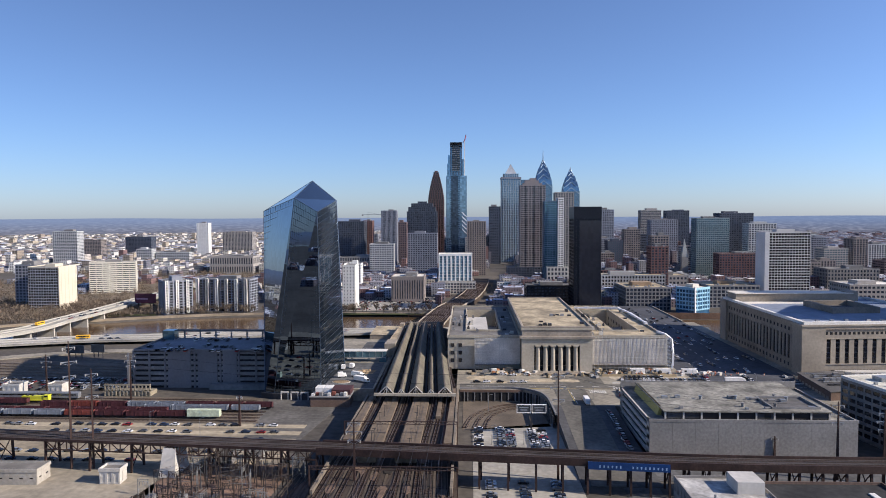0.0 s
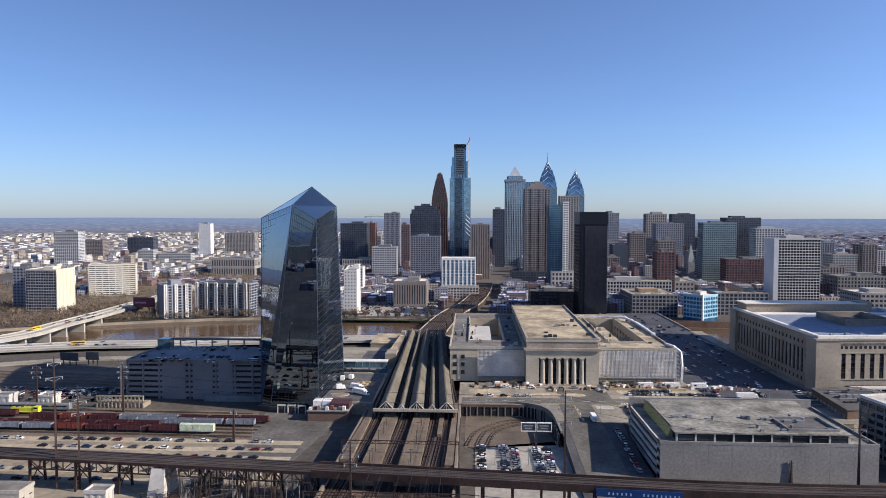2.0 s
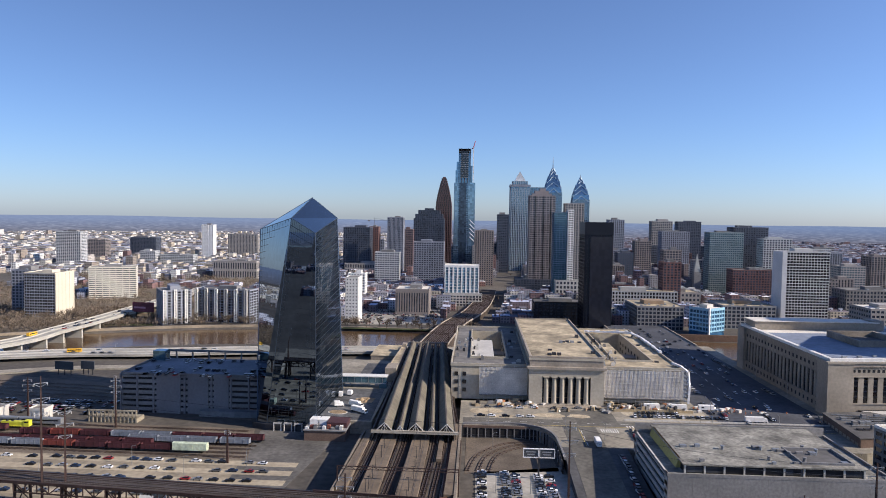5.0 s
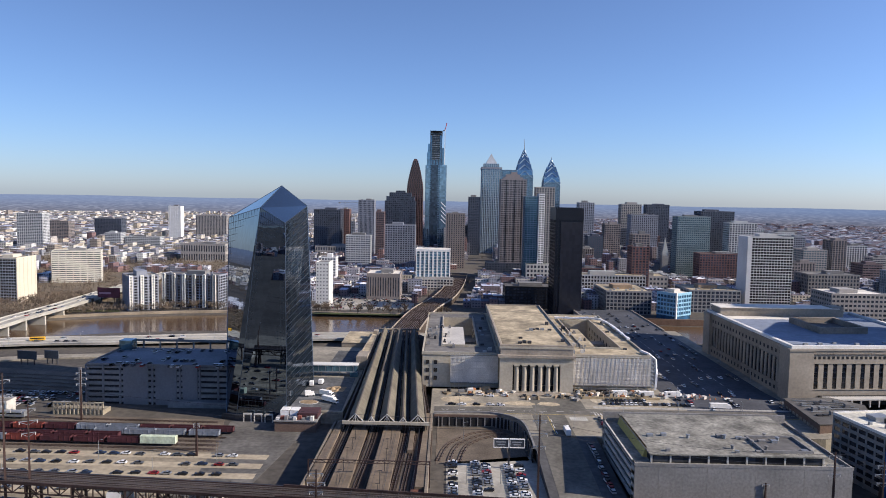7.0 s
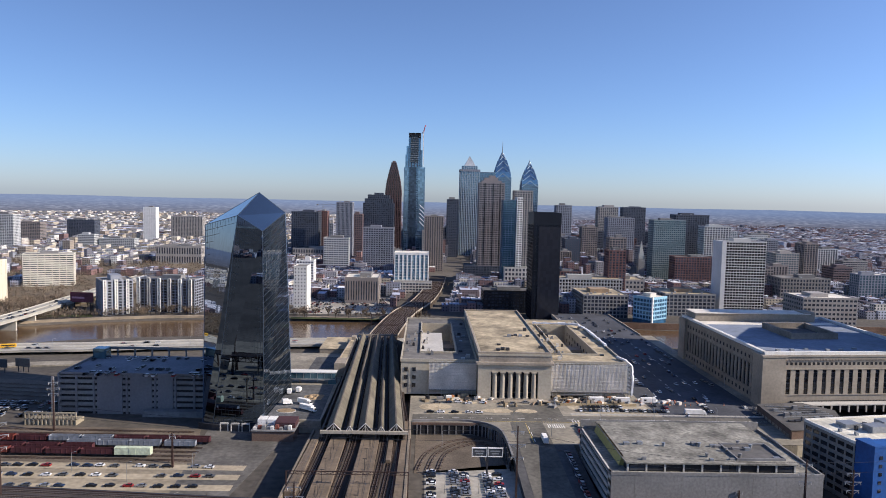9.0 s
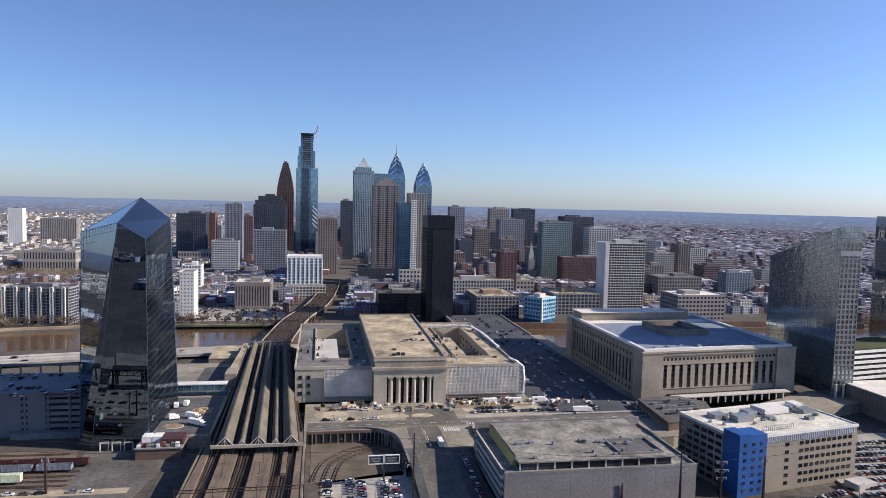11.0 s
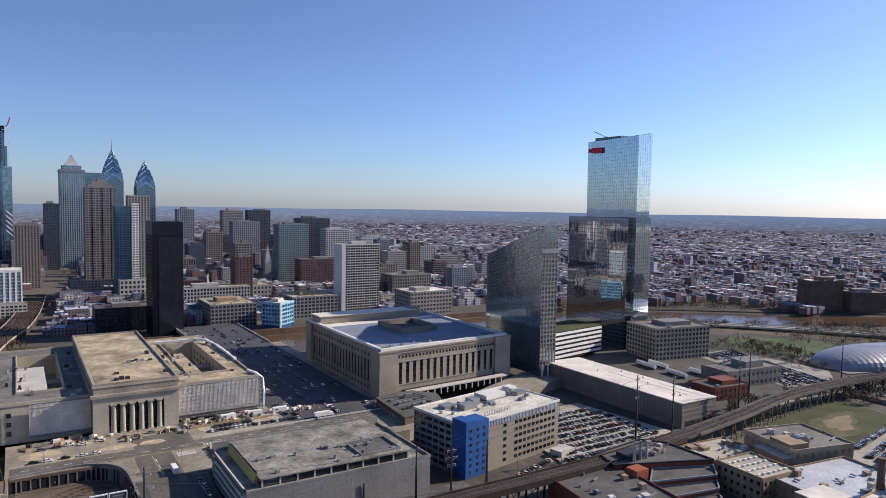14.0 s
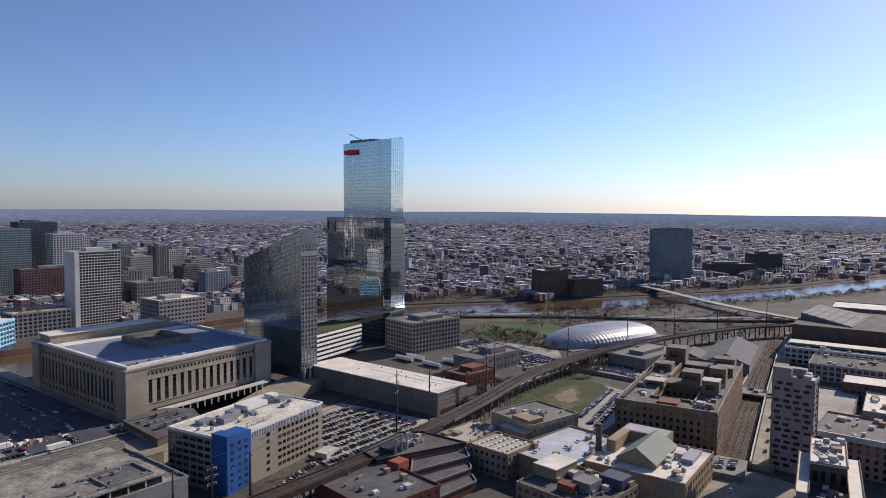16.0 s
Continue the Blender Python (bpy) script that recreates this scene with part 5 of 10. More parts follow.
# --- parking garage beside the tower ---
def deck_garage():
    t = thing("parking_garage", "grey concrete parking garage with open deck slots", "parking garage")
    x0, x1, y0, y1, h = -200, -112, 378, 426, 23.5
    # near-black solid stands for the shade between the decks
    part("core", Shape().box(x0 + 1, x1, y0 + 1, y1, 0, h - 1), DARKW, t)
    lv = 7
    fh = h / lv
    for k in range(lv):
        z = k * fh
        part("deck_rail", Shape().prism([(x0, y0), (x1, y0), (x1, y0 + 1), (x0 + 1, y0 + 1), (x0 + 1, y1), (x0, y1)], z + fh * .4, z + fh), CONCD, t)
    PANEL = mat("blue_grey_concrete", (0.175, 0.17, 0.175), 0.88, var=0.15, scale=0.06)
    for a, b in ((-178, -163.5), (-159, -146.5), (-143, -134.2)):
        part("wall_panel", Shape().box(a, b, y0 - .25, y0 + .9, 0, h), PANEL, t)
    for a in (-200, -190, -180, -161, -144.6, -132.8, -122):
        part("pier", Shape().box(a - .5, a + .5, y0 - .4, y0 + .9, 0, h), PANEL, t)
    for b in (371, 384, 397, 410, 423):
        part("pier", Shape().box(x0 - .4, x0 + .9, b - .5, b + .5, 0, h), PANEL, t)
    part("roof_deck", Shape().box(x0, x1, y0, y1, h - .8, h - .3), mat("deck_surface", (0.24, 0.245, 0.26), 0.9, var=0.2), t)
    pr = Shape()
    pr.box(x0, x1, y0 - .1, y0 + .4, h - .3, h + .8).box(x0 - .1, x0 + .4, y0, y1, h - .3, h + .8)
    part("parapet", pr, CONCD, t)
    fr = Shape()
    for k in range(9):
        x = x0 + 2 + k * 11
        fr.box(x - .4, x + .4, y1 - 1, y1, h - .3, h + 5.5)
    fr.box(x0, x1, y1 - 1.2, y1 + .2, h + 4.2, h + 5.5)
    part("rear_frame", fr, CONCD, t)
    part("stair_tower", Shape().box(x0 + 1, x0 + 9, y1 - 9, y1 - 1.4, h - .3, h + 6), GLASST, t)
    low = Shape().box(-150, -112, y0 - 5, y0 - .5, 0, 3.4)
    part("entry_canopy", low, CONCD, t)
    OCC.append((-155, 398, 60))


deck_garage()


# --- big windowless garage in front of the station ---
def front_garage():
    t = thing("concrete_garage", "big plain concrete garage with slotted side and grey roof", "parking garage")
    GARC = mat("streaked_garage_concrete", (.26, .248, .232), .9, var=.3, grain=.18, scale=.035, fine=.9, bump=.1)
    GARR = mat("patched_garage_roof", (.24, .227, .19), .92, var=.55, grain=.35, scale=.11, fine=.6, bump=.15)
    x0, x1, y0, y1, h = 90, 179, 256, 313, 18.2
    # near-black block reads as shade behind the side slots
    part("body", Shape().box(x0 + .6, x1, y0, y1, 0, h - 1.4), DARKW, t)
    n_ = 9
    for k in range(n_):
        a_ = x0 + (x1 - x0) * k / n_
        part("wall_panel", Shape().box(a_ + .03, a_ + (x1 - x0) / n_ - .03, y0 - .5, y0 + .4, 0, h), GARC, t)
    part("south_wall", Shape().box(x1 - .4, x1 + .3, y0 + .4, y1 - .4, 0, h), GARC, t)
    part("east_wall", Shape().box(x0 + .7, x1, y1 - .4, y1 + .3, 0, h), GARC, t)
    sl = Shape()
    for k in range(5):
        z = 1.0 + k * 3.5
        sl.box(x0 - .1, x0 + .6, y0, y1, z + 1.5, z + 3.2)
    sl.box(x0 - .1, x0 + .7, y0, y0 + 4, 0, h).box(x0 - .1, x0 + .7, y1 - 3, y1, 0, h)
    part("slotted_side", sl, CONCL, t)
    part("lower_roof", Shape().box(x0, x1, y0, y1, h - 1.4, h - 1.0), GARR, t)
    up = Shape().box(x0 + 8, x1 - 10, y0 + 4, y1 - 2, h - 1.0, h + 2.4)
    # upper storey is near-black, its inner shade put into the colour
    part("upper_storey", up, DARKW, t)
    part("upper_roof", Shape().box(x0 + 7, x1 - 9, y0 + 3, y1 - 1, h + 2.4, h + 3.0), GARR, t, "grey weathered roof with dark patches")
    for k in range(10):
        x = x0 + 8 + k * (x1 - x0 - 18) / 9
        part("post", Shape().box(x - .35, x + .35, y0 + 3.6, y0 + 4.4, h - 1, h + 2.4), CONCL, t)
    for k in range(9):
        if k in (0, 1, 5, 8):
            x = x0 + 8.5 + k * (x1 - x0 - 18) / 9
            part("window", Shape().box(x, x + (x1 - x0 - 18) / 9 - 1, y0 + 3.85, y0 + 4.0, h - .6, h + 1.8), GLASS, t)
    ed = Shape().box(x0 - .2, x1 + .2, y0 - .6, y0, h - 1, h + .3).box(x0 - .4, x0 + .2, y0, y1, h - 1, h - .2).box(x0, x1, y1, y1 + .5, h - 1, h + 3.4)
    part("coping", ed, GARC, t)
    ys = Shape().hexa([(x0 + 6, y0 + 10, h - 1), (x0 + 8, y0 + 10, h - 1), (x0 + 8, y1 - 4, h - 1), (x0 + 6, y1 - 4, h - 1)], [(x0 + 7.2, y0 + 10, h + 3), (x0 + 8, y0 + 10, h + 3), (x0 + 8, y1 - 4, h + 3), (x0 + 7.2, y1 - 4, h + 3)])
    part("yellow_wall", ys, mat("ochre_panel", (0.42, 0.36, 0.12), 0.85, var=0.2), t)
    pit = Shape().box(146, 166, 263, 281, h + 3.0, h + 3.08)
    part("plant_well", pit, ROOFD, t)
    pf = Shape()
    for q in ((145.5, 166.5, 262.5, 263.2), (145.5, 146.2, 263, 281), (166, 166.6, 263, 281), (145.5, 166.5, 280.8, 281.4)):
        pf.box(*q, h + 3, h + 4)
    part("well_curb", pf, CONCD, t)
    for k in range(20):
        x, y = (rnd.uniform(103, 165), rnd.uniform(262, 285)) if k < 16 else (rnd.uniform(147, 165), rnd.uniform(264, 280))
        u = Shape()
        if k % 3 == 0:
            u.cyl(x, y, h + 3.0, h + 4.4, .7, 8).cyl(x, y, h + 4.4, h + 4.7, .9, 8)
        else:
            a, b = rnd.uniform(.5, 1.6), rnd.uniform(.5, 1.2)
            u.box(x - a, x + a, y - b, y + b, h + 3.0, h + 3 + rnd.uniform(.6, 1.6))
        part("roof_unit", u, GSTEEL if k % 2 else CONCD, t)
    OCC.append((134, 285, 60))


front_garage()


# --- office building with the blue corner ---
def blue_corner_building():
    t = thing("office_building", "beige office building with a bright blue corner and white roof", "office building", (202, 259, 0), deg=10)
    w, d, h = 74, 39, 27.0
    part("body", Shape().box(16, w, 0, d, 0, h), mat("beige_panel", (0.27, 0.235, 0.185), 0.85, var=0.12), t)
    part("north_body", Shape().box(0, 17, 9, d + 2, 0, h - .5), CONC, t)
    part("blue_corner", Shape().box(-.4, 15.8, -.6, 9.5, 0, h + 1.8).box(-.6, 6, -.8, 9.8, h + 1.8, h + 2.6), BLUEP, t, "bright blue rendered stair corner")
    # windows
    wm = Shape().box(-1.15, 1.15, -.12, .1, 0, 1.7).mesh("window", [GLASSD])
    sm = Shape().box(-.75, .75, -.14, .1, 0, 1.5).mesh("narrow_window", [GLASS])
    for k in range(6):
        z = 2.6 + k * 3.75
        for i in range(10):
            cell_part(t, "window", wm, (38 + i * 3.5, 0, z))
        cell_part(t, "window", wm, (29, 0, z))
    for k in range(7):
        for x in (3, 8, 12.6):
            cell_part(t, "narrow_window", sm, (x, -.62, 2.2 + k * 3.6))
    for k in range(8):
        part("spandrel_band", Shape().box(-.2, .1, 10, d + 2, .6 + k * 3.55, 2.2 + k * 3.55), CONC, t)
    for k in range(7):
        part("pier", Shape().box(-.3, .1, 10 + k * 5, 10.9 + k * 5, 0, h - .5), CONC, t)
    part("north_glass", Shape().box(-.05, .05, 9.6, d + 1.9, .6, h - 1), GLASSD, t)
    fl = Shape()
    for i in range(47):
        fl.box(16.4 + i * 1.2, 17.0 + i * 1.2, -.25, .1, h - 3.2, h + 1.0)
    part("louvre", fl, mat("pale_blue_louvre", (0.42, 0.45, 0.52), 0.5, 0.2), t)
    part("roof", Shape().box(0, w + .3, -.1, d + 2, h, h + .5), mat("stained_white_roof", (.58, .55, .455), .85, var=.35, grain=.2, scale=.08, fine=.5), t, "bright stained white membrane roof")
    part("roof_well", Shape().box(34, 60, 24, 34, h + .5, h + .56), ROOFD, t)
    for k in range(26):
        ux, uy = rnd.uniform(4, w - 4), rnd.uniform(12, d - 3)
        part("roof_vent", Shape().box(ux - .7, ux + .7, uy - .6, uy + .6, h + .5, h + rnd.uniform(1.2, 2.6)), (GSTEEL, CONCD, DSTEEL)[k % 3], t)
    pp = Shape()
    for q in ((16, w + .5, -.4, .2), (w, w + .6, 0, d), (0, w, d + 1.6, d + 2.2), (-.3, .3, 10, d + 2)):
        pp.box(*q, h - .2, h + 1.1)
    part("parapet", pp, WHITEC, t)
    for x, y, a, b, c in ((22, 22, 5, 3, 3.5), (30, 26, 3, 3, 4), (48, 30, 8, 5, 3.4), (66, 24, 4, 3, 2.6), (38, 20, 2, 2, 2), (58, 14, 2, 1.5, 2), (68, 33, 3, 3, 3), (14, 30, 4, 3, 2.5)):
        part("roof_unit", Shape().box(x - a, x + a, y - b, y + b, h + .5, h + c), GSTEEL if x % 4 else WHITEC, t)
    rl = Shape()
    for k in range(16):
        rl.box(18 + k * 1.3, 18.15 + k * 1.3, 5, 5.15, h + .5, h + 3)
    rl.box(18, 38, 5, 5.15, h + 2.9, h + 3.05).box(18, 38, 5, 5.15, h + 1.7, h + 1.85)
    part("screen_rail", rl, GSTEEL, t)
    lowb = Shape().box(w - 14, w - 2, -14, -6, 0, 4)
    part("entrance_lodge", lowb, CONCL, t)
    OCC.append((240, 285, 60))


blue_corner_building()


# --- white-roofed warehouse ---
def warehouse():
    t = thing("warehouse", "long low warehouse with brown walls and a bright white roof", "warehouse")
    x0, x1, y0, y1, h = 366, 399, 258, 388, 16.5
    part("body", Shape().box(x0, x1, y0, y1, 0, h - .6), mat("brown_panel", (0.22, 0.19, 0.165), 0.8, var=0.15, scale=0.1), t)
    rb = Shape()
    for k in range(42):
        rb.box(x0 - .15, x0 + .05, y0 + k * 3, y0 + 1.3 + k * 3, 3, h - .6)
    for k in range(4):
        rb.box(x0, x1, y0 - .15, y0 + .05, 4 + k * 3, 5.6 + k * 3)
    part("cladding_rib", rb, mat("brown_rib", (0.19, 0.165, 0.145), 0.75, var=0.15), t)
    part("roof", Shape().box(x0 - .5, x1 + .5, y0 - .5, y1 + .5, h - .6, h), ROOFW, t, "bright white flat roof")
    ln = Shape()
    ln.box(385, 385.3, 270, 340, h, h + .12).box(372, 385, 300, 300.3, h, h + .12).box(392, 392.4, 262, 300, h, h + .1)
    part("roof_pipe", ln, GSTEEL, t)
    for k in range(6):
        part("dock_door", Shape().box(x0 + 4 + k * 5.5, x0 + 8 + k * 5.5, y0 - .22, y0, .8, 4), DARKW, t)
    for k in range(7):
        part("roof_vent", Shape().cyl(rnd.uniform(370, 402), rnd.uniform(265, 375), h, h + 1, .5, 8), GSTEEL, t)
    OCC.append((386, 320, 80))


warehouse()


# --- tall glass tower with red sign, and its shorter neighbour ---
def prism_glass(parent, name, low, high, z0, z1, material, floors, mull=True, nu=10, fin=None, line=.3):
    """A glass shaft whose plan may shift from foot to head; each wall is a part with floor lines."""
    n = len(low)
    for i in range(n):
        a, b = Vector((*low[i], z0)), Vector((*low[(i + 1) % n], z0))
        za, zb = (z1, z1) if not isinstance(z1, (list, tuple)) else (z1[i], z1[(i + 1) % n])
        c, d = Vector((*high[(i + 1) % n], zb)), Vector((*high[i], za))
        s = Shape().add([a, b, c, d], [(0, 1, 2, 3)])
        w_ = part(name, s, material, parent)
        if mull:
            m = Shape()
            nrm = (b - a).cross(d - a).normalized() * .05
            for k in range(1, floors + 1):
                u = k / floors
                m.beam(a.lerp(d, u) + nrm, b.lerp(c, u) + nrm, .2, line)
            L = (b - a).length
            for k in range(1, max(2, round(L / 3))):
                u = k / max(2, round(L / 3))
                m.beam(a.lerp(b, u) + nrm, d.lerp(c, u) + nrm, line * .25, .1)
            tagged(part("mullion_grid", m, fin or MULL, w_), kind="stuff")
    zz = z1 if isinstance(z1, (list, tuple)) else [z1] * n
    part("roof", Shape().add([(*p, z - .2) for p, z in zip(high, zz)], [tuple(range(n))]), ROOFG, parent)


def red_sign_tower():
    t = thing("skyscraper", "tall pale glass skyscraper with a red rooftop sign", "skyscraper")
    pale = mat("pale_floor_line", (0.52, 0.58, 0.62), 0.4, 0.5, var=0.08)
    Q = lambda x0, y0, x1, y1: [(x0, y1), (x0, y0), (x1, y0), (x1, y1)]
    prism_glass(t, "lower_wall", Q(517, 449, 541, 533), Q(517, 449, 541, 533), 4, 129, GLASSV, 32, fin=mat("dark_floor_line", (0.10, 0.12, 0.13), 0.4, 0.4))
    prism_glass(t, "corner_wall", Q(523, 444, 544, 470), Q(523, 444, 544, 470), 4, 129.5, GLASSF, 32, fin=mat("dark_floor_line", (0.10, 0.12, 0.13), 0.4, 0.4))
    prism_glass(t, "upper_wall", Q(523.5, 444.5, 541.5, 513), Q(523.2, 444.3, 542.4, 513.4), 129, [207, 209.5, 212, 210], GLASSF, 22, fin=pale, line=.16)
    cr = Shape()
    for k in range(12):
        y = 448 + k * 5.4
        cr.beam((523, y, 209.3 - (y - 444) * .035), (543, y, 212.6 - (y - 444) * .03), .5)
    cr.box(526, 541, 470, 506, 206, 211)
    part("crown_frame", cr, MULL, t)
    part("crane_arm", Shape().beam((528, 492, 211), (526, 508, 218), .6).box(527.5, 528.5, 491.5, 492.5, 206, 212), GSTEEL, t)
    sg = Shape()
    for a, b, zz in ((511, 507, 1), (506.2, 502.4, 0), (501.8, 496.6, 0), (496, 491.5, 0)):
        sg.box(521.2, 521.8, b, a, 195 + zz, 200.5 - zz)
    part("sign", sg, mat("red_sign", (0.62, 0.02, 0.05), 0.5, var=0.05), t, "red rooftop sign of plain blocks")
    OCC.append((515, 475, 50))


red_sign_tower()


def slanted_glass_tower():
    t = thing("glass_apartment_tower", "dark slant-topped glass tower mirroring the city", "apartment tower")
    Q = [(354.5, 456), (354.5, 384), (370.5, 384), (370.5, 456)]
    prism_glass(t, "glass_wall", Q, Q, ST, [97, 122.5, 123, 97.5], GLASSE, 30, fin=mat("smoky_floor_line", (0.13, 0.15, 0.16), 0.5, 0.3), line=.16)
    part("window_strip", face_grid((354.6, 384), (370.4, 384), ST + 8, 112, 28, 5, .3, .35, .3), CONCD, t)
    b = Shape()
    for x in (356.5, 362.5, 368.5):
        b.cyl(x, 382.6, 0, ST + 9, .8, 8)
    part("column", b, CONCL, t)
    part("louvre_band", Shape().box(354, 371, 383.2, 384, 103, 106.5), GSTEEL, t)
    OCC.append((352, 408, 40))


slanted_glass_tower()


def striped_garage():
    t = thing("striped_garage", "parking garage with white horizontal bands", "parking garage")
    A, B, C, D = (400, 432), (482, 446), (476, 480), (394, 466)
    # near-black core for the shade between the white bands
    part("core", Shape().prism([A, B, C, D], 2, 27.2), DARKW, t)
    for k in range(6):
        z = 4 + k * 4.1
        s = Shape().prism([(A[0] - .4, A[1] - .8), (B[0] + .5, B[1] - .8), (C[0] + .5, C[1]), (D[0] - .5, D[1])], z, z + 2.1)
        part("white_band", s, WHITE, t)
    part("green_roof", Shape().prism([A, B, C, D], 27.2, 27.9), GRASS, t)
    OCC.append((440, 456, 50))


striped_garage()

# ---- skyline ----
# grid colours are cooled towards blue, with distance haze mixed into them
DKGRID = mat("dark_grid", (0.075, 0.085, 0.112), 0.6, 0.2, var=0.15)
BRGRID = mat("brown_granite", (0.15, 0.108, 0.108), 0.6, var=0.15)
GRGRID = mat("grey_grid", (0.235, 0.248, 0.285), 0.7, var=0.15)
BEGRID = mat("beige_grid", (0.32, 0.30, 0.28), 0.85, var=0.12)
WHGRID = mat("white_grid", (0.46, 0.465, 0.46), 0.8, var=0.1)
BLGRID = mat("blue_grid", (0.16, 0.21, 0.27), 0.45, 0.4, var=0.1)
REGRID = mat("red_grid", (0.145, 0.082, 0.076), 0.85, var=0.15)
TAGRID = mat("tan_grid", (0.24, 0.208, 0.19), 0.85, var=0.15)


def setback_tower(name, label, cx, y0, tiers, core, grid, band=.35, pier=.35, deg=0):
    """A tower of stacked, shrinking shafts: (w, d, z0, z1) each."""
    t = thing(name, label, "skyscraper", (cx, y0, 0), deg=deg)
    w0, d0 = tiers[0][0], tiers[0][1]
    OCC.append((cx, y0 + d0 / 2, w0 * .65))
    for w, d, z0, z1 in tiers:
        ox, oy = -w / 2, (d0 - d) / 2
        sh = part("shaft", Shape().box(ox, -ox, oy, oy + d, z0, z1), core, t)
        n = max(2, round(w / 4))
        f = max(1, round((z1 - z0) / 4))
        for p, q in (((ox, oy), (-ox, oy)), ((-ox, oy), (-ox, oy + d)), ((ox, oy + d), (ox, oy))):
            part("facade", face_grid(p, q, z0, z1, f, n, band, pier, .4), grid, sh)
    return t


# brown stepped tower
BT = [(35, 35, 0, 146)] + [(w_, w_, 146 + k * 5.2, 151.2 + k * 5.2) for k, w_ in enumerate((34, 33, 31.5, 30, 28, 26, 23.8, 21.5, 19, 16.4, 13.6, 11))]
bt = setback_tower("stepped_tower", "red-brown granite skyscraper tapering to a narrow crown", -64, 1520, BT, GLASSD, mat("dark_red_granite", (0.11, 0.068, 0.07), 0.6, var=0.15), band=.15, pier=.5)
part("crown_cap", Shape().box(-3.5, 3.5, 14, 21, 208, 212), BRGRID, bt)
ob = setback_tower("office_block", "dark glass office block with stepped top", -88, 1395, [(62, 40, 0, 118), (56, 36, 118, 127), (44, 30, 127, 135), (18, 14, 135, 139)], GLASSR, DKGRID, band=.25, pier=.2)
# tall tower still being built, with a crane
ct = setback_tower("tower_under_construction", "tall blue glass tower under construction with a bare top", -16, 1446, [(44, 42, 0, 195)], GLASSB, BLGRID, .15, .12)
STEELB = glass_mat("pale_steel_glass", (0.22, 0.33, 0.42), .1, metal=.7, cell=(4, 4, 4), contrast=.3)
part("upper_shaft", Shape().box(-13.5, 12, 6, 36, 195, 258), GLASSB, ct)
part("upper_facade", face_grid((-13.5, 6), (12, 6), 195, 258, 16, 4, .12, .3, .5), DKGRID, ct)
part("shoulder", Shape().box(-18, -13.5, 8, 34, 195, 240), STEELB, ct)
part("shoulder", Shape().box(-20, -18, 8, 34, 195, 222), STEELB, ct)
part("dark_core_strip", Shape().box(-9.5, 7.5, 5, 6, 205, 262), GLASSD, ct)
part("dark_core_strip", Shape().box(-11, 4, -.9, -.45, 20, 195), glass_mat("shadowed_blue_glass", (0.05, 0.075, 0.11), .1, metal=.5, cell=(4, 4, 4), contrast=.4), ct)
part("pale_glass_strip", Shape().box(-22, -13, -.8, -.45, 60, 195), STEELB, ct)
part("pale_glass_strip", Shape().box(8, 22, -.8, -.45, 60, 195), STEELB, ct)
for k in range(12):
    part("floor_slab", Shape().box(-10, 8, 4.6, 5, 206 + k * 4.6, 206.8 + k * 4.6), GSTEEL, ct)
cf = Shape()
for k in range(6):
    cf.box(-13.5 + k * 5, -12.7 + k * 5, 5, 36, 256, 268)
for z in (260, 264, 267):
    cf.box(-13.5, 12, 5, 36, z, z + .6)
part("bare_frame", cf, DSTEEL, ct)
part("side_wing", Shape().box(12, 16, 14, 34, 195, 232), GLASSB, ct)
br = Shape()
for k in range(5):
    br.beam((12, -.6, 80 + k * 9), (22, -.6, 70 + k * 9), 1.6, 1.6)
part("diagonal_brace", br, WHITE, ct)
cr = thing("tower_crane", "slim red and white tower crane at the tower top", "crane", (2, 1446, 0))
part("mast", Shape().box(-1, .6, 10, 11.6, 195, 274), WHITE, cr)
part("jib", Shape().beam((-.2, 10.8, 270), (3.2, 6, 284), 1.2).beam((-.2, 10.8, 270), (-4, 14, 268), 1.4), REDP, cr)
# pyramid-topped tower
mt = setback_tower("pyramid_tower", "grey office tower crowned by a small pyramid", 109, 1557, [(44, 42, 0, 198), (34, 34, 198, 206)], GLASSB, mat("blue_grey_granite", (0.29, 0.34, 0.38), .6, var=.1), .2, .4)
part("pyramid", Shape().prism([(-13, 6), (13, 6), (13, 34), (-13, 34)], 206, 229, top=[(-.4, 20), (.4, 20), (.4, 20.6), (-.4, 20.6)]), mat("pale_pyramid", (0.45, 0.47, 0.48), 0.4, 0.3), mt)
part("collar", Shape().box(-23.5, 23.5, -1.5, 43, 193, 198), GRGRID, mt)
block("office_slab", "pale blue glass slab block", 150, 1625, 47, 30, 194, core=GLASSB, grid=BLGRID, band=.2, pier=.15, pent=False)


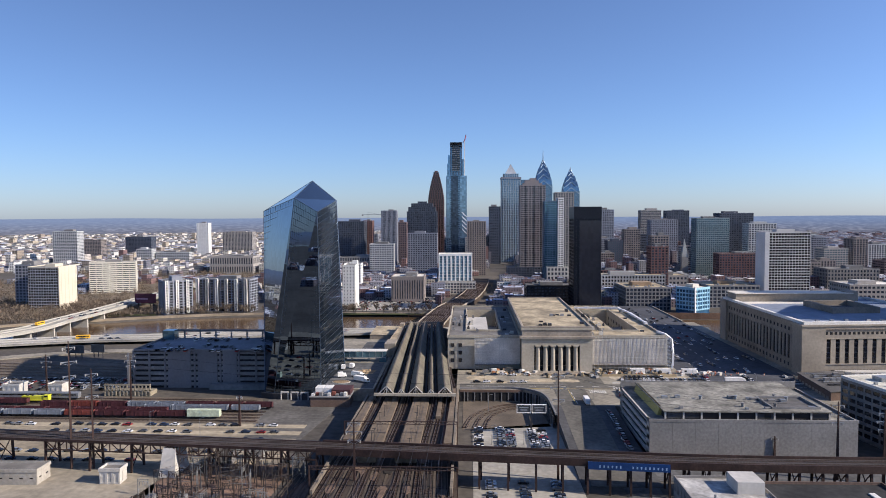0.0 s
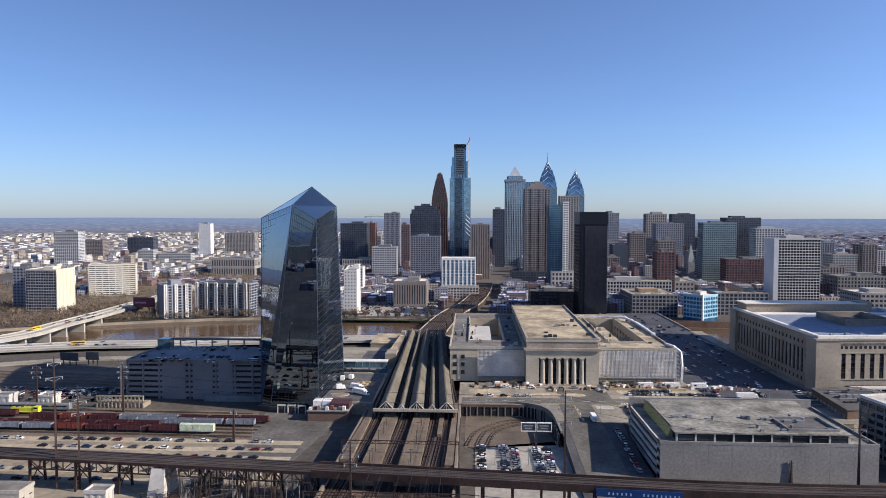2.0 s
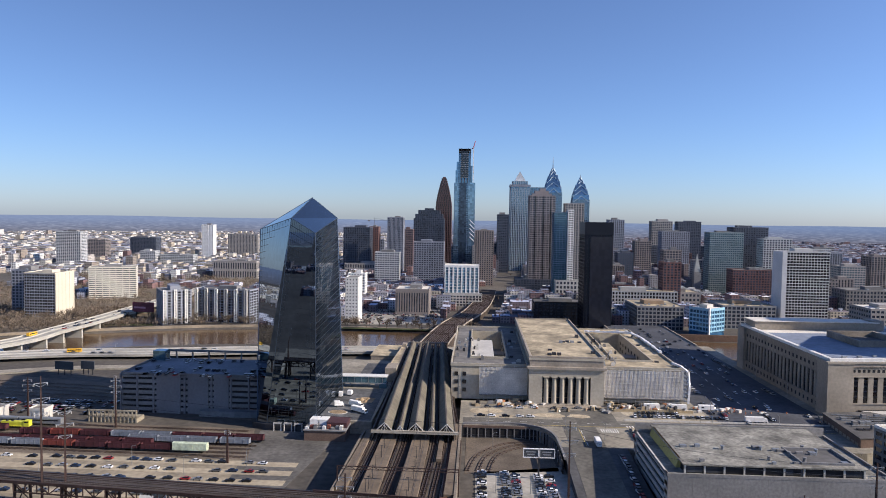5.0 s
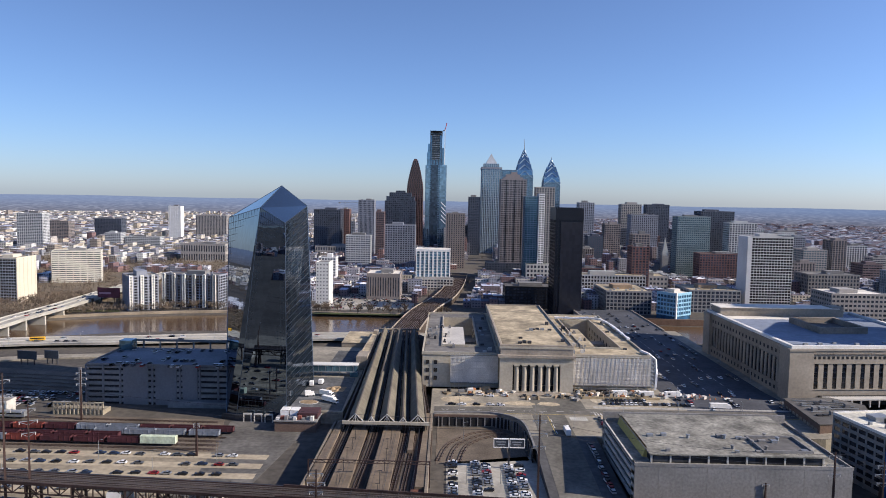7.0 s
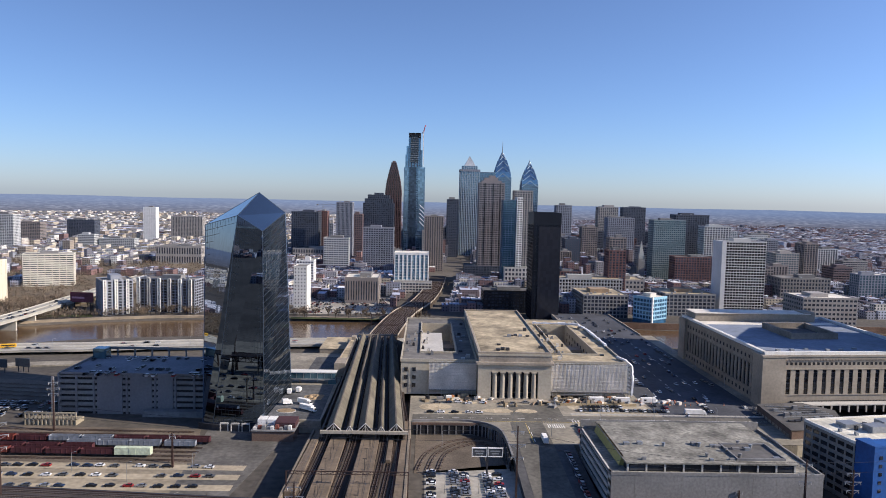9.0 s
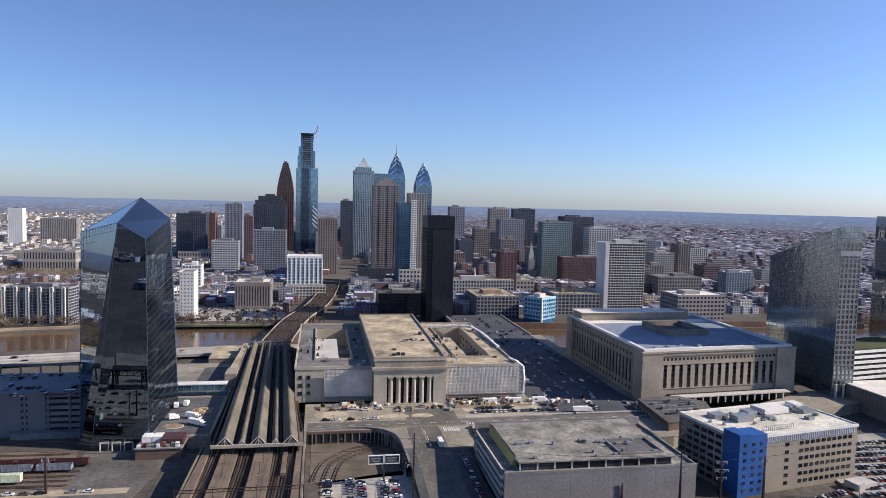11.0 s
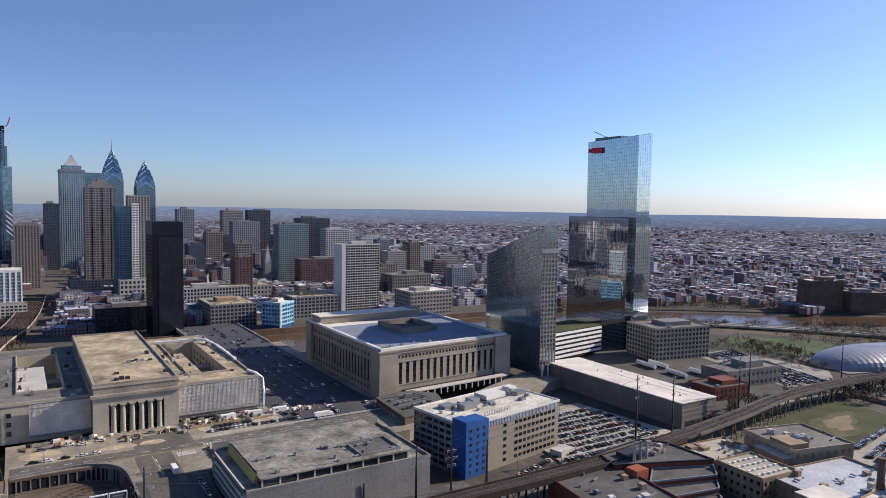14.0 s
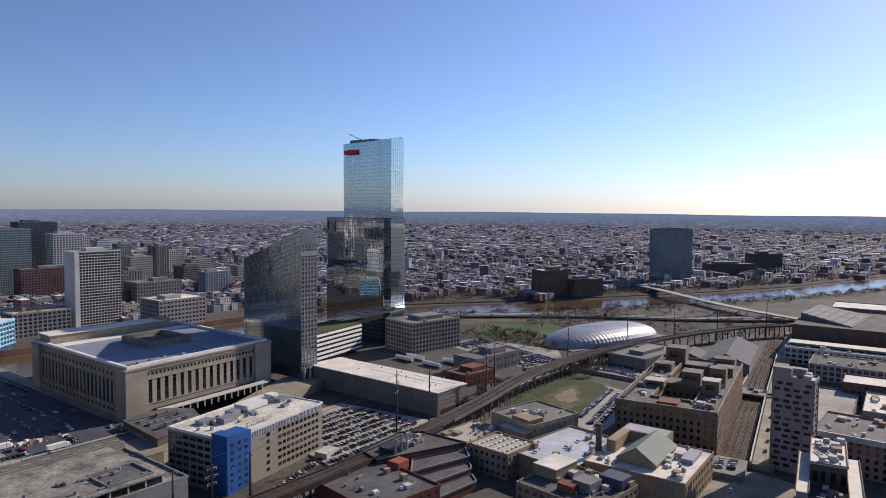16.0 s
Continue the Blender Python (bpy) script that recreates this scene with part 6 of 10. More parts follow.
def gabled_spire(name, label, cx, y0, w, body, peak, spire):
    t = setback_tower(name, label, cx, y0, [(w, w, 0, body)], GLASSB, BLGRID, .25, .15)
    tiers = ((.98, .94, -.12, .20), (.90, .74, .14, .44), (.72, .50, .38, .68), (.48, .22, .60, .86), (.22, .04, .80, 1.0))
    for wa, wb, fa, fb in tiers:
        za, zb = body + (peak - body) * fa, body + (peak - body) * fb
        ra, rb = w * wa / 2, w * wb / 2
        g = Shape().prism([(-ra, w / 2 - ra), (ra, w / 2 - ra), (ra, w / 2 + ra), (-ra, w / 2 + ra)], za, zb, top=[(-rb, w / 2 - rb), (rb, w / 2 - rb), (rb, w / 2 + rb), (-rb, w / 2 + rb)])
        part("gable_tier", g, GLASSB, t)
        ch = Shape()
        zc = za + (zb - za) * .85
        for sx in (-1, 1):
            ch.beam((sx * ra, w / 2 - ra - .5, za), (0, w / 2 - rb - .8, zc), 1.5)
            ch.beam((sx * (ra + .5), w / 2 - ra, za), (sx * (rb + .8), w / 2, zc), 1.5).beam((sx * (ra + .5), w / 2 + ra, za), (sx * (rb + .8), w / 2, zc), 1.5)
        part("gable_trim", ch, mat("pale_trim", (0.42, 0.50, 0.56), 0.4, 0.3), t)
    part("spire", Shape().cyl(0, w / 2, peak, spire, 1.1, 6, .25), GSTEEL, t)
    return t


gabled_spire("spired_skyscraper", "blue glass skyscraper with stacked gables and a tall spire", 199, 1690, 42, 186, 250, 276)
gabled_spire("gabled_skyscraper", "blue glass skyscraper with a gabled crown", 279, 1766, 42, 172, 231, 237)
sc_ = block("striped_condo", "tall dark residential tower with pale floor bands", 112, 1045, 39, 30, 155, core=glass_mat("taupe_glass", (.09, .09, .10), .15, contrast=.5), grid=mat("taupe_band", (0.25, 0.22, 0.215), 0.8, var=.1), floors=46, bays=9, band=.38, pier=.22, pent=False, category="apartment tower")
for a_, b_, c_, d_ in ((-15.5, 15, 155.1, 159.2), (-11.5, 10, 159.2, 163.7), (-3.5, 6, 163.7, 167.2)):
    part("crown_step", Shape().box(a_, b_, 4 + (d_ - 159) * .4, 26 - (d_ - 159) * .4, c_, d_), MATS["taupe_band"], sc_)
for a_ in (-10.8, 2.2, 12.8):
    part("dark_recess", Shape().box(a_ - .5, a_ + .5, -.62, -.4, 4, 155), GLASSD, sc_)
block("glass_condo", "bluish glass residential tower with a white edge", 137, 990, 25, 26, 129, core=GLASST, grid=BLGRID, floors=40, bays=6, band=.22, pier=.12, pent=False, category="apartment tower")
block("white_condo_edge", "white balcony stack of a residential tower", 148, 984, 8, 20, 133, core=GLASS, grid=WHITE, floors=40, bays=2, band=.5, pier=.25, pent=False, category="apartment tower", occ=False)
block("beige_tower", "beige tower behind the glass condominium", 164, 1062, 29, 24, 144, core=GLASSR, grid=BEGRID, band=.3, pier=.4, pent=False)
block("brick_podium", "pale stone podium with arched windows", 150, 975, 46, 18, 31, core=GLASSR, grid=CONCL, floors=5, bays=9, band=.4, pier=.4, roof=GRASS, pent=False)
# black tower by the river
pk = block("black_tower", "black slab office tower beside the river", 141, 712, 29, 38, 116, core=BLACKM, grid=BLACKM, floors=30, bays=10, band=.3, pier=.35, roof=ROOFD, pent=False)
part("top_band", Shape().box(-15, 15, -.6, 38.6, 104, 116.5), BLACKM, pk)
part("dark_glass_field", Shape().box(-9, 14, -.75, -.4, 2, 102), glass_mat("smoked_glass", (.02, .022, .03), .1, contrast=.15), pk)
block("black_annex", "low black annex with dark windows", 108, 760, 58, 34, 25, core=GLASSR, grid=BLACKM, roof=ROOFD)
block("dark_podium", "dark stone office podium", 100, 1040, 56, 30, 26, core=GLASSR, grid=DKGRID)
# white-framed building by the tracks
wb = block("white_frame_building", "white-framed building with tall bluish glass strips", -8, 925, 47, 34, 53, core=glass_mat("pale_cyan_glass", (.22, .36, .46), .12, metal=.5, cell=(3, 3, 3.9), contrast=.45), grid=WHITE, floors=1, bays=8, band=.07, pier=.36, roof=ROOFW, pent=False)
for k in range(12):
    part("spandrel", Shape().box(-23.3, 23.3, -.06, .12, 5 + k * 3.9, 5.5 + k * 3.9), WHITEC, wb)
block("pale_podium", "low pale podium beside the tracks", -6, 905, 52, 18, 15, core=GLASSR, grid=CONCL, pent=False)
block("brown_hall", "brown concrete hall with narrow vertical windows", -66, 812, 40, 44, 31, core=GLASSR, grid=TAGRID, floors=1, bays=13, band=.25, pier=.55, roof=ROOFW)
block("classical_library", "long tan classical public building", -192, 1310, 108, 40, 27, core=GLASSR, grid=BEGRID, floors=3, bays=22, band=.3, pier=.4, roof=ROOFG)
block("red_low_block", "low red-brown office block", -65, 1155, 44, 25, 24, core=GLASSR, grid=REGRID)
block("white_apartments", "small white apartment block", -158, 945, 24, 20, 38, core=GLASSR, grid=WHITE, floors=10, bays=6, category="apartment block")
block("white_end_block", "white blank-walled block by the river", -128, 745, 14, 26, 50, core=GLASSR, grid=WHITEC, floors=13, bays=4, band=.62, pier=.6, pent=False)
block("dark_office", "wide dark blue office block", -230, 1350, 53, 40, 97, core=GLASSR, grid=DKGRID, floors=22, bays=14, band=.25, pier=.3)
block("red_tower", "red brick tower beside the dark block", -203, 1400, 19, 30, 98, core=GLASSR, grid=REGRID, band=.6, pier=.5)
block("slim_grey_tower", "slim grey ribbed office tower", -146, 1300, 30, 28, 118, core=GLASSR, grid=GRGRID, floors=30, bays=12, band=.2, pier=.45)
block("brown_tower", "narrow brown masonry tower among the high-rises", -124, 1330, 19, 24, 95, core=GLASSR, grid=BRGRID)
block("tan_tower", "brown masonry tower beside the tracks", 25, 1200, 33, 30, 97, core=GLASSR, grid=TAGRID, band=.3, pier=.5)
block("dark_rear_tower", "dark tower in the second row", 69, 1500, 25, 24, 128, core=GLASSR, grid=DKGRID)
block("grey_mid_block", "grey mid-rise block with ribbon windows", -70, 1150, 51, 30, 77, core=GLASSR, grid=GRGRID)
for nm, lb, cx, y, w, d, h, g in (("grey_hotel", "grey slab hotel tower", 317, 1500, 34, 26, 120, GRGRID), ("beige_slab", "beige slab tower with ribbon windows", 416, 1500, 44, 26, 118, BEGRID), ("taupe_block", "wide taupe office block", 403, 1350, 53, 30, 98, GRGRID),
                                  ("dark_slab", "dark slab tower with roof plant", 505, 1600, 53, 26, 118, DKGRID), ("dark_broad_tower", "broad dark office tower", 469, 1150, 57, 30, 110, DKGRID), ("ribbed_tower", "pale ribbed tower with vertical piers", 488, 1090, 44, 26, 93, WHGRID),
                                  ("tan_midrise", "tan brick mid-rise with punched windows", 299, 1000, 25, 20, 76, TAGRID), ("tan_highrise", "tan masonry high-rise behind the offices", 328, 1300, 30, 24, 80, TAGRID), ("red_midrise", "red brick mid-rise with punched windows", 271, 900, 23, 24, 64, REGRID),
                                  ("red_long_block", "long red brick block with many windows", 424, 1016, 62, 26, 48, REGRID), ("tan_low_block", "broad low sandstone-coloured building", 308, 1180, 62, 34, 20, TAGRID), ("pale_metal_block", "pale blank-walled metal-clad block", 345, 1400, 58, 40, 32, WHGRID), ("tan_far_tower", "lone tan tower among row houses", 757, 1300, 22, 20, 58, BEGRID),
                                  ("grey_far_tower", "grey tower among row houses", 633, 1200, 25, 20, 67, GRGRID)):
    block(nm, lb, cx, y, w, d, h, core=GLASSR, grid=g, band=.35, pier=rnd.uniform(.25, .5))
block("teal_tower", "teal glass residential tower with pale bands", 405, 1080, 52, 26, 102, core=GLASST, grid=mat("sage_band", (0.20, 0.245, 0.25), 0.7, var=.1), floors=30, bays=16, band=.35, pier=.2)
for cx_, y_, w_, d_, lb_ in ((214, 738, 50, 62, "grey banded riverside office building with a tan gravel roof"), (318, 760, 58, 50, "grey low office building set back from the river")):
    b = block("riverside_offices", lb_, cx_, y_, w_, d_, 25, core=GLASSR, grid=mat("weathered_grey_frame", (.27, .265, .26), .85, var=.15), floors=6, bays=12, band=.3, pier=.25, roof=ROOFT, pent=False)
    part("roof_room", Shape().box(-12, 10, d_ * .4, d_ * .7, 25.2, 29.5), BRICKT, b)
    for k in range(7):
        part("roof_unit", Shape().box(-20 + k * 6, -18 + k * 6, 6 + (k * 7) % 20, 8.5 + (k * 7) % 20, 25.2, 26.8), GSTEEL, b)
block("arcade_building", "low pale building with tall glazed bays", 225, 880, 96, 30, 27, core=GLASSD, grid=mat("pale_grey_frame", (.36, .36, .355), .85, var=.15), floors=6, bays=24, band=.35, pier=.4, roof=ROOFT)
block("stone_theatre", "low buff stone block with a hipped roof", 280, 905, 60, 40, 24, core=GLASSR, grid=BEGRID, floors=4, bays=12, band=.5, pier=.4, roof=ROOFT)
PAV = glass_mat("bright_blue_glass", (0.07, 0.19, 0.34), .12, metal=.6, cell=(3, 3, 4), contrast=.35)
pav = thing("blue_glass_pavilion", "faceted bright blue glass corner building with white bands", "building")
PAVW = mat("sky_blue_panel", (.30, .52, .66), .5, var=.15)
pav.matrix_basis = pose(254, 700, 0, 0, 0, 38)
part("glass_body", Shape().box(.4, 27, .4, 24, 0, 27.5), PAV, pav)
for k in range(7):
    part("floor_band", Shape().box(0, 27.3, 0, 24.3, k * 4.4, k * 4.4 + 1.5), PAVW if k else PAV, pav)
for k in range(7):
    part("mullion_pier", Shape().box(k * 4.5 - .35, k * 4.5 + .35, -.15, .5, 4, 28), PAVW, pav)
    part("mullion_pier", Shape().box(-.15, .5, k * 3.9 - .3, k * 3.9 + .3, 4, 28), PAVW, pav)
part("roof", Shape().box(.2, 27, .2, 24, 27.9, 28.4), ROOFW, pav)
part("parapet", Shape().box(-.2, 27.4, -.2, .3, 27.6, 29.2).box(-.2, .3, .3, 24.3, 27.6, 29.2), PAVW, pav)
part("roof_room", Shape().box(9, 20, 9, 18, 28.4, 32), CONCL, pav)
part("corner_fin", Shape().box(-.8, .8, -.8, .8, 0, 30), WHITE, pav)
OCC.append((259, 726, 30))
for k in range(7):
    block("white_townhouse", "white bay-fronted town house in a terrace", 240 + k * 16.4, 962 + (k % 3) * 3, 15.6, 18, 17 + (k * 5) % 7, core=GLASSD, grid=WHGRID, floors=5, bays=4, band=.4, pier=.4, roof=ROOFW if k % 2 else ROOFG, category="house")
# tall white gridded apartment tower
tw = block("gridded_apartment_tower", "white concrete apartment tower with a dense window grid", 385, 770, 47, 26, 86.5, core=GLASSD, grid=mat("grey_white_grid", (.52, .51, .49), .85, var=.1), floors=27, bays=14, band=.30, pier=.14, category="apartment tower")
part("end_wall", Shape().box(-28.5, -23.4, -.4, 26, 0, 87.4), mat("pale_end_wall", (.60, .59, .58), .85, var=.12), tw, "blank pale end wall")
block("hospital_wing", "grey stone institutional block", 483, 815, 62, 34, 40, core=GLASSR, grid=CONC, floors=9, bays=16, band=.35, pier=.4)
block("medical_block", "tan institutional block with white bands", 440, 690, 58, 40, 33, core=GLASSR, grid=BEGRID, floors=7, bays=13, band=.5, pier=.3, roof=ROOFW)
# left bank apartments
rv = block("riverfront_apartments", "white and dark riverside apartment slab with balcony stacks", -269, 724, 66, 20, 36, deg=-8, core=GLASSD, grid=GRGRID, floors=12, bays=15, band=.3, pier=.22, category="apartment block")
for k in range(6):
    b_ = Shape().box(-32.2 + k * 11.8, -31.2 + k * 11.8, -2.2, 0, 1, 37).box(-29.4 + k * 11.8, -28.6 + k * 11.8, -2.2, 0, 1, 37)
    for q in range(13):
        b_.box(-31.2 + k * 11.8, -29.4 + k * 11.8, -2.1, 0, 1 + q * 2.95, 2.1 + q * 2.95)
    part("balcony_bay", b_, CONCL if k % 2 else WHITEC, rv)
rv = block("riverfront_apartments", "pale riverside apartment block seen at its corner", -311, 703, 30, 34, 36, deg=34, core=GLASSD, grid=GRGRID, floors=12, bays=6, band=.35, pier=.35, category="apartment block")
for k in range(3):
    b_ = Shape().box(-14 + k * 11, -13 + k * 11, -2.0, 0, 1, 38).box(-11.6 + k * 11, -10.8 + k * 11, -2.0, 0, 1, 38)
    for q in range(13):
        b_.box(-13 + k * 11, -11.6 + k * 11, -1.9, 0, 1 + q * 2.95, 2.1 + q * 2.95)
    part("balcony_bay", b_, WHITEC, rv)
ca_ = block("cream_apartment_tower", "cream apartment tower with small windows", -480, 728, 36, 36, 50, core=mat("cream_wall", (0.62, 0.55, 0.43), .85, var=.1), grid=mat("cream_wall2", (0.6, 0.53, 0.41), .85, var=.1), faces="es", floors=15, bays=5, band=.5, pier=.6, category="apartment tower")
part("glazed_front", Shape().box(-17.6, 17.6, -.3, 0, 2, 49), GLASSD, ca_, "dark glazed north-west front")
tagged(part("front_grid", face_grid((-18, -.3), (18, -.3), 1, 50, 15, 12, .32, .14, .3), GRGRID, ca_), kind="stuff")
block("white_slab_apartments", "long cream apartment slab with ribbon windows", -496, 912, 60, 26, 43, deg=22, core=GLASS, grid=mat("cream_panel", (.58, .55, .47), .85, var=.1), floors=15, bays=7, band=.62, pier=.1, category="apartment block")
block("grey_slab_apartments", "grey apartment slab beside the park", -520, 760, 30, 26, 50, core=GLASSR, grid=GRGRID, category="apartment block")
block("pale_apartment_tower", "pale curved-front apartment tower", -868, 1415, 54, 26, 77, core=GLASSR, grid=WHGRID, floors=24, bays=12, category="apartment tower")
block("pale_slab", "pale concrete slab far off", -640, 1860, 84, 30, 65, core=GLASSR, grid=BEGRID, band=.2, pier=.5)
block("white_high_slab", "white high slab far off", -676, 1700, 30, 20, 92, core=WHITEC, grid=WHITE, band=.2, pier=.2)
block("dark_glass_block", "dark blue glass block far off", -885, 1780, 70, 30, 54, core=GLASSR, grid=DKGRID)
block("tan_apartments", "tan apartment block far off", -965, 1682, 60, 28, 50, core=GLASSR, grid=TAGRID)
block("white_midrise", "white mid-rise block far off", -714, 1458, 34, 22, 36, core=GLASSR, grid=WHGRID)
block("white_long_midrise", "long white mid-rise far off", -655, 1471, 75, 24, 28, core=GLASSR, grid=WHGRID)
block("parkway_museum", "tan colonnaded museum on the parkway", -440, 1240, 82, 44, 32, core=GLASSR, grid=BEGRID, floors=2, bays=18, band=.3, pier=.45)
block("brown_riverside_block", "brown block behind the river apartments", -205, 790, 20, 30, 52, core=GLASSR, grid=BRGRID)
# southern side
block("mill_building", "grey industrial office building with gridded windows", 533, 392, 62, 42, 29, deg=-10, core=GLASSR, grid=mat("buff_mill_concrete", (.34, .30, .235), .88, var=.2), floors=7, bays=15, band=.32, pier=.3, roof=ROOFG, split=True)
block("low_workshop", "low flat industrial workshop", 505, 300, 60, 26, 13, deg=-6, core=CONCD, grid=CONC, floors=2, bays=12, band=.6, pier=.4, roof=ROOFG)
block("brick_workshop", "low brick workshop with flat roof", 455, 285, 36, 24, 9, deg=-6, core=BRICKB, grid=BRICKR, floors=2, bays=8, band=.5, pier=.4, roof=ROOFD)
block("slab_tower", "dark glass slab tower across the river", 1290, 428, 72, 30, 102, deg=-60, core=GLASST, grid=GRGRID, floors=26, bays=18, band=.25, pier=.2, roof=ROOFD)
block("dark_brick_block", "dark brick block across the river", 970, 500, 46, 34, 41, deg=-30, core=BRICKB, grid=BRICKB, band=.5, pier=.5, roof=ROOFW)
block("brick_hall", "low dark brick hall across the river", 1010, 462, 54, 34, 27, deg=-30, core=BRICKB, grid=BRICKB, band=.5, pier=.5)
block("power_plant", "dark power plant by the far river", 1674, 345, 66, 40, 40, deg=-47, core=DKGRID, grid=BRICKB)
block("power_plant_annex", "low dark annex of the plant", 1545, 385, 104, 36, 23, deg=-47, core=DKGRID, grid=BRICKB)


ch_ = thing("church", "dark stone church with a tall pointed steeple", "church", (352, 1050, 0))
part("tower", Shape().box(-5, 5, 0, 10, 0, 42), CONCD, ch_)
part("steeple", Shape().prism([(-5, 0), (5, 0), (5, 10), (-5, 10)], 42, 70, top=[(-.2, 4.8), (.2, 4.8), (.2, 5.2), (-.2, 5.2)]), mat("pale_steeple", (.30, .31, .30), .8, var=.2), ch_)
for k in (-1, 1):
    part("pinnacle", Shape().cyl(k * 5, 0, 42, 50, .8, 6, .1), CONCD, ch_)
part("nave", Shape().box(-9, 9, 10, 44, 0, 16), CONCD, ch_)
part("nave_roof", Shape().prism([(-9, 10), (9, 10), (9, 44), (-9, 44)], 16, 26, top=[(-.2, 10), (.2, 10), (.2, 44), (-.2, 44)]), ROOFD, ch_)
OCC.append((352, 1070, 30))


# ---- mid-rise fabric of the centre ----
ri = random.Random(33)
MIDS = (("brick_midrise", "brown brick mid-rise with punched windows", BRGRID), ("tan_midrise", "tan stone mid-rise with punched windows", TAGRID), ("grey_midrise", "grey concrete mid-rise with ribbon windows", GRGRID),
        ("beige_midrise", "beige masonry mid-rise with punched windows", BEGRID), ("red_brick_midrise", "red brick mid-rise with punched windows", REGRID), ("dark_midrise", "dark glass mid-rise office block", DKGRID), ("pale_midrise", "pale concrete mid-rise block", WHGRID))
made = 0
while made < 64:
    x, y = (ri.uniform(170, 760), ri.uniform(880, 1750)) if made < 46 else (ri.uniform(-300, 120), ri.uniform(1120, 1750))
    w, d = ri.uniform(22, 48), ri.uniform(18, 34)
    if any((x - a) ** 2 + (y + d / 2 - b) ** 2 < (c + w * .45) ** 2 for a, b, c in OCC) or abs(x - (-10 + (y - 700) * .12)) < 45:
        made += .02
        continue
    nm, lb, g = ri.choice(MIDS)
    sty = ri.choice(((.55, .1), (.12, .5), (.4, .4), (.5, .25), (.25, .3), (.6, .5)))
    block(nm, lb, x, y, w, d, ri.uniform(22, 72 if y > 1050 else 45), core=ri.choice((GLASSR, GLASS, GLASST)), grid=g, band=sty[0], pier=sty[1], roof=ri.choice((ROOFG, ROOFD, ROOFW, ROOFG)))
    made += 1


# ---- loose city fabric: row houses ----
OCC.append((-85, 795, 62))


def row_houses():
    r = random.Random(11)
    near, s = Shape(), Shape()

    def free(x, y, rad=10):
        return all((x - a) ** 2 + (y - b) ** 2 > (c * .8 + rad * .4) ** 2 for a, b, c in OCC)

    count = 0
    # first region is unseen, added behind the camera to darken the tower's reflections
    for region in ((-1100, 1000, -1500, -70, 1), (640, 1000, 420, 760, 0), (-2600, -300, 760, 4550, 0), (-300, 1000, 760, 4550, 0), (1000, 4600, -1500, 4550, 0)):
        xa, xb, ya, yb, _ = region
        gx = xa
        while gx < xb:
            far = math.hypot(gx, 1500) > 1900
            gy = ya
            while gy < yb:
                d = math.hypot(gx, gy)
                bx, by = (120, 62) if d < 2000 else (170, 90)
                if d < 4620 and (_ or abs(math.atan2(gx, max(gy, 1e-3))) < 1.75):
                    side = river_side(gx + bx / 2, gy + by / 2) if (gx > 350 and gy < 900) or gy < 900 else 999
                    inpark = gx < -250 and gy < 1250 and r.random() < .75
                    if (side > 72 or _) and not inpark and gy > -1400:
                        for row in (0, 1):
                            x = gx + 6
                            while x < gx + bx - 10:
                                w = r.uniform(6, 12) if d < 2000 else r.uniform(9, 24)
                                if r.random() < .9:
                                    dep = r.uniform(12, 22) if d < 2000 else r.uniform(18, 32)
                                    h = r.uniform(7.5, 12) if d < 2000 else r.uniform(5.5, 9)
                                    pale = gx < -190 and gy > 1150 and r.random() < .62
                                    if pale:
                                        w, dep, h = w * 1.35, dep * 1.2, h * r.uniform(.8, 1.8)
                                    q = r.random()
                                    core = max(0, 1 - math.hypot((gx - 250) / 500, (gy - 1350) / 600))
                                    if q < (.06 if d < 2000 else .025) + core * .5:
                                        h *= r.uniform(1.3, 2.4 + core * 2.5)
                                    y = gy + row * (by / 2 - 2) + r.uniform(0, 3)
                                    if free(x + w / 2, y + dep / 2, 8) and abs(x - (-10 + (y - 700) * .12)) > 30:
                                        k = len(s.v)
                                        s.v += [(x, y, 0), (x + w, y, 0), (x + w, y + dep, 0), (x, y + dep, 0), (x, y, h), (x + w, y, h), (x + w, y + dep, h), (x, y + dep, h)]
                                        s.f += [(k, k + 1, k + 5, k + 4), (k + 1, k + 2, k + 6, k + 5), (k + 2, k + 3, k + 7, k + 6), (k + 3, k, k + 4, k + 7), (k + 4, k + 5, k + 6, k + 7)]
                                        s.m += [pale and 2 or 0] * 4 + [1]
                                        count += 1
                                        if d < 2300 and r.random() < .7:
                                            cx_, cy_, cw_ = x + w * r.uniform(.2, .8), y + dep * r.uniform(.15, .85), r.uniform(.6, 1.8)
                                            k = len(s.v)
                                            zc = h + r.uniform(.8, 2.4)
                                            s.v += [(cx_ - cw_, cy_ - cw_, h), (cx_ + cw_, cy_ - cw_, h), (cx_ + cw_, cy_ + cw_, h), (cx_ - cw_, cy_ + cw_, h), (cx_ - cw_, cy_ - cw_, zc), (cx_ + cw_, cy_ - cw_, zc), (cx_ + cw_, cy_ + cw_, zc), (cx_ - cw_, cy_ + cw_, zc)]
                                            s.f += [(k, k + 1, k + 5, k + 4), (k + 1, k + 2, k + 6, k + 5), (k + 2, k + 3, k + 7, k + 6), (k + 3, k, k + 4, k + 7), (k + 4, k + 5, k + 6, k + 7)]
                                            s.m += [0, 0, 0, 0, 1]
                                x += w + (r.uniform(.2, 5) if r.random() < .3 else .2)
                gy += by + 8
            gx += (120 if not far else 170) + 12
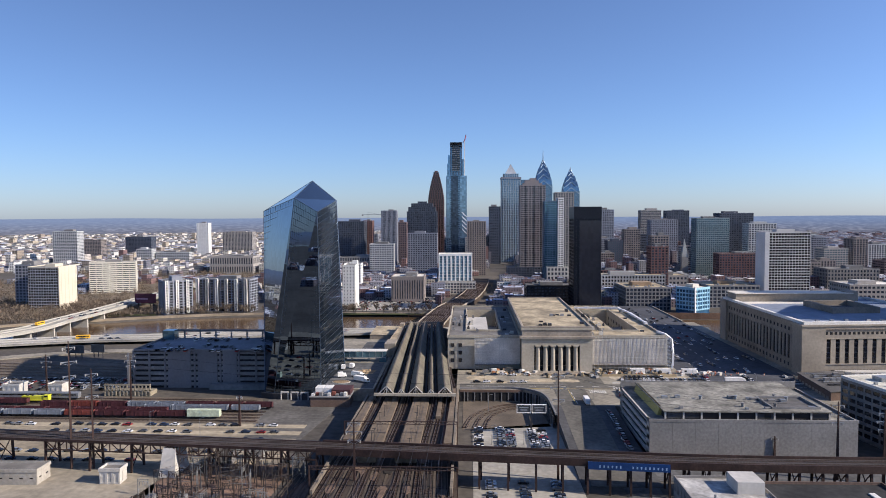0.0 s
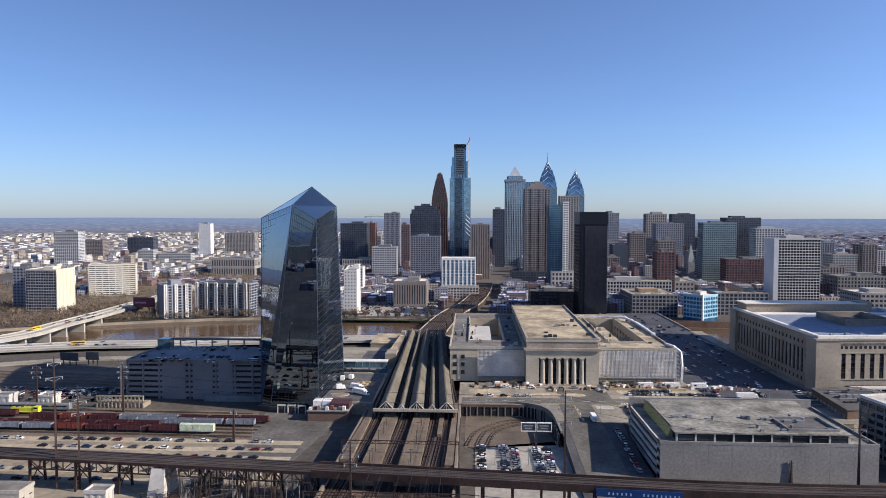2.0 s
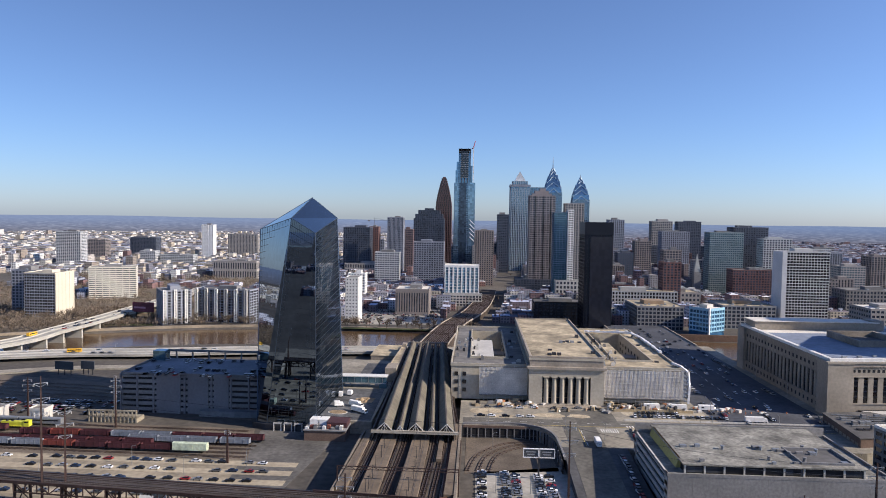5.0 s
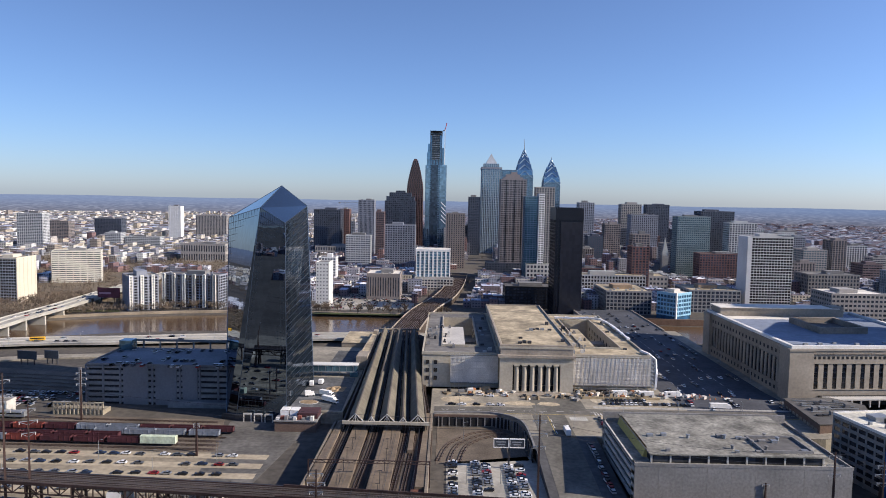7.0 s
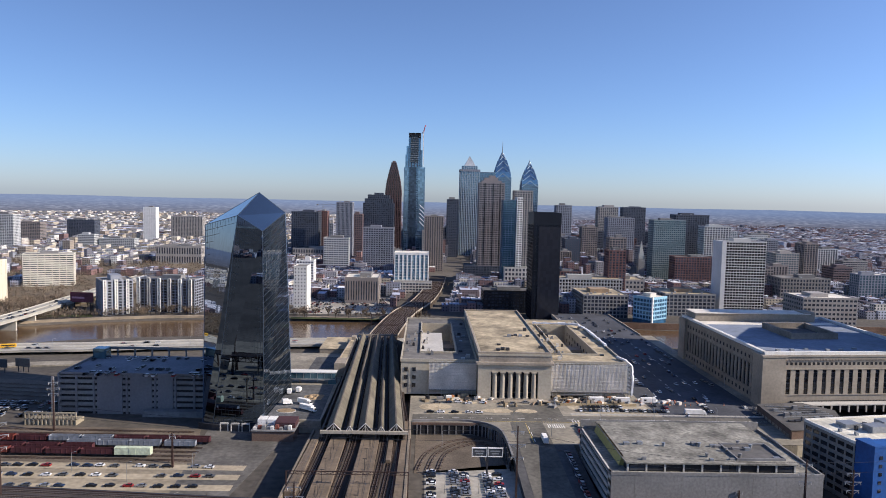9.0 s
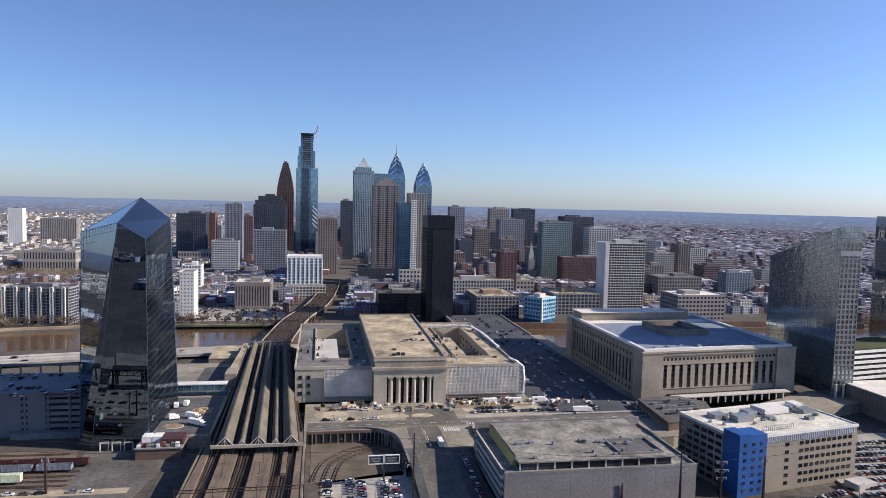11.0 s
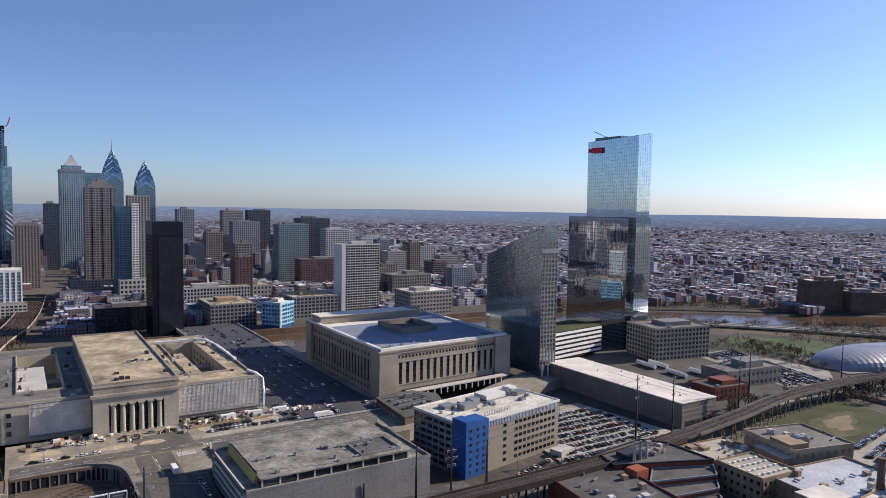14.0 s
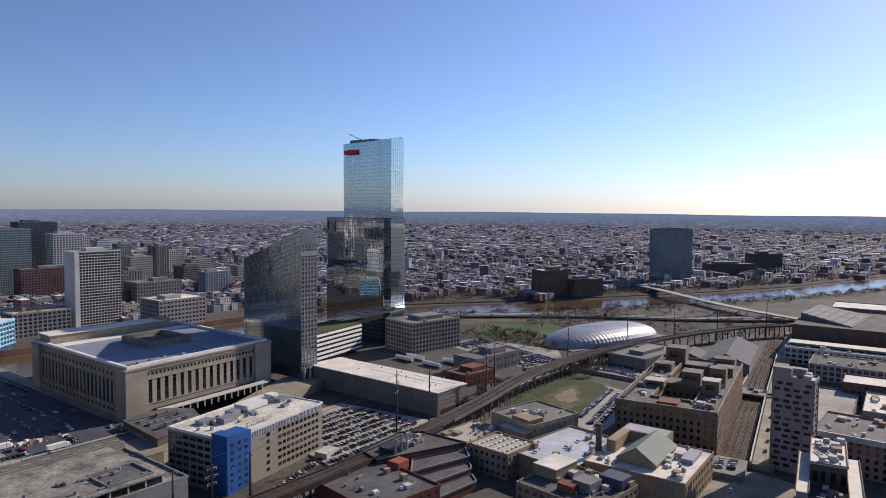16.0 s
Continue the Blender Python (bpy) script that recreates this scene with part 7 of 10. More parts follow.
    for k in range(1500):
        x, y = (r.uniform(150, 860), r.uniform(765, 1500)) if k < 950 else (r.uniform(-330, 140), r.uniform(830, 1500))
        w, dep, h = r.uniform(9, 26), r.uniform(10, 22), r.uniform(8, 19)
        if river_side(x, y) < 66 or not free(x + w / 2, y + dep / 2, 6) or abs(x - (-10 + (y - 700) * .12)) < 32 or (-150 < x < -20 and y < 872):
            continue
        q = len(s.v)
        s.v += [(x, y, 0), (x + w, y, 0), (x + w, y + dep, 0), (x, y + dep, 0), (x, y, h), (x + w, y, h), (x + w, y + dep, h), (x, y + dep, h)]
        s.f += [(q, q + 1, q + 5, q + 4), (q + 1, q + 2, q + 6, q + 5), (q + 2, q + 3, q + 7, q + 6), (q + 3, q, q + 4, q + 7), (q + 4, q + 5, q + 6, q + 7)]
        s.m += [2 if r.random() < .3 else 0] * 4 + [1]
        for c in range(2):
            cx_, cy_, cw_, zc = x + w * r.uniform(.2, .8), y + dep * r.uniform(.2, .8), r.uniform(.8, 2.4), h + r.uniform(1, 3.4)
            q = len(s.v)
            s.v += [(cx_ - cw_, cy_ - cw_, h), (cx_ + cw_, cy_ - cw_, h), (cx_ + cw_, cy_ + cw_, h), (cx_ - cw_, cy_ + cw_, h), (cx_ - cw_, cy_ - cw_, zc), (cx_ + cw_, cy_ - cw_, zc), (cx_ + cw_, cy_ + cw_, zc), (cx_ - cw_, cy_ + cw_, zc)]
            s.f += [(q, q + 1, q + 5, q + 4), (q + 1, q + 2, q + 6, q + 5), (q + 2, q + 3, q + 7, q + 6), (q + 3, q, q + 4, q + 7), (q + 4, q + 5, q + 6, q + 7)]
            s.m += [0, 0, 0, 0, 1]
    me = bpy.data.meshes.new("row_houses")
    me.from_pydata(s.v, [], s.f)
    # wall and roof tints are paled and blued to imitate distance haze
    me.materials.append(mat("hazed_house_walls", (0.2, 0.1, 0.08), .9, var=.2, island=True, panes=(3.4, 3.3, .2, .24), tint=[(0.195, 0.120, 0.116), (0.232, 0.189, 0.190), (0.293, 0.302, 0.340), (0.159, 0.158, 0.184), (0.244, 0.145, 0.136), (0.561, 0.567, 0.626), (0.183, 0.145, 0.156), (0.281, 0.277, 0.299)]))
    me.materials.append(mat("hazed_house_roofs", (0.2, 0.2, 0.2), .85, var=.25, island=True, fine=.3, tint=[(0.091, 0.096, 0.129), (0.183, 0.194, 0.251), (0.366, 0.394, 0.488), (0.098, 0.100, 0.132), (0.159, 0.131, 0.143), (0.244, 0.256, 0.330), (0.085, 0.091, 0.132), (0.750, 0.750, 0.750), (0.134, 0.141, 0.191), (0.488, 0.512, 0.620), (0.122, 0.121, 0.143), (0.268, 0.250, 0.264)]))
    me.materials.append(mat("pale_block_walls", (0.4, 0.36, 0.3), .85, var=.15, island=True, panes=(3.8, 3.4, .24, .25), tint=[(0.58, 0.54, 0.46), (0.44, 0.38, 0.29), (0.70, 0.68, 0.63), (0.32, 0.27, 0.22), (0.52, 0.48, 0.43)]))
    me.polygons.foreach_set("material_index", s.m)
    tagged(new("row_houses", me), "dense brick row houses, their flat roofs blued for haze", "houses", kind="stuff")
    return count


row_houses()

# ---- near south side ----
def gable(name, label, cx, cy, w, d, h, ridge, deg, wall, roof, category="building"):
    t = thing(name, label, category, (cx, cy, 0), deg=deg)
    part("wall", Shape().box(-w / 2, w / 2, -d / 2, d / 2, 0, h), wall, t)
    for k in (-1, 1):
        s = Shape().hexa([(-w / 2 - .6, k * (d / 2 + .6), h - .3), (w / 2 + .6, k * (d / 2 + .6), h - .3), (w / 2 + .6, 0, ridge - .3), (-w / 2 - .6, 0, ridge - .3)],
                         [(-w / 2 - .6, k * (d / 2 + .6), h), (w / 2 + .6, k * (d / 2 + .6), h), (w / 2 + .6, 0, ridge), (-w / 2 - .6, 0, ridge)])
        part("roof_slope", s, roof, t)
    for k in (-1, 1):
        part("gable_end", Shape().hexa([(k * w / 2 - .15, -d / 2, h), (k * w / 2 + .15, -d / 2, h), (k * w / 2 + .15, d / 2, h), (k * w / 2 - .15, d / 2, h)], [(k * w / 2 - .15, -.2, ridge - .35), (k * w / 2 + .15, -.2, ridge - .35), (k * w / 2 + .15, .2, ridge - .35), (k * w / 2 - .15, .2, ridge - .35)]), wall, t)
    return t


def clutter(parent, x0, x1, y0, y1, z, n, seed=0):
    """Small roof plant: units, vents and ducts."""
    r = random.Random(seed)
    for k in range(n):
        x, y = r.uniform(x0, x1), r.uniform(y0, y1)
        s = Shape()
        q = k % 4
        if q == 0:
            s.cyl(x, y, z, z + r.uniform(.8, 1.6), r.uniform(.3, .7), 8)
            part("roof_vent", s, GSTEEL, parent)
        elif q == 1:
            a, b, c = r.uniform(.8, 2.0), r.uniform(.8, 1.6), r.uniform(.8, 2.0)
            s.box(x - a, x + a, y - b, y + b, z, z + c).box(x - a * .8, x + a * .8, y - b * .8, y + b * .8, z + c, z + c + .2)
            part("air_unit", s, GSTEEL if r.random() < .6 else WHITEC, parent)
        elif q == 2:
            L = r.uniform(3, 7)
            s.beam((x, y, z + .8), (x + (L if r.random() < .5 else 0), y + L * .5, z + .8), .7)
            part("duct", s, GSTEEL, parent)
        else:
            a = r.uniform(1.2, 2.4)
            s.box(x - a, x + a, y - a, y + a, z, z + r.uniform(1.6, 2.8))
            part("stair_head", s, CONCL if r.random() < .5 else BRICKT, parent)


FBRICK = mat("weathered_buff_brick", (0.215, 0.155, 0.105), .9, var=.22, scale=.08, fine=1.2, bump=.1)
fact = thing("brown_factory_building", "large buff-brown brick institutional building round deep light courts", "institutional building", (404, 87, 0), deg=9)
OCC.append((475, 125, 95))
W, D, H = 140, 57, 26
RANGES = ((0, 18, 0, D), (18, W, 0, 15), (18, W, 40, D), (60, 76, 15, 40), (122, W, 15, 40))
for x0, x1, y0, y1 in RANGES:
    part("range", Shape().box(x0 + .2, x1 - .2, y0 + .2, y1 - .2, 0, H - .2), GLASSD, fact)
    part("range_roof", Shape().box(x0, x1, y0, y1, H - .2, H + .2), ROOFG, fact)
part("front", face_grid((0, D), (0, 0), 0, H, 6, 15, .5, .55, .5), FBRICK, fact)
part("front", face_grid((0, 0), (W, 0), 0, H, 6, 34, .5, .55, .5), FBRICK, fact)
part("front", face_grid((W, 0), (W, D), 0, H, 6, 14, .5, .55, .5), FBRICK, fact)
part("front", face_grid((W, D), (0, D), 0, H, 6, 34, .5, .55, .5), FBRICK, fact)
for xa, xb in ((18, 60), (76, 122)):
    tagged(part("court_front", face_grid((xb, 15), (xa, 15), 0, H, 6, 10, .45, .5, .3), FBRICK, fact), kind="stuff")
    tagged(part("court_front", face_grid((xa, 40), (xb, 40), 0, H, 6, 10, .45, .5, .3), FBRICK, fact), kind="stuff")
    tagged(part("court_front", face_grid((xa, 15), (xa, 40), 0, H, 6, 6, .45, .5, .3), FBRICK, fact), kind="stuff")
    tagged(part("court_front", face_grid((xb, 40), (xb, 15), 0, H, 6, 6, .45, .5, .3), FBRICK, fact), kind="stuff")
    part("court_floor", Shape().box(xa, xb, 15, 40, 0, 9), ROOFG, fact)
for a, c in (((0, 0), (W, 0)), ((0, 0), (0, D)), ((0, D), (W, D)), ((W, 0), (W, D)), ((18, 15), (60, 15)), ((18, 40), (60, 40)), ((18, 15), (18, 40)), ((76, 15), (122, 15)), ((76, 40), (122, 40))):
    part("parapet", Shape().beam((*a, H + .7), (*c, H + .7), .6, 1.4), FBRICK, fact)
    part("coping", Shape().beam((*a, H + 1.5), (*c, H + 1.5), .8, .25), LIMED, fact)
part("roof_pipe", Shape().beam((3, D - 3, H + 1.6), (W - 20, D - 3, H + 1.6), 1.4, 1.2), DSTEEL, fact, "fat dark pipe along the roof edge")
for x0, x1, y0, y1, z in ((40, 50, 4, 14, 9), (44, 54, 38, 50, 4), (62, 74, 18, 30, 8), (64, 74, 3, 13, 12), (96, 108, 2, 13, 6), (124, 138, 38, 52, 11), (126, 138, 4, 18, 6), (92, 104, 42, 54, 5)):
    part("penthouse", Shape().box(x0, x1, y0, y1, H, H + z), FBRICK, fact)
    part("penthouse_roof", Shape().box(x0 - .3, x1 + .3, y0 - .3, y1 + .3, H + z, H + z + .4), CONCL if z in (9, 4) else ROOFG, fact)
    part("penthouse_window", Shape().box(x0 - .08, x0, y0 + 2, y1 - 2, H + z * .4, H + z * .75), GLASSD, fact)
part("terrace_box", Shape().box(4, 14, 22, 34, H + .2, H + 2.2), mat("terracotta_screen", (.22, .12, .075), .9, var=.2), fact)
clutter(fact, 3, 16, 3, 20, H + .2, 10, 3)
clutter(fact, 20, W - 16, 2, 13, H + .2, 18, 33)
clutter(fact, 20, W - 16, 43, 52, H + .2, 18, 4)

ap = block("mauve_apartment_tower", "mauve-grey apartment slab with paired balconies", 417, 40, 13, 20, 51, core=BRICKM, grid=BRICKM, floors=1, bays=1, band=.04, pier=.03, roof=ROOFW, category="apartment tower")
wm = Shape().box(-.12, .12, -1.5, 1.5, 0, 1.5).mesh("window", [GLASSD])
for k in range(15):
    for y in (2.4, 7.2, 12, 16.6):
        if (k + int(y)) % 7:
            cell_part(ap, "window", wm, (-6.6, y + (1.0 if k % 2 else 0), 3 + k * 3.2))
wm2 = Shape().box(-1.2, 1.2, -.12, .12, 0, 1.4).mesh("window", [GLASSD])
for k in range(15):
    for x in (-3.5, 2.5):
        cell_part(ap, "window", wm2, (x, -.1, 3 + k * 3.2))
part("crown_wall", Shape().box(-6.8, -3, 11, 20.2, 51, 57), BRICKM, ap)
part("lift_room", Shape().box(0, 5, 5, 14, 51, 56), BRICKM, ap)
clutter(ap, -5, 5, 2, 17, 51.3, 14, 9)

b = block("brick_lecture_block", "long pink-brick teaching block with rows of windows", 450, -14, 46, 56, 20, core=GLASSD, grid=mat("pink_brick", (0.30, 0.20, 0.175), .9, var=.15), floors=5, bays=11, sides=14, band=.45, pier=.55, roof=ROOFG, pent=False, faces="w", split=True)
part("cornice", Shape().box(-24, -22.6, -.6, 56.6, 18.6, 21.6), CONCL, b)
clutter(b, -20, 20, 6, 50, 20.3, 18, 5)
b = thing("winged_hall", "brown hall with narrow white-roofed side wings and raised plant core", "institutional building", (329, 32, 0), deg=9)
for y0, y1 in ((-4.5, 0), (-25, -20)):
    part("side_wing", Shape().box(0, 54, y0, y1, 0, 21.6), BRICKM, b)
    part("wing_roof", Shape().box(-.3, 54.3, y0 - .3, y1 + .3, 21.6, 22), ROOFW, b)
    part("wing_parapet", Shape().box(-.3, 54.3, y0 - .5, y0 - .1, 21.6, 22.7).box(-.3, 54.3, y1 + .1, y1 + .5, 21.6, 22.7), BRICKB, b)
part("low_range", Shape().box(2, 60, -20, -4.5, 0, 17), BRICKB, b)
part("low_roof", Shape().box(2, 60, -20, -4.5, 17, 17.3), ROOFD, b)
part("raised_core", Shape().box(24, 62, -19.5, -5, 17.3, 27), BRICKB, b)
for y in (-18, -14, -10, -7):
    part("core_louvre", Shape().box(23.8, 24, y - 1, y + 1, 19, 24), DARKW, b)
part("core_roof", Shape().box(23.6, 62.4, -19.9, -4.6, 27, 27.4), ROOFW, b)
part("core_parapet", Shape().box(23.4, 23.9, -19.9, -4.6, 27.4, 28.2).box(23.4, 62.4, -5, -4.5, 27.4, 28.2).box(23.4, 62.4, -20, -19.5, 27.4, 28.2), BRICKM, b)
clutter(b, 26, 60, -18, -7, 27.4, 30, 6)
clutter(b, 4, 22, -18, -7, 17.3, 8, 61)
OCC.append((355, 25, 40))
b = block("plant_block", "dark-roofed service block crowded with roof plant", 294, 98, 37, 42, 12, deg=-6, core=BRICKB, grid=BRICKT, floors=3, bays=9, band=.5, pier=.4, roof=ROOFD, pent=False)
part("cream_penthouse", Shape().box(-4, 14, 30, 43, 12.2, 17.5), BRICKT, b)
part("penthouse_roof", Shape().box(-4.3, 14.3, 29.7, 43.3, 17.5, 17.9), ROOFW, b)
part("brick_room", Shape().box(-12, -7, 16, 24, 12.2, 16), BRICKR, b)
part("grey_room", Shape().box(-6, 4, 10, 20, 12.2, 17), CONCD, b)
part("grey_plant_room", Shape().box(8, 18, 2, 14, 12.2, 17), DKGRID, b)
clutter(b, -16, 16, 2, 30, 12.3, 30, 31)
b = block("lab_complex", "tan brick laboratory complex with bright white roofs", 350, 79, 52, 50, 13.5, deg=3, core=BRICKT, grid=BRICKT, floors=3, bays=18, band=.5, pier=.45, roof=ROOFW, split=True, pent=False)
clutter(b, -23, 23, 3, 18, 13.75, 22, 7)
clutter(b, -24, -8, 20, 46, 13.75, 8, 71)
part("atrium_wall", Shape().box(17, 30, 22, 47, 13.5, 20).box(-4, 17, 42, 47, 13.5, 20), BRICKT, b)
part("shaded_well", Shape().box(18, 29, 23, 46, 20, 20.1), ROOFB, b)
g = gable("atrium", "glazed gable roof over a tan brick atrium", 350, 106, 34, 20, 16, 23, 3, BRICKT, mat("pale_green_glass", (0.20, 0.235, 0.20), .75, var=.12, spec=.2))
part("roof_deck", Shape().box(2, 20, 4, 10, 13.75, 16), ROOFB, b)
ch = thing("brick_chimney", "tall brown brick chimney stack", "chimney", (341, 129, 0))
part("shaft", Shape().cyl(0, 0, 0, 28, 2.0, 10, 1.5), BRICKB, ch)
part("rim", Shape().cyl(0, 0, 27.2, 28.3, 1.8, 10), BRICKB, ch)
b = block("white_roof_lab", "low laboratory with white and grey roofs", 338, 126, 58, 40, 11.5, deg=-8, core=BRICKT, grid=BRICKT, floors=3, bays=14, band=.5, pier=.4, roof=mat("silver_roof", (0.50, 0.52, 0.54), .5, var=.25), split=True, pent=False)
clutter(b, -26, 26, 4, 36, 11.75, 26, 8)
b = block("tan_hall", "tan brick hall with a grey roof and arched windows", 365, 168, 40, 34, 16, deg=-14, core=BRICKT, grid=mat("tan_hall_wall", (0.44, 0.35, 0.24), .9, var=.15), floors=3, bays=8, band=.55, pier=.5, roof=ROOFG, split=True, pent=False)
part("stage_tower", Shape().box(-20, -8, 2, 16, 16, 19), BRICKT, b)
part("low_wing", Shape().box(-26, -20, 0, 20, 0, 13), BRICKT, b)
part("wing_roof", Shape().box(-26.2, -20, -.2, 20.2, 13, 13.4), CONCL, b)
vs = Shape()
vs.add([(-6 + 5 * math.cos(math.pi * k / 10), 8, 16.2 + 4 * math.sin(math.pi * k / 10)) for k in range(11)] + [(-6 + 5 * math.cos(math.pi * k / 10), 13, 16.2 + 4 * math.sin(math.pi * k / 10)) for k in range(11)], [(k, k + 1, k + 12, k + 11) for k in range(10)] + [tuple(range(11)), tuple(range(21, 10, -1))])
part("vault", vs, GSTEEL, b, "small grey vaulted roof light")
clutter(b, -15, 15, 5, 28, 16.3, 10, 12)
b = block("low_gravel_roof", "low tan block under a gravel roof with small plant", 331, 190, 34, 28, 9, deg=-4, core=BRICKT, grid=BRICKT, floors=2, bays=8, band=.6, pier=.5, roof=mat("pale_gravel_roof", (0.40, 0.36, 0.29), .9, var=.3), pent=False)
clutter(b, -14, 14, 3, 25, 9.2, 18, 91)
b = block("skylight_hall", "tan brick hall with rows of skylights on a pale roof", 317, 162, 25, 26, 13, deg=-4, core=GLASSD, grid=BRICKT, floors=3, bays=7, band=.6, pier=.55, roof=mat("pale_gravel_roof", (0.52, 0.47, 0.39), .9, var=.3), split=True, pent=False)
sk = Shape().box(-.9, .9, -.6, .6, 0, .9).mesh("skylight", [WHITEC])
for i in range(6):
    for j in range(4):
        cell_part(b, "skylight", sk, (-10 + i * 3.9, 4 + j * 5.6, 13.2))
# red stepped building
b = thing("red_brick_hall", "stepped red brick hall with grey roof edged in steel", "institutional building")
OCC.append((284, 200, 34))
TIERS = (([(257, 210), (262, 226), (296, 230), (305, 220), (306, 191), (276, 203)], 13), ([(276, 203), (306, 191), (297, 182), (262, 192)], 10), ([(262, 192), (297, 182), (290, 175.5), (257, 181)], 7.2), ([(257, 181), (290, 175.5), (284, 168), (254, 171)], 4.4))
for k, (poly, z) in enumerate(TIERS):
    mx_, my_ = sum(p[0] for p in poly) / len(poly), sum(p[1] for p in poly) / len(poly)
    big_ = [(mx_ + (x - mx_) * 1.012, my_ + (y - my_) * 1.012) for x, y in poly]
    part("tier", Shape().prism(poly, 0, z), BRICKR, b)
    part("tier_roof", Shape().prism(poly, z, z + .2), ROOFD, b)
    for p, q in zip(big_, big_[1:] + big_[:1]):
        part("coping", Shape().beam((*p, z + .5), (*q, z + .5), .7, .9), DSTEEL if k == 0 else GSTEEL, b)
part("stair_tower", Shape().box(258, 266, 197, 204, 0, 14.5), mat("orange_brick", (0.30, 0.085, 0.045), .9, var=.15), b)
part("plant_screen", Shape().box(268, 279, 211, 220, 13.2, 15.4), DSTEEL, b)
for k in range(5):
    part("exhaust_pipe", Shape().cyl(270 + k * 2.1, 209.5 + (k % 2) * 2, 13.2, 21 + (k % 3), .6, 10), GSTEEL, b)
part("pipe_frame", Shape().beam((268.5, 209, 19), (280, 209, 19), .3).beam((268.5, 212, 19), (280, 212, 19), .3).beam((268.5, 209, 13), (268.5, 209, 20), .3).beam((280, 212, 13), (280, 212, 20), .3), GSTEEL, b)
clutter(b, 282, 300, 206, 224, 13.2, 12, 13)
b = block("red_brick_block", "red brick block with a dark flat roof", 236, 172, 40, 44, 11, deg=-8, core=BRICKR, grid=BRICKR, floors=3, bays=8, band=.7, pier=.5, roof=ROOFD, split=True, pent=False)
clutter(b, -16, 16, 5, 40, 11.3, 12, 14)
# roofs just below the viaduct
b = block("pale_roof_block", "low block with a pale flat roof and plant room", 98, 158, 27, 42, 13.6, core=CONC, grid=CONC, floors=3, bays=7, roof=mat("blotched_pale_roof", (.40, .385, .36), .9, var=.45, grain=.25, scale=.12, fine=.6), pent=False)
part("plant_room", Shape().box(3, 12, 28, 38, 13.8, 18), CONCL, b)
clutter(b, -10, 10, 6, 26, 13.9, 8, 15)
b = block("dark_roof_block", "low brick block with a dark flat roof", 134, 156, 42, 42, 12.6, core=BRICKB, grid=BRICKB, floors=3, bays=9, roof=mat("tarred_roof", (.038, .037, .036), .9, var=.4, scale=.1, fine=.5, spec=.2), pent=False)
part("white_strip", Shape().box(12, 14, 20, 34, 12.85, 13.3), WHITEC, b)
b = block("grey_gym", "low grey hall with a flat dark roof", 607, 190, 70, 36, 12, deg=-8, core=CONC, grid=CONC, floors=2, bays=10, band=.6, pier=.4, roof=ROOFG)
gable("grey_rink", "grey barn-roofed sports hall", 668, 150, 94, 38, 9, 17, 9, CONCD, mat("lead_roof", (0.19, 0.19, 0.195), .95, var=.15, spec=.1), "sports hall")
gable("small_rink", "small gabled grey hall", 640, 178, 34, 22, 9, 13, 9, CONCD, mat("slate_grey_roof", (0.20, 0.195, 0.19), .95, var=.15, spec=.1), "sports hall")
b = block("stadium", "dark brick stadium with arcaded walls and pale seating tier", 833, 22, 136, 100, 27, deg=4, core=BRICKB, grid=BRICKB, floors=3, bays=22, band=.4, pier=.5, roof=ROOFD, pent=False, category="stadium")
part("seat_tier", Shape().hexa([(-52, 50, 27.3), (42, 36, 27.3), (60, 88, 27.3), (-20, 98, 27.3)], [(-52, 50, 28), (42, 36, 28), (60, 88, 34), (-20, 98, 34)]), CONCD, b)
for k in range(6):
    part("seating_step", Shape().beam((-50 + k * 5.5, 52 + k * 8, 28.4 + k), (42 + k * 3, 38 + k * 9, 28.4 + k), 1.0, .8), CONC, b)
block("white_roof_hall", "wide low hall under a bright white roof", 1032, 62, 62, 58, 18, deg=4, core=BRICKB, grid=CONC, floors=3, bays=12, band=.5, pier=.4, roof=ROOFW, pent=False)
b = block("long_roof_hall", "long low hall with white roof strips and dark clerestory", 730, 22, 42, 92, 14, deg=4, core=GLASSD, grid=CONCL, floors=3, bays=8, band=.4, pier=.3, roof=ROOFW, pent=False)
part("clerestory", Shape().box(-8, 8, 2, 90, 14.2, 17), GLASSD, b)
part("clerestory_roof", Shape().box(-9, 9, 1, 91, 17, 17.5), ROOFW, b)
clutter(b, -19, -10, 3, 88, 14.3, 14, 20)
b = block("dark_court_hall", "low dark-roofed hall with pale parapet", 672, 26, 44, 58, 13, deg=4, core=BRICKB, grid=CONCL, floors=3, bays=9, band=.3, pier=.3, roof=ROOFD, pent=False)
clutter(b, -19, 19, 3, 54, 13.3, 16, 21)
# core is near-black to stand for shade inside the deck
b = block("parking_deck_roof", "low parking deck with a pale top level", 540, 36, 96, 28, 7.6, deg=4, core=DARKW, grid=CONC, floors=2, bays=18, band=.4, pier=.2, roof=LOT, pent=False)
b = block("white_box_hall", "plain box building with a bright white roof", 503, 2, 50, 24, 23, deg=4, core=BRICKM, grid=BRICKM, band=.6, pier=.6, roof=ROOFW, pent=False)
clutter(b, -22, 22, 3, 20, 23.3, 12, 22)
b = block("brick_court_block", "dark brick block behind the parking deck", 600, 20, 30, 30, 15, deg=4, core=GLASSD, grid=BRICKB, band=.5, pier=.5, roof=ROOFW, pent=False)

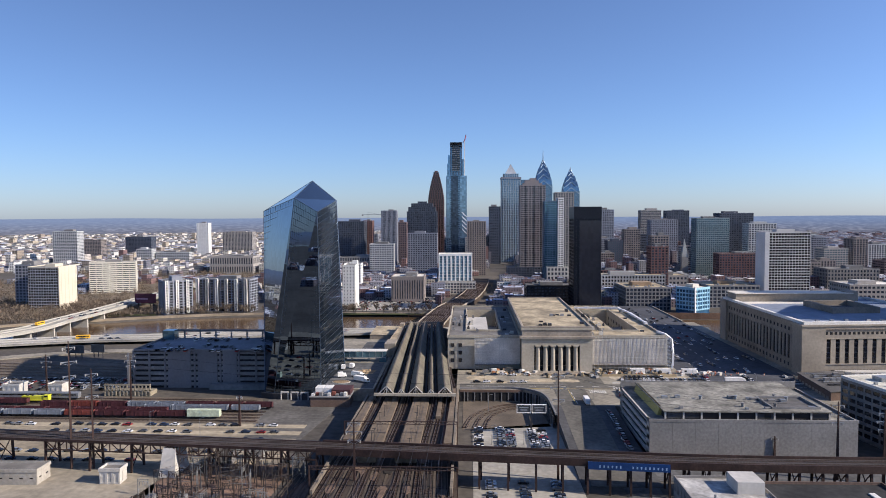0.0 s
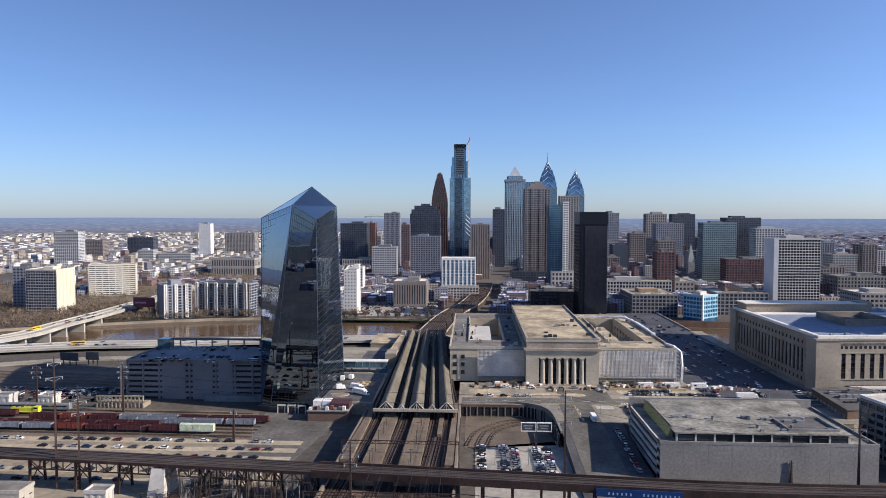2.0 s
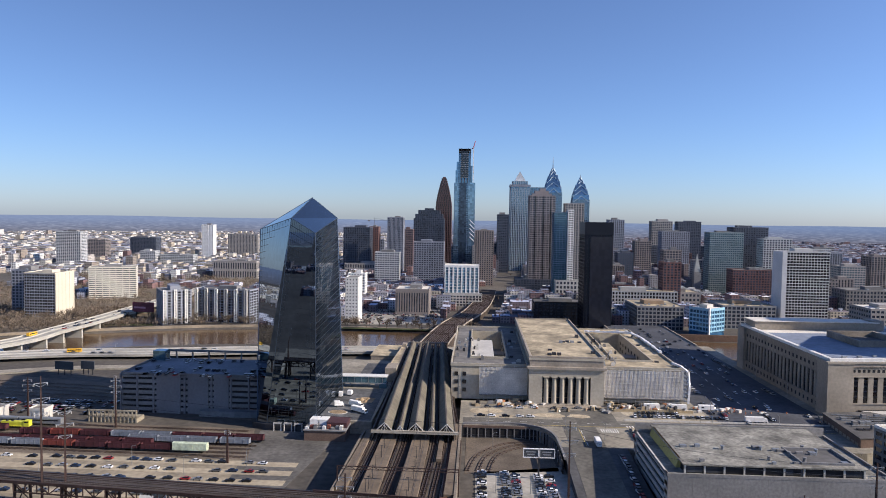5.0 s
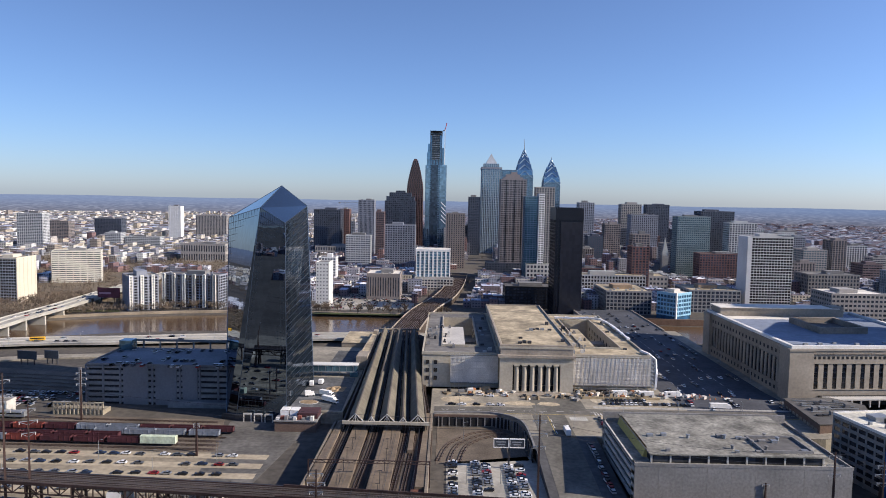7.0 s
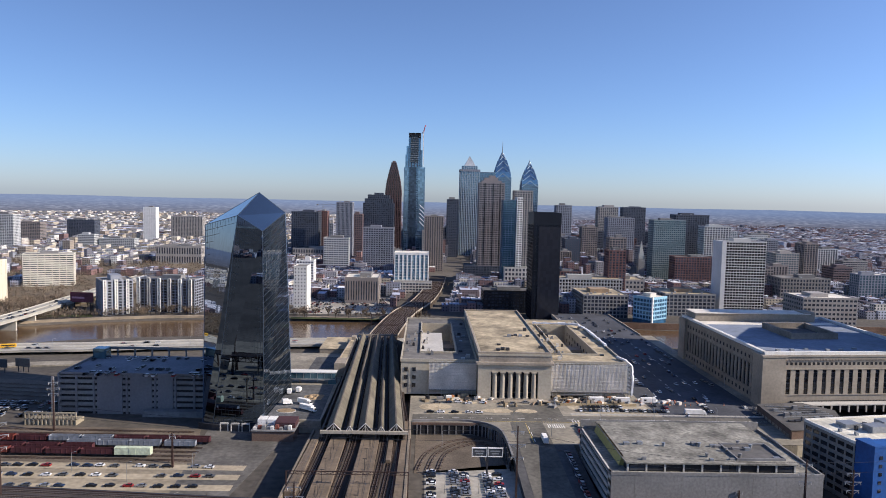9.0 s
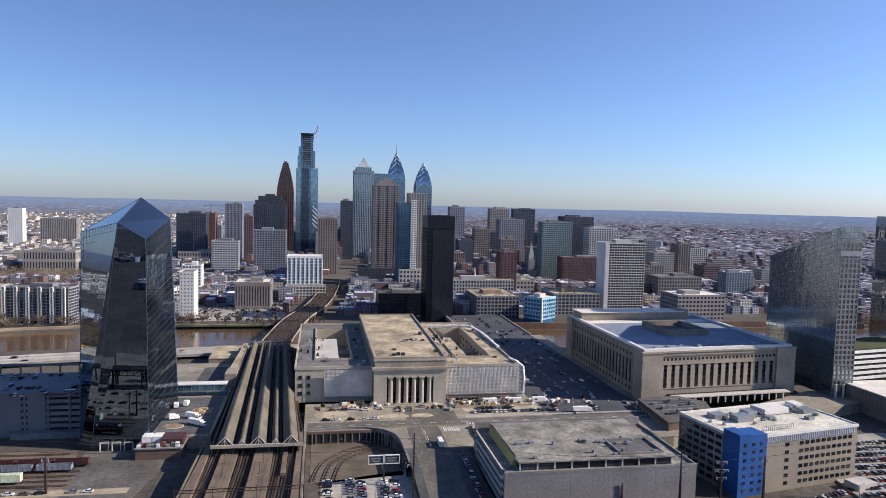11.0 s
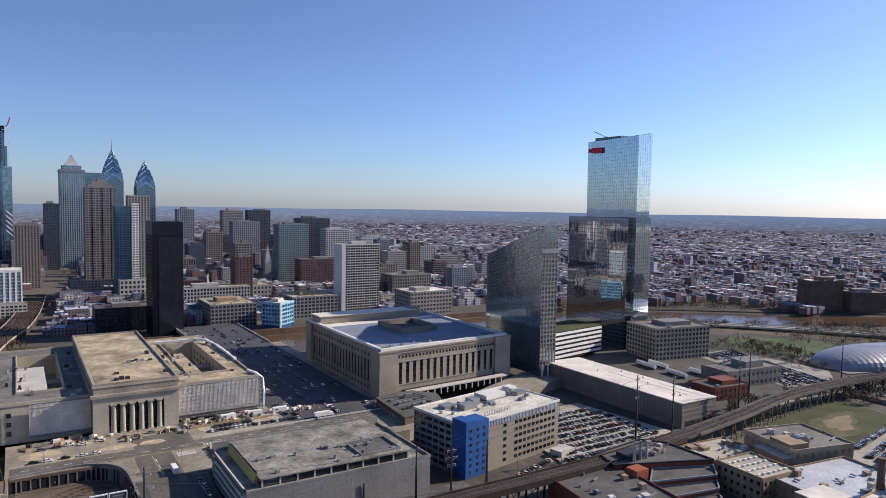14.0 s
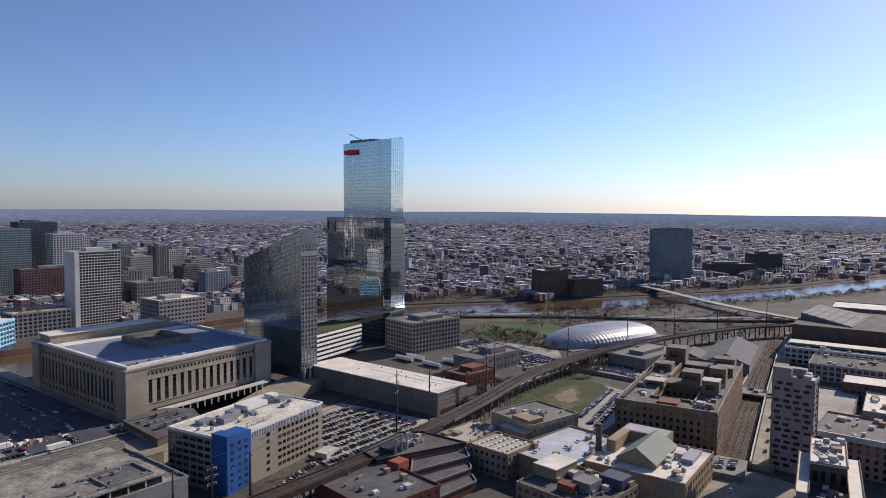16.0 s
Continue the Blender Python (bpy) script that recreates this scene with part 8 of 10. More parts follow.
# air-supported dome, playing fields
dome = Shape()
NU, NV = 64, 14
for i in range(NU + 1):
    for j in range(NV + 1):
        u, v = -1 + 2 * i / NU, math.pi * j / NV
        r_ = (1 - abs(u) ** 2.6) ** .5
        rib = 1 + (.008 if i % 2 else 0)
        dome.v.append((79 * u, 33 * r_ * math.cos(v) * rib, 17.5 * r_ * math.sin(v) ** .8 * rib))
for i in range(NU):
    for j in range(NV):
        a = i * (NV + 1) + j
        dome.f.append((a, a + NV + 1, a + NV + 2, a + 1))
        dome.m.append(0)
dm = thing("sports_dome", "silver ribbed air-supported sports dome", "sports dome", (692, 290, 0), deg=-17)
part("membrane", dome, DOMEF, dm)
part("anchor_wall", Shape().turned(0, 0, 150, 60, 0, .8), CONC, dm)
OCC.append((692, 290, 85))
fld = Shape().prism([(384, 226), (396, 205), (408, 182), (424, 185), (507, 199), (516, 207), (526, 238), (508, 246), (440, 240)], 0, .1)
solid("grass_field", fld, GRASS, "worn green winter playing field", "field")
dt = Shape()
pts = []
for k in range(28):
    a = 2 * math.pi * k / 28
    rr = 1 + .18 * math.sin(3 * a + 1) + .1 * math.sin(7 * a)
    pts.append((466 + 30 * rr * math.cos(a) * .95 + 6 * math.sin(a), 214 + 15 * rr * math.sin(a) + 6 * math.cos(a)))
dt.prism(pts, .1, .13)
d2 = Shape().prism([(466 + (x - 466) * .6 + 3, 214 + (y - 214) * .6) for x, y in pts], .13, .15)
solid("sandy_core", d2, DIRT, "palest trodden middle of the worn patch", "dirt patch")
solid("dirt_patch", dt, mat("thin_grass", (0.095, 0.09, 0.038), .95, var=.35, scale=.08, fine=.6), "bare sandy patch worn into the grass", "dirt patch")
tf = Shape().prism([(612, 398), (640, 360), (652, 345), (690, 348), (748, 366), (716, 408), (662, 440)], 0, .1)
solid("turf_field", tf, TURF, "pale green running field", "field")
ebank = Shape().prism([(640, 560), (720, 500), (800, 380), (830, 300), (800, 290), (760, 380), (690, 470), (620, 540)], 0, .08)
solid("scrub_bank", ebank, mat("dry_scrub", (0.11, 0.088, 0.052), .95, var=.4, scale=.04, fine=.5), "dry winter scrub along the tracks", "scrub")
lawn = Shape().prism([(-130, 700), (-130, 716), (30, 716), (30, 700)], 0, .1).prism([(1000, 520), (1040, 500), (1060, 515), (1010, 540)], 0, .1).prism([(-420, 700), (-340, 706), (-330, 690), (-400, 684)], 0, .1)
solid("river_lawn", lawn, GRASS, "strip of winter lawn by the river", "lawn")
pk_ = Shape().prism([(-900, 470), (-760, 1250), (-300, 1250), (-260, 900), (-300, 740), (-350, 692), (-440, 640), (-580, 556)], 0, .06)
solid("park_floor", pk_, mat("leaf_litter", (.17, .135, .09), .95, var=.4, scale=.02, fine=.2), "brown leaf litter under the park woods", "park")
rlot = Shape().prism([(-140, 728), (-146, 852), (-26, 868), (-26, 740)], 0, .08)
solid("riverside_lot", rlot, LOT, "riverside parking lot", "parking lot")

# ---- rail vehicles ----
def wagon(kind, body):
    t = thing("freight_car", {"gondola": "maroon open-top freight wagon", "grey": "grey ribbed hopper wagon", "box": "pale green-white boxcar on a siding", "red": "bright red open-top freight wagon"}[kind], "freight car", group="freight cars in the yard")
    L, w = 15.5, 3.0
    if kind == "box":
        part("body", Shape().box(-L / 2 - 1, L / 2 + 1, -w / 2, w / 2, 1.1, 4.6).prism([(-L / 2 - 1, -w / 2), (L / 2 + 1, -w / 2), (L / 2 + 1, w / 2), (-L / 2 - 1, w / 2)], 4.6, 4.9, top=[(-L / 2 - 1, -w / 4), (L / 2 + 1, -w / 4), (L / 2 + 1, w / 4), (-L / 2 - 1, w / 4)]), body, t)
        part("door", Shape().box(-1.6, 1.6, -w / 2 - .1, -w / 2, 1.2, 4.4), body, t)
    else:
        s = Shape()
        s.box(-L / 2, L / 2, -w / 2, -w / 2 + .15, 1.2, 3.6).box(-L / 2, L / 2, w / 2 - .15, w / 2, 1.2, 3.6).box(-L / 2, -L / 2 + .15, -w / 2, w / 2, 1.2, 3.6).box(L / 2 - .15, L / 2, -w / 2, w / 2, 1.2, 3.6)
        part("body", s, body, t)
        part("load_floor", Shape().box(-L / 2 + .1, L / 2 - .1, -w / 2 + .1, w / 2 - .1, 1.1, 2.2), RUST, t)
        rb = Shape().box(-.12, .12, -.12, 0, 1.2, 3.6).mesh("rib", [body])
        for k in range(7):
            x = -L / 2 + .5 + k * (L - 1) / 6
            cell_part(t, "rib", rb, (x, -w / 2, 0))
            cell_part(t, "rib", rb, (x, w / 2 + .12, 0))
    part("underframe", Shape().box(-L / 2 - .6, L / 2 + .6, -.5, .5, .8, 1.15), DSTEEL, t)
    for x in (-L / 2 + 2, L / 2 - 2):
        bg = Shape().box(x - 1.4, x + 1.4, -1.1, 1.1, .5, .8)
        for dx in (-.9, .9):
            for yy in (-.8, .72):
                bg.box(x + dx - .42, x + dx + .42, yy, yy + .08, .42, 1.2)
        part("bogie", bg, DSTEEL, t)
    return t


MAROON = mat("maroon_paint", (0.075, 0.022, 0.026), .7, var=.3, scale=.3)
HGREY = mat("hopper_grey", (0.22, 0.24, 0.27), .6, var=.25, scale=.3)
REDW = mat("wagon_red", (0.18, 0.042, 0.03), .65, var=.25, scale=.3)
BOXG = mat("boxcar_green_white", (0.52, 0.58, 0.42), .6, var=.2, scale=.4)
WAG = {"gondola": wagon("gondola", MAROON), "grey": wagon("grey", HGREY), "red": wagon("red", REDW), "box": wagon("box", BOXG)}
first = set()


def put(kind, x, y, z=0.45, deg=0):
    if kind in first:
        copy_thing(WAG[kind], pose(x, y, z, 0, 0, deg))
    else:
        first.add(kind)
        WAG[kind].matrix_basis = pose(x, y, z, 0, 0, deg)


for k, kd in enumerate(("grey", "grey", "grey", "grey", "red", "gondola", "gondola", "gondola", "box")):
    x = -266 + k * 17.0
    if kd == "box":
        x = -129.5
    put(kd, x, 313.9 + (x + 200) * -.02)
for k in range(7):
    put("gondola", -262 + k * 17, 319.4)
for k in range(4):
    put("grey", -160 + k * 15.6 + (k > 2) * 2, 325)
for k, kd in enumerate(("gondola", "red", "gondola", "grey", "grey", "gondola", "gondola", "gondola")):
    put(kd, -222 + k * 16.6, 331)
for k in range(4):
    put("gondola", -300 + k * 17, 336.5)


def locomotive(x, y, col, label):
    t = thing("locomotive", label, "locomotive", (x, y, .45))
    part("hood", Shape().box(-8, 5, -1.2, 1.2, 1.3, 3.6).box(-9, 8, -1.5, 1.5, 1.0, 1.4), col, t)
    part("cab", Shape().box(5, 8, -1.5, 1.5, 1.4, 4.2), col, t)
    part("cab_window", Shape().box(5.4, 7.6, -1.55, 1.55, 3.0, 3.8), GLASSD, t)
    for k in (-6, 5.5):
        part("bogie", Shape().box(k - 2, k + 2, -1.2, 1.2, .1, 1.0), DSTEEL, t)
    part("vent_fan", Shape().cyl(-5, 0, 3.6, 4.0, .7, 10).cyl(-2, 0, 3.6, 4.0, .7, 10), DSTEEL, t)


locomotive(-240, 342, YELL, "bright yellow-green yard locomotive")
locomotive(-345, 342, YELL, "yellow-green yard locomotive behind others")
for k in range(5):
    t = thing("passenger_coach", "silver passenger coach on a yard siding", "coach", (-330 + k * 25, 348.5, .45), group="silver coaches")
    part("body", Shape().box(-12, 12, -1.5, 1.5, 1, 3.8).prism([(-12, -1.5), (12, -1.5), (12, 1.5), (-12, 1.5)], 3.8, 4.2, top=[(-12, -.9), (12, -.9), (12, .9), (-12, .9)]), GSTEEL, t)
    part("window_strip", Shape().box(-10.5, 10.5, -1.55, 1.55, 2.4, 3.1), GLASSD, t)
    for x in (-8.5, 8.5):
        part("bogie", Shape().box(x - 1.5, x + 1.5, -1.1, 1.1, .2, 1), DSTEEL, t)

# ---- cars ----
PAINTS = [mat("car_black", (0.02, 0.02, 0.022), .25, .3), mat("car_white", (0.72, 0.72, 0.72), .3), mat("car_silver", (0.40, 0.41, 0.43), .3, .6), mat("car_navy", (0.03, 0.05, 0.10), .25, .3), mat("car_red", (0.30, 0.02, 0.02), .3, .2), mat("car_grey", (0.13, 0.135, 0.14), .3, .4)]
CNAME = ["black", "white", "silver", "navy blue", "dark red", "dark grey"]


def car_shapes():
    b = Shape()
    L, w = 2.25, .88
    prof = [(-L, .35), (L, .35), (L, .75), (L - .15, .85), (.95, .95), (-1.75, .98), (-L, .9)]
    b.add([(x, -w, z) for x, z in prof] + [(x, w, z) for x, z in prof], [tuple(range(7)), tuple(range(13, 6, -1))] + [(i, i + 7, (i + 1) % 7 + 7, (i + 1) % 7) for i in range(7)])
    c = Shape()
    c.hexa([(-1.85, -.82, .94), (1.05, -.82, .92), (1.05, .82, .92), (-1.85, .82, .94)], [(-1.25, -.66, 1.42), (.25, -.66, 1.44), (.25, .66, 1.44), (-1.25, .66, 1.42)])
    rf = Shape().hexa([(-1.22, -.68, 1.42), (.27, -.68, 1.43), (.27, .68, 1.43), (-1.22, .68, 1.42)], [(-1.15, -.6, 1.49), (.15, -.6, 1.49), (.15, .6, 1.49), (-1.15, .6, 1.49)])
    wh = Shape()
    n = 8
    wh.add([(.33 * math.cos(2 * math.pi * k / n), -.1, .33 * math.sin(2 * math.pi * k / n)) for k in range(n)] + [(.33 * math.cos(2 * math.pi * k / n), .1, .33 * math.sin(2 * math.pi * k / n)) for k in range(n)],
           [tuple(range(n)), tuple(range(2 * n - 1, n - 1, -1))] + [(k, (k + 1) % n, n + (k + 1) % n, n + k) for k in range(n)])
    return b, c, rf, wh


cb, cc, crf, cw = car_shapes()
wheel_me, cabin_me = cw.mesh("wheel", [TYRE]), cc.mesh("cabin_glass", [GLASSD])
CARS, used = [], set()
for i, p in enumerate(PAINTS):
    t = thing("car", CNAME[i] + " parked passenger car", "car", (0, 0, -50), group="parked cars")
    part("body", cb, p, t)
    part("cabin", cabin_me, GLASSD, t)
    part("car_roof", crf, p, t)
    for x in (-1.4, 1.45):
        for y in (-.8, .8):
            cell_part(t, "wheel", wheel_me, (x, y, .33))
    CARS.append(t)
rc = random.Random(5)
NCARS = 0
FAR = Shape()


def park(x, y, z=0.14, deg=0.0, far=False, share=(4, 5, 5, 2, 1, 3)):
    global NCARS
    i = rc.choices(range(6), share)[0]
    if far or NCARS >= 296:
        c, s = math.cos(radians(deg)), math.sin(radians(deg))
        for lo, hi, x0, x1, h0, h1 in ((.88, .86, -2.25, 2.25, .3, .95), (.8, .66, -1.7, .9, .95, 1.36), (.74, .66, -1.5, .6, 1.36, 1.5)):
            q = [(x + a * c - b_ * s, y + a * s + b_ * c) for a, b_ in ((x0, -lo), (x1, -lo), (x1, lo), (x0, lo))]
            FAR.prism(q, z + h0, z + h1, slot=1 if h0 == .95 else 0)
        return
    NCARS += 1
    m = pose(x, y, z, 0, 0, deg + rc.uniform(-1.5, 1.5))
    if i in used:
        copy_thing(CARS[i], m)
    else:
        used.add(i)
        CARS[i].matrix_basis = m


# staff strips in the yard
for y, xa, xb, step in ((300, -228, -80, 6.3), (289, -196, -78, 7.4), (277.5, -190, -86, 7.2), (260, -205, -92, 8.2), (249, -200, -120, 8.8)):
    x = xa
    while x < xb:
        if rc.random() < .86:
            park(x + rc.uniform(-.8, .8), y + rc.uniform(-.4, .4), .16, rc.choice((0, 180)), share=(8, 2, 2, 4, 2, 6))
        x += step
# lot by the sunken tracks
for x in (16, 26.5, 31.5, 42, 47):
    for k in range(14):
        y = 262 + k * 2.75
        if rc.random() < .82 and not (x > 40 and y > 296):
            park(x, y, .14, rc.choice((0, 180)))
for x in (20, 33, 46):
    for k in range(9):
        if rc.random() < .75:
            park(x, 204 + k * 3, .14, 0)
# station forecourt
for k in range(20):
    park(104 + k * 2.7, 374, ST + .05, 90)
    if k < 9:
        park(108 + k * 2.7, 381, ST + .05, 90)
for x in (27, 33, 39, 48, 60, 66, 74, 84, 20, 95):
    park(x, 386 + rc.uniform(-2, 2), ST + .05, rc.choice((0, 180)))
for x in (16, 22, 30, 38, 44):
    park(x, 367, ST + .05, 0)
for k in range(7):
    park(96 + rc.uniform(-.4, .4), 320 + k * 4.4, ST + .05, 80)
for k in range(104):
    park(rc.choice((152, 158, 166, 174, 182, 190, 198, 206)) + rc.uniform(-1, 1), rc.uniform(366, 700), ST + .1, 90)
for k in range(16):
    park(83 + rc.uniform(-.3, .3), 262 + k * 3.0, .3 + (262 + k * 3.0 - 226) * .0745, 100)
# the big southern lot
rows_ = [(262 + k * 8.2) for k in range(9)]
for i, y in enumerate((243, 250.5, 258.5, 266, 274, 281.5, 290, 297.5, 306, 314)):
    x = 262 + (y - 243) * .24
    while x < 344:
        if rc.random() < .9:
            park(x, y, 1.05, 90)
        x += 2.75
for k in range(16):
    park(222 + k * 2.8, 246 + k * .9, .12, 100)
# rows beside the playing field
for (xa, ya), (xb, yb), dg in (((427, 183), (503, 195), 118), ((418, 171), (497, 186), 118), ((416, 165), (494, 180), 62)):
    for k in range(27):
        if rc.random() < .93:
            park(xa + (xb - xa) * k / 26, ya + (yb - ya) * k / 26, .16, dg)
# rows on the parking deck beyond the field
for (xa, ya), (xb, yb), n in (((566, 257), (574, 215), 15), ((574, 215), (563, 192), 9), ((548, 244), (552, 214), 11), ((552, 214), (545, 187), 10)):
    for k in range(n):
        park(xa + (xb - xa) * k / n, ya + (yb - ya) * k / n, 3.1, rc.choice((8, 188)))
for k in range(5):
    park(388 + k * 2.9, 74 + k * .5, 3.2, 99)
    park(386 + k * 2.9, 80 + k * .5, 3.2, 99)
for k in range(4):
    park(555 + (k % 2) * 6, 92 + k * 5, 4.2, 100)
for x, y in ((428, 66), (447, 69), (470, 74), (500, 79), (530, 84), (590, 93), (365, 68)):
    park(x, y, 3.15 if x > 400 else .16, 9)
# lots beside the dome
for q in range(7):
    for k in range(40):
        t_ = k / 39
        if rc.random() < .86:
            park(533 + q * 6.4 + t_ * 34 - (1 - t_) * 2, 287 + t_ * 104 - q * 1.5 * (1 - t_), .14, rc.choice((160, -20)), far=True)
for k in range(70):
    park(rc.uniform(880, 1000), rc.choice((232, 238, 248, 254)) - rc.uniform(0, 3), .14, 60, far=True)
for k in range(330):
    park(rc.uniform(-138, -32), rc.choice((738, 744, 756, 762, 774, 780, 792, 798, 810, 816, 830, 838, 848)), .12, 90, far=True)
for k in range(60):
    park(rc.uniform(-196, -116), rc.choice((376, 381, 390, 396, 412, 418)), 23.3, 90, far=True)
for k in range(120):
    park(rc.uniform(-300, -206), rc.choice((371, 376, 383, 388, 396)), .14, 90, far=True)
for line, z, n in (([(-520, 450), (-340, 520), (-260, 536), (-170, 556), (-40, 572)], 4.05, 26), ([(560, 580), (665, 540), (800, 395), (890, 250), (1000, 130)], 3.05, 44), ([(-381, 600), (-380, 660), (-383, 740), (-390, 830)], 8.9, 24)):
    L = smooth_line(line, 10)
    for k in range(n):
        i = rc.randrange(len(L) - 1)
        dx, dy = L[i + 1][0] - L[i][0], L[i + 1][1] - L[i][1]
        q = math.hypot(dx, dy)
        o = rc.choice((-7, -3.5, 3.5, 7))
        park(L[i][0] - dy / q * o, L[i][1] + dx / q * o, z, math.degrees(math.atan2(dy, dx)), far=True)
tagged(part("distant_cars", FAR, [mat("distant_car_paint", (.2, .2, .2), .3, .3, var=.05, island=True, tint=[(.03, .03, .035), (.7, .7, .7), (.5, .5, .5), (.55, .55, .55), (.3, .31, .33), (.03, .045, .09), (.10, .10, .11), (.02, .02, .02), (.4, .4, .41), (.06, .06, .065), (.16, .16, .17), (.25, .03, .03), (.03, .03, .03)]), GLASSD]), "many cars parked or queued farther off", "cars", kind="stuff")


def truck(x, y, z, deg, label, box=WHITE, L=7.5, name="box_truck"):
    t = thing(name, label, "truck" if name == "box_truck" else "bus", (x, y, z), deg=deg)
    part("cargo_box", Shape().box(-L / 2, L / 2 - 1.8, -1.2, 1.2, .8, 3.4), box, t)
    part("cab", Shape().hexa([(L / 2 - 1.7, -1.1, .6), (L / 2 + .6, -1.1, .6), (L / 2 + .6, 1.1, .6), (L / 2 - 1.7, 1.1, .6)], [(L / 2 - 1.7, -1.05, 2.6), (L / 2 - .1, -1.05, 2.6), (L / 2 - .1, 1.05, 2.6), (L / 2 - 1.7, 1.05, 2.6)]), WHITE, t)
    part("windscreen", Shape().hexa([(L / 2 + .3, -.95, 1.5), (L / 2 + .36, -.95, 1.5), (L / 2 + .36, .95, 1.5), (L / 2 + .3, .95, 1.5)], [(L / 2 - .02, -.9, 2.45), (L / 2 + .04, -.9, 2.45), (L / 2 + .04, .9, 2.45), (L / 2 - .02, .9, 2.45)]), GLASSD, t)
    for a in (-L / 2 + 1.3, L / 2 - .6):
        for b_ in (-1.1, 1.1):
            w_ = cell_part(t, "wheel", wheel_me, (a, b_, .45))
            w_.scale = (1.4, 1.4, 1.4)


truck(74, 322, ST + .05, 90, "white city bus turning on the forecourt street", L=10, name="bus")
truck(170, 369, ST + .05, 0, "white city bus waiting by the station", L=12, name="bus")
for x, y, d in ((-71, 400, 95), (-66, 404, 85), (-68, 378, 20)):
    truck(x, y, ST + .06, d, "white box truck parked on the plaza", L=5.2)
truck(-54, 367, ST + .06, -35, "long white bus on the drop-off plaza", L=11, name="bus")
truck(-58, 379, ST + .06, -30, "white bus standing on the drop-off plaza", L=9, name="bus")
for x, y in ((489, 382), (476, 352), (496, 344), (478, 386)):
    t = thing("tank_trailer", "long white rounded trailer in the yard", "trailer", (x, y, 0), deg=84, group="white trailers")
    tk = Shape()
    n = 12
    tk.add([(-11, 1.9 * math.cos(2 * math.pi * k / n), 2.6 + 1.9 * math.sin(2 * math.pi * k / n)) for k in range(n)] + [(11, 1.9 * math.cos(2 * math.pi * k / n), 2.6 + 1.9 * math.sin(2 * math.pi * k / n)) for k in range(n)],
           [tuple(range(n)), tuple(range(2 * n - 1, n - 1, -1))] + [(k, (k + 1) % n, n + (k + 1) % n, n + k) for k in range(n)])
    part("tank", tk, WHITE, t)
    part("chassis", Shape().box(-10, 10, -1, 1, .4, 1.0), DSTEEL, t)
    part("end_cap", Shape().box(11, 11.4, -1.2, 1.2, 1.6, 3.8), DARKW, t)
for x, y, d in ((-385, 572, 88), (-377, 640, 90), (-318, 526, 20)):
    t = thing("yellow_bus", "long yellow bus on the expressway", "bus", (x, y, 8.3 if x < -380 else 4.05), deg=d, group="yellow buses")
    part("body", Shape().box(-5.5, 5.5, -1.25, 1.25, .5, 3.0).box(-5.3, 5.0, -1.1, 1.1, 3.0, 3.2), mat("bus_yellow", (.75, .42, .03), .5), t)
    part("window_strip", Shape().box(-5, 4.8, -1.28, 1.28, 1.7, 2.5), GLASSD, t)
    for a in (-3.5, 3.5):
        for b_ in (-1.15, 1.15):
            cell_part(t, "wheel", wheel_me, (a, b_, .4))

# ---- poles, lamps, wires, signs ----
def lattice_pole(x, y, h, arms=((.92, 7, .9), (.8, 6, .8)), deg=0, z0=0):
    t = thing("transmission_pole", "tall dark steel transmission pole with cross arms", "pole", (x, y, z0), deg=deg, group="railway transmission poles")
    s = Shape()
    s.box(-.45, .45, -.45, .45, 0, h * .25)
    s.hexa([(-.42, -.42, h * .25), (.42, -.42, h * .25), (.42, .42, h * .25), (-.42, .42, h * .25)], [(-.2, -.2, h), (.2, -.2, h), (.2, .2, h), (-.2, .2, h)])
    part("mast", s, RUST, t)
    for f, w, d in arms:
        a = Shape().beam((-w / 2, 0, h * f), (w / 2, 0, h * f), .25).beam((-w / 2, 0, h * f), (0, 0, h * f - 1.6), .15).beam((w / 2, 0, h * f), (0, 0, h * f - 1.6), .15)
        part("cross_arm", a, GSTEEL, t)
        for k in (-1, 1):
            part("insulator", Shape().cyl(k * w * .46, 0, h * f - 1.1, h * f - .1, .14, 6), CONCL, t)
    return t


for x, y, h, d in ((-158, 239, 55, 40), (-149, 240, 43, 30), (47.5, 233, 45, 0), (304.5, 240, 46, 20), (330, 236, 45, 20), (447, 266, 43, 20), (-32.5, 214, 30, 0), (-108, 305, 15, 0), (-187, 348, 28, 10), (196, 264, 17, 0),
                   (415, 252, 42, 20), (560, 262, 42, 20), (640, 240, 40, 0), (700, 215, 40, 0), (760, 190, 38, 0), (820, 155, 38, 0), (-240, 352, 26, 0), (-106, 300, 16, 0), (143.5, 255, 11.5, 0), (160, 236, 32, 0), (176, 232, 30, 0), (206, 246, 24, 0)):
    lattice_pole(x, y, h, deg=d, arms=((.95, 5, .8), (.84, 6.5, .9), (.73, 5, .8)) if h > 25 else ((.94, 3, .8),))


